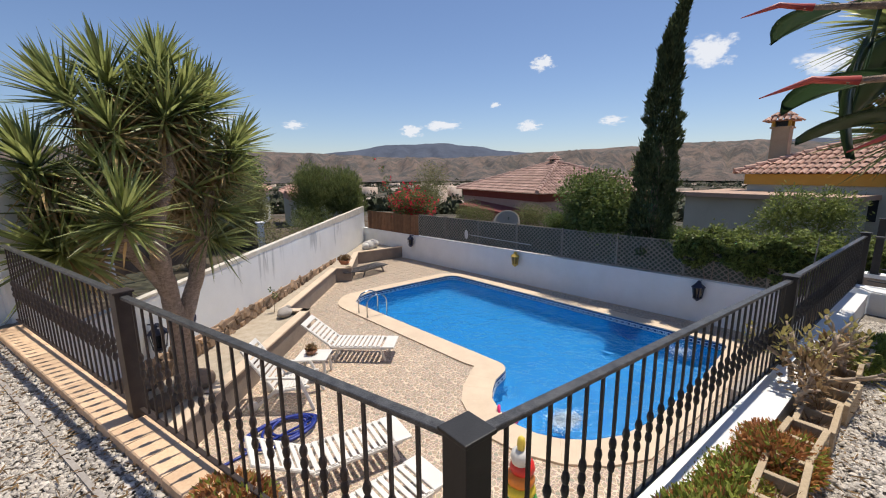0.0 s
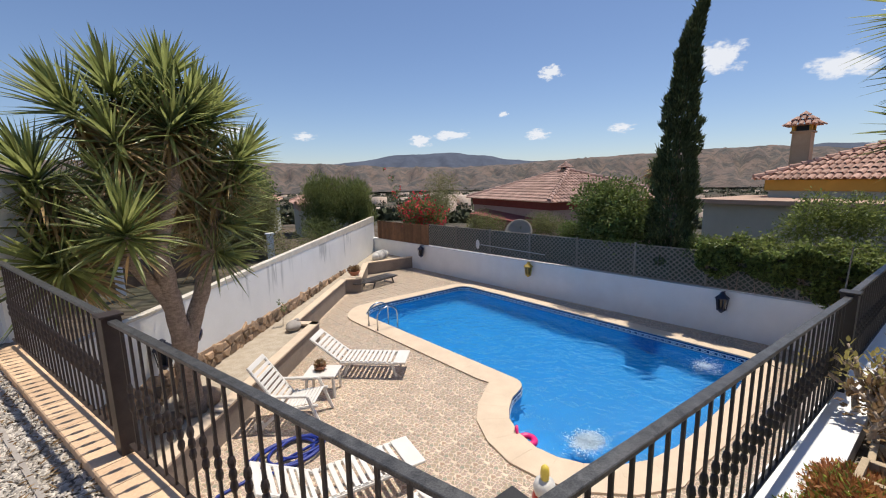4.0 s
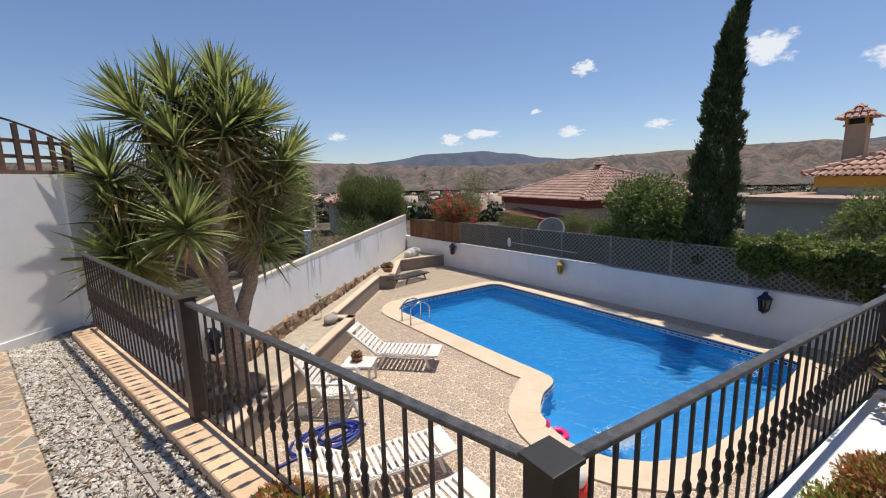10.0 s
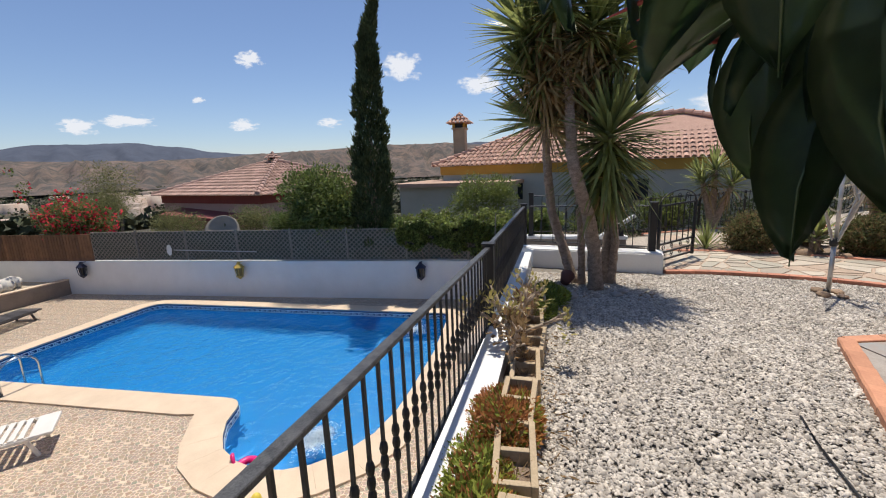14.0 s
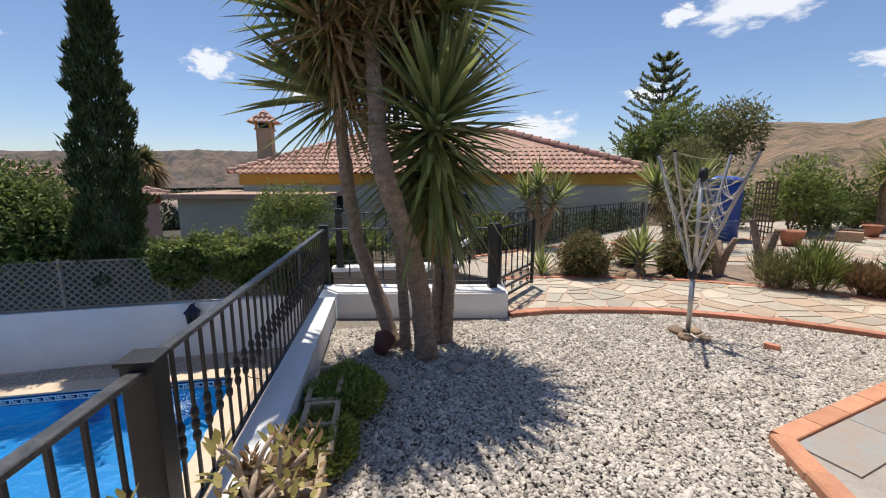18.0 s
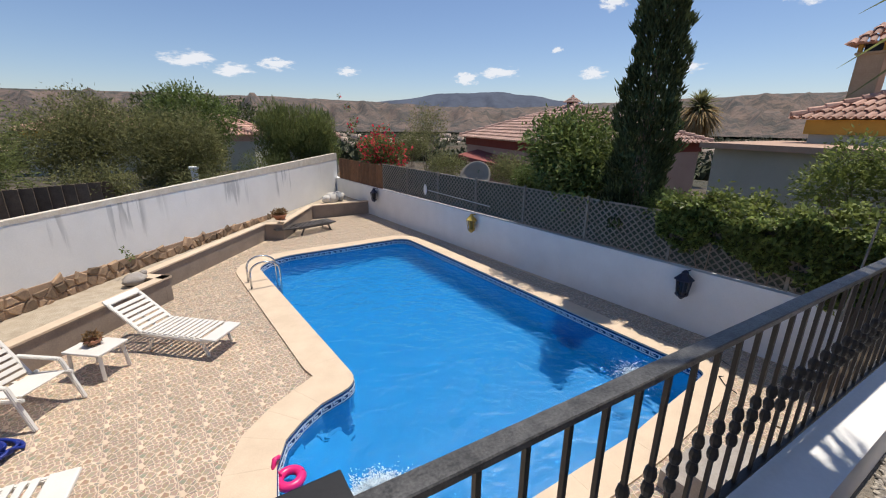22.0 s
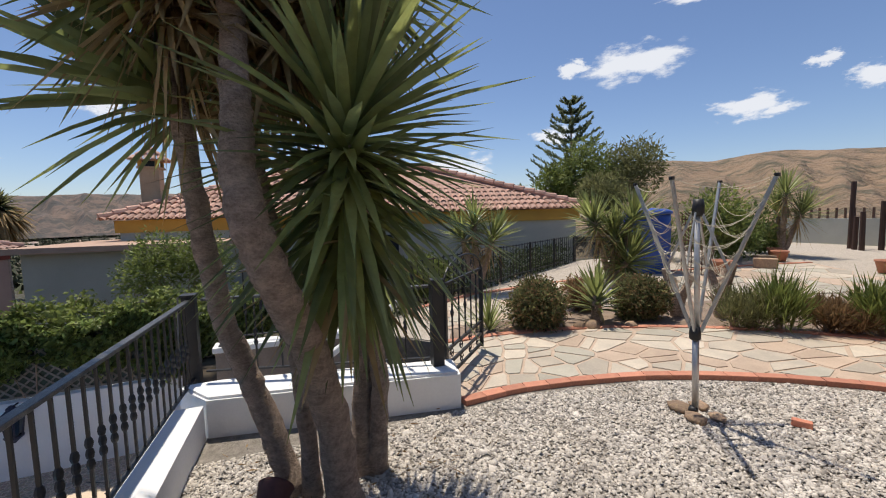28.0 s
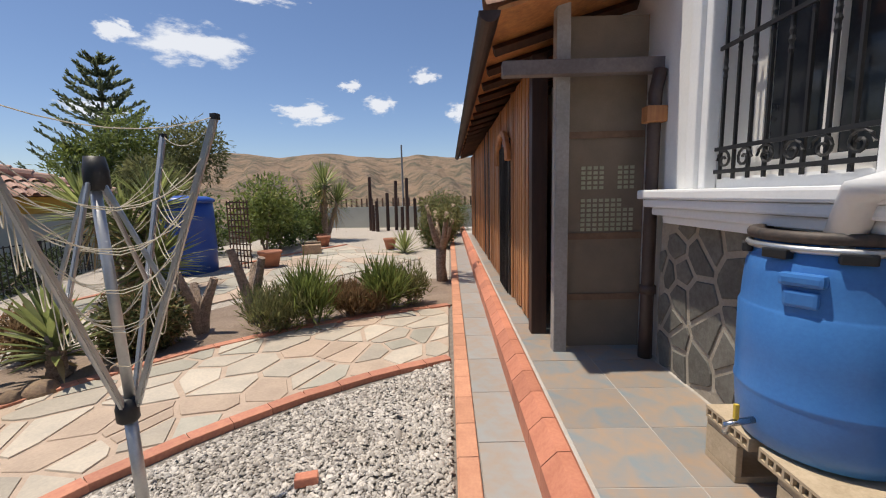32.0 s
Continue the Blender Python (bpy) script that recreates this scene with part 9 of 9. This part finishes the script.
def hip_house(name, label, corners, z_floor, z_eave, ridge, wall_mat, band_mat, tile_mat, over=0.45, chimney=None, openings=()):
    t = thing(name, label, "house")
    bm = bmesh.new()
    prism(bm, corners, z_floor, z_eave - 0.42)
    part("wall", bm, wall_mat, t)
    bm = bmesh.new()
    c = Vector((sum(p[0] for p in corners) / 4, sum(p[1] for p in corners) / 4))
    big = [tuple(c + (Vector(p) - c) * 1.015) for p in corners]
    prism(bm, big, z_eave - 0.416, z_eave - 0.02)
    part("eaves_band", bm, band_mat, t)
    eave = []
    for p in corners:
        d = (Vector(p) - c)
        eave.append((*(Vector(p) + d.normalized() * over), z_eave))
    (ra, rb) = ridge
    bm = bmesh.new()
    vs = [bm.verts.new(e) for e in eave] + [bm.verts.new(Vector(v) - Vector((0, 0, 0.03))) for v in (ra, rb)]
    for f in ((0, 1, 4), (1, 2, 5, 4), (2, 3, 5), (3, 0, 4, 5), (3, 2, 1, 0)):
        bm.faces.new([vs[i] for i in f])
    bmesh.ops.recalc_face_normals(bm, faces=bm.faces[:])
    roof = part("roof", bm, tile_mat, t)
    V, F = [], []
    for i, j, ta, tb in ((0, 1, ra, ra), (1, 2, ra, rb), (2, 3, rb, rb), (3, 0, rb, ra)):
        v, f = tiled_face(eave[i], eave[j], ta, tb)
        k = len(V)
        V += v
        F += [tuple(q + k for q in face) for face in f]
    tagged(arrays("roof_tiles", V, F, tile_mat, roof, smooth=False), kind="stuff")
    bm = bmesh.new()
    for p, q in ((eave[0], ra), (eave[1], ra), (eave[2], rb), (eave[3], rb), (ra, rb)):
        p, q = Vector(p), Vector(q)
        n = max(1, int((q - p).length / 0.4))
        for k in range(n):
            u, w = p.lerp(q, k / n), p.lerp(q, (k + 1.1) / n)
            tube(bm, [u + Vector((0, 0, 0.10)), w + Vector((0, 0, 0.06))], [0.12, 0.10], 8)
    part("ridge_tiles", bm, tile_mat, roof)
    for (p, q, z0, z1) in openings:
        w = part("window", (lambda b: (wall_along(b, p, q, 0.06, z0, z1, 1), b)[1])(bmesh.new()), GLASSDARK, t)
    if chimney:
        x, y, zb, zt, k1 = (*chimney, 1.0)[:5]
        ch = part("chimney", (lambda b: (box(b, (x, y, (zb + zt - 0.75 * k1) / 2), (0.6 * k1, 0.6 * k1, zt - 0.75 * k1 - zb), None, 0.02), box(b, (x, y, zt - 0.72 * k1), (0.72 * k1, 0.72 * k1, 0.07), None, 0.01), b)[2])(bmesh.new()), mat("buff_render", (0.52, 0.40, 0.26), (0.40, 0.29, 0.18), 0.9, scale=2, fine=30, bump=0.3), t)
        for dx in (-0.27 * k1, 0.27 * k1):
            for dy in (-0.27 * k1, 0.27 * k1):
                bm = bmesh.new()
                box(bm, (x + dx, y + dy, zt - 0.58 * k1), (0.1 * k1, 0.1 * k1, 0.22 * k1))
                part("vent_post", bm, band_mat, ch)
        bm = bmesh.new()
        box(bm, (x, y, zt - 0.58 * k1), (0.4 * k1, 0.4 * k1, 0.2 * k1))
        part("flue", bm, BLACKPL, ch)
        e = [(x + sx * 0.5 * k1, y + sy * 0.5 * k1, zt - 0.45 * k1) for sx, sy in ((-1, -1), (1, -1), (1, 1), (-1, 1))]
        V, F = [], []
        for i in range(4):
            v, f = tiled_face(e[i], e[(i + 1) % 4], (x, y, zt), (x, y, zt), 0.2 * k1, 0.3 * k1, 0.085 * k1)
            k = len(V)
            V += v
            F += [tuple(q + k for q in face) for face in f]
        arrays("chimney_cap", V, F, tile_mat, ch)
        bm = bmesh.new()
        prism(bm, [p[:2] for p in e], zt - 0.47 * k1, zt - 0.44 * k1)
        lathe(bm, [(0.09, 0), (0.08, 0.06), (0.02, 0.12)], 8, (x, y, zt - 0.02))
        part("cap_slab", bm, tile_mat, ch)
    return t


hip_house("neighbour_house", "single-storey neighbour's house with a clay tile roof and ochre eaves", [(16.9, -9.9), (26.0, -11.6), (29.0, 3.6), (20.2, 5.0)], -1.6, 1.45, ((21.6, -5.6, 3.35), (23.9, 0.2, 3.35)), CREAM_WALL, OCHRE, ROOFTILE, 0.5, (22.0, 4.5, 1.2, 4.0), (((18.2, -3.6), (18.35, -2.8), -0.1, 0.7), ((19.4, 1.2), (19.6, 2.2), -0.1, 0.7)))
hip_house("far_house", "neighbour's house with a pinkish tile roof beyond the lattice", [(17.6, 13.3), (25.5, 10.6), (28.0, 18.6), (19.4, 21.0)], -3.2, 0.45, ((22.3, 15.6, 2.1), (22.9, 16.4, 2.1)), PINK_WALL, REDBAND, ROOFTILE_A, 0.5, (22.6, 16.0, 1.8, 2.62, 0.6))
bm = bmesh.new()
prism(bm, [(16.9, 13.6), (18.0, 13.2), (19.2, 19.4), (17.9, 19.8)], -0.72, 0, lambda x, y: -0.62 + 0.28 * (x - 17.2) / 1.2)
solid("awning", bm, AWNING, "maroon awning on the far house", "awning")
# flat-roofed outbuilding
shed = thing("outbuilding", "pale flat-roofed outbuilding with an orange roof edge", "outbuilding")
bm = bmesh.new()
prism(bm, [(17.9, 6.4), (17.2, 1.9), (20.5, 1.2), (21.5, 5.8)], -2.6, 0.62)
part("wall", bm, CREAM_WALL, shed)
bm = bmesh.new()
prism(bm, [(17.6, 6.7), (16.9, 1.6), (20.8, 0.9), (21.8, 6.1)], 0.63, 0.78)
part("roof", bm, mat("faded_orange_felt", (0.52, 0.36, 0.27), (0.42, 0.28, 0.2), 0.9, scale=2, fine=30, bump=0.2), shed)
# houses over the boundary wall and down the valley
hip_house("village_house", "low house with an orange roof behind the trees", [(4.0, 33.0), (9.0, 31.0), (11.0, 36.0), (6.0, 38.0)], -3.5, 0.35, ((6.8, 34.0, 1.5), (7.8, 35.2, 1.5)), CREAM_WALL, PINK_WALL, ROOFTILE, 0.3)
hip_house("village_house", "low house with an orange roof behind the tamarisks", [(9.5, 27.0), (13.0, 26.0), (14.2, 30.0), (10.5, 31.0)], -3.5, 0.3, ((11.4, 28.2, 1.2), (12.0, 29.0, 1.2)), CREAM_WALL, PINK_WALL, ROOFTILE, 0.3)
hip_house("village_house", "low orange-roofed house across the road", [(-3.0, 34.0), (3.0, 33.0), (3.5, 38.0), (-2.5, 39.0)], -3.0, 0.6, ((0.0, 35.8, 1.7), (1.0, 36.2, 1.7)), CREAM_WALL, OCHRE, ROOFTILE, 0.3)
g = random.Random(31)
village = thing("village", "scattered pale houses on the valley floor", "village", kind="stuff")
V, F = [], []
for k in range(420):
    r, a = 120 + 1250 * g.random() ** 1.3, g.uniform(-0.35, 2.3)
    x, y = r * math.cos(a), r * math.sin(a)
    z = terrain(x, y)
    w, d2, h, rot = g.uniform(5, 13), g.uniform(5, 10), g.uniform(3, 6), g.random() * 3
    m = pose(x, y, z, 0, 0, math.degrees(rot))
    i = len(V)
    for sx in (-1, 1):
        for sy in (-1, 1):
            for zz in (-2, h):
                V.append(tuple(m @ Vector((sx * w / 2, sy * d2 / 2, zz))))
    F += [tuple(i + q for q in f) for f in ((0, 1, 3, 2), (4, 6, 7, 5), (0, 4, 5, 1), (2, 3, 7, 6), (1, 5, 7, 3))]
arrays("houses", V, F, mat("village_render", (0.62, 0.54, 0.46), (0.5, 0.36, 0.27), 0.9, scale=0.2, fine=2, island=0.25), village)
# scrub on the valley floor and slopes
pts, ways = [], []
for k in range(11000):
    r, a = 55 + 1400 * g.random() ** 1.8, g.uniform(-0.5, 2.3)
    x, y = r * math.cos(a), r * math.sin(a)
    if x > 8 and x < 30 and -14 < y < 24:
        continue
    s = g.uniform(0.8, 2.4) * (1 + r / 500)
    z = terrain(x, y)
    for q in range(9):
        pts.append((x + g.gauss(0, s * 0.5), y + g.gauss(0, s * 0.5), z + abs(g.gauss(0, s * 0.35))))
        ways.append((g.gauss(0, 1), g.gauss(0, 1), 0.8))
pts, ways = np.array(pts), np.array(ways)
size = 0.9 + np.linalg.norm(pts[:, :2], axis=1) / 420
tagged(arrays("scrub", *leaf_cloud(pts, ways, size, size * 0.8), mat("valley_scrub", (0.095, 0.105, 0.052), (0.05, 0.058, 0.03), 0.9, scale=0.3, fine=3, island=0.35)), "dark scrub and trees over the valley floor", "scrub", kind="stuff")

# satellite dish, dead palm, conifers, neighbour's fence
dish = thing("satellite_dish", "large beige satellite dish beyond the lattice", "satellite dish", pose(12.75, 11.05, -2.2))
bm = bmesh.new()
tube(bm, [(0, 0, 0), (0, 0, 2.0)], 0.03, 8)
part("mast", bm, STEEL, dish)
bm = bmesh.new()
lathe(bm, [(0.02, 0.0), (0.25, 0.03), (0.45, 0.09), (0.55, 0.14), (0.555, 0.13), (0.45, 0.075), (0.25, 0.015), (0.02, -0.012)], 32, close=False)
o = part("reflector", bm, mat("beige_dish_paint", (0.36, 0.32, 0.27), (0.28, 0.25, 0.21), 0.7, scale=3, fine=60, bump=0.05), dish, smooth=True)
o.matrix_local = Matrix.Translation((-0.1, 0, 1.72)) @ Vector((-0.78, -0.4, 0.45)).to_track_quat("Z", "Y").to_matrix().to_4x4()
palm = thing("dead_palm", "dead fan palm with a hanging brown skirt", "tree", pose(34.6, 15.5, -3.2))
bm = bmesh.new()
tube(bm, [(0, 0, 0), (0, 0, 5.5)], [0.3, 0.25], 8)
part("trunk", bm, BARK, palm)
v, f = blades((0, 0, 5.5), (0, 0, 1), 700, 1.5, 0.15, 88, 172, 0.6, 77)
arrays("dry_frond", v, f, YUCCA_DRY, palm)
v, f = blades((0, 0, 5.7), (0, 0, 1), 170, 1.2, 0.16, 10, 100, 0.4, 78)
arrays("green_frond", v, f, LEAF_OLIVE, palm)


def norfolk(b, h, label):
    t = thing("norfolk_pine", label, "tree", pose(*b))
    bm = bmesh.new()
    tube(bm, [(0, 0, 0), (0, 0, h)], [0.22, 0.03], 8)
    part("trunk", bm, BARK, t)
    P, W = [], []
    tiers = 12
    for i in range(tiers):
        z = h * (0.25 + 0.72 * i / (tiers - 1))
        reach = (h * 0.33) * (1 - i / tiers) ** 0.85 + 0.25
        for k in range(6):
            a = k * math.tau / 6 + i * 0.45
            for j in range(70):
                f = (j + 1) / 70
                side = rng.normal(0, 0.13 * (1.1 - f))
                P.append((reach * f * math.cos(a) - side * math.sin(a), reach * f * math.sin(a) + side * math.cos(a), z + reach * (0.34 * f * f + 0.16 * f) + rng.normal(0, 0.03)))
                W.append((math.cos(a) + rng.normal(0, 0.5), math.sin(a) + rng.normal(0, 0.5), 0.75 + rng.normal(0, 0.2)))
    arrays("crown", *leaf_cloud(np.array(P), np.array(W), 0.36, 0.14), leafy("norfolk_needles", (0.24, 0.27, 0.15), (0.13, 0.155, 0.09), 0.8, 0.35, 9, 0.1), t)


norfolk((33.9, -22.4, -1.5), 12.0, "tall tiered Norfolk pine beyond the garden")
for i, (c, rx, ry, rz) in enumerate((((30.5, -21.6, 4.6), 2.6, 2.6, 2.3), ((28.6, -24.0, 4.4), 2.4, 2.4, 2.2), ((33.0, -20.2, 3.2), 2.0, 2.0, 2.0), ((27.0, -20.0, 2.4), 2.0, 2.0, 1.6))):
    cs, rs = bush_lumps(c, rx, ry, rz, 24, 180 + i, 0.34)
    foliage_thing("eucalyptus", "airy grey-green tree beside the Norfolk pine", "tree", (c[0], c[1], -1.5), cs, rs, 3600, 0.34, 0.10, LEAF_OLIVE if i % 2 else LEAF_BRIGHT, group="trees beyond the garden")
nf = thing("road_fence", "dark plank fence with white posts along the road", "fence")
for k in range(22):
    p0 = Vector((-3.4, 14.2)) + Vector((0.78, 0.30)) * (k * 0.36)
    bm = bmesh.new()
    box(bm, (p0.x, p0.y, -0.98), (0.3, 0.05, 0.85), None)
    part("board", bm, mat("sun_bleached_fence_board", (0.23, 0.165, 0.115), (0.14, 0.10, 0.07), 0.9, scale=5, fine=30, bump=0.3, vary=0.25), nf)
for x, y in ((0.05, 15.35), (4.9, 17.3), (-2.6, 14.3)):
    bm = bmesh.new()
    box(bm, (x, y, -0.95), (0.22, 0.22, 1.2), None, 0.01)
    box(bm, (x, y, -0.33), (0.3, 0.3, 0.07), None, 0.01)
    part("post", bm, WHITE, nf, "white rendered fence post")


# ---- clouds ----
def cloud_material():
    m = bpy.data.materials.new("cumulus")
    m.use_nodes = True
    nt = m.node_tree
    nt.nodes.remove(nt.nodes["Principled BSDF"])
    out = nt.nodes["Material Output"]
    tc = nt.nodes.new("ShaderNodeTexCoord")
    ln = nt.nodes.new("ShaderNodeVectorMath")
    ln.operation = "LENGTH"
    nt.links.new(tc.outputs["Object"], ln.inputs[0])
    oi = nt.nodes.new("ShaderNodeObjectInfo")
    n1 = nt.nodes.new("ShaderNodeTexNoise")
    n1.noise_dimensions = "4D"
    n1.inputs["Scale"].default_value, n1.inputs["Detail"].default_value, n1.inputs["Roughness"].default_value = 1.7, 8, 0.62
    w = nt.nodes.new("ShaderNodeMath")
    w.operation = "MULTIPLY"
    w.inputs[1].default_value = 37.0
    nt.links.new(oi.outputs["Random"], w.inputs[0])
    nt.links.new(w.outputs[0], n1.inputs["W"])
    nt.links.new(tc.outputs["Object"], n1.inputs["Vector"])
    s = nt.nodes.new("ShaderNodeMath")
    s.operation = "SUBTRACT"
    nt.links.new(n1.outputs[0], s.inputs[0])
    l2 = nt.nodes.new("ShaderNodeMath")
    l2.operation = "MULTIPLY"
    l2.inputs[1].default_value = 0.42
    nt.links.new(ln.outputs["Value"], l2.inputs[0])
    nt.links.new(l2.outputs[0], s.inputs[1])
    r = nt.nodes.new("ShaderNodeMapRange")
    r.interpolation_type = "SMOOTHSTEP"
    r.inputs[1].default_value, r.inputs[2].default_value, r.inputs[4].default_value = 0.16, 0.36, 0.93
    nt.links.new(s.outputs[0], r.inputs[0])
    em, tr, mx = nt.nodes.new("ShaderNodeEmission"), nt.nodes.new("ShaderNodeBsdfTransparent"), nt.nodes.new("ShaderNodeMixShader")
    em.inputs[0].default_value = (0.93, 0.95, 1.0, 1)
    em.inputs[1].default_value = 0.92
    nt.links.new(r.outputs[0], mx.inputs[0])
    nt.links.new(tr.outputs[0], mx.inputs[1])
    nt.links.new(em.outputs[0], mx.inputs[2])
    nt.links.new(mx.outputs[0], out.inputs[0])
    return m


CLOUD = cloud_material()
for x, y, z, w, h in ((1588, 1217, 468, 56, 34), (1890, 655, 450, 95, 60), (1976, 311, 360, 110, 50), (1274, 1542, 212, 90, 26), (1555, 1258, 202, 70, 26), (1159, 1630, 188, 60, 30), (97, 1998, 228, 120, 36), (250, 1985, 200, 90, 30), (413, 1958, 228, 80, 28), (1443, -1391, 617, 230, 95), (1122, -1660, 374, 150, 60), (834, -1821, 424, 100, 50), (1605, -1201, 636, 90, 45), (648, -1895, 548, 80, 45), (464, -1948, 386, 110, 60), (1256, -1560, 877, 190, 60), (1994, -205, 250, 260, 90), (1867, -725, 215, 200, 80), (1655, -1129, 352, 110, 50), (1750, 960, 215, 60, 22), (1450, 1370, 300, 30, 14), (700, 1870, 210, 60, 20), (950, -1760, 500, 60, 30)):
    bm = bmesh.new()
    vs = [bm.verts.new(p) for p in ((-1, -1, 0), (1, -1, 0), (1, 1, 0), (-1, 1, 0))]
    bm.faces.new(vs)
    o = solid("cloud", bm, CLOUD, "small white fair-weather cumulus cloud", "cloud", kind="structure", group="clouds")
    o.matrix_world = look((x, y, z), (2 * x, 2 * y, 2 * z)) @ Matrix.Diagonal((w * 1.15, h * 1.15, 1, 1))
    o.visible_shadow = False
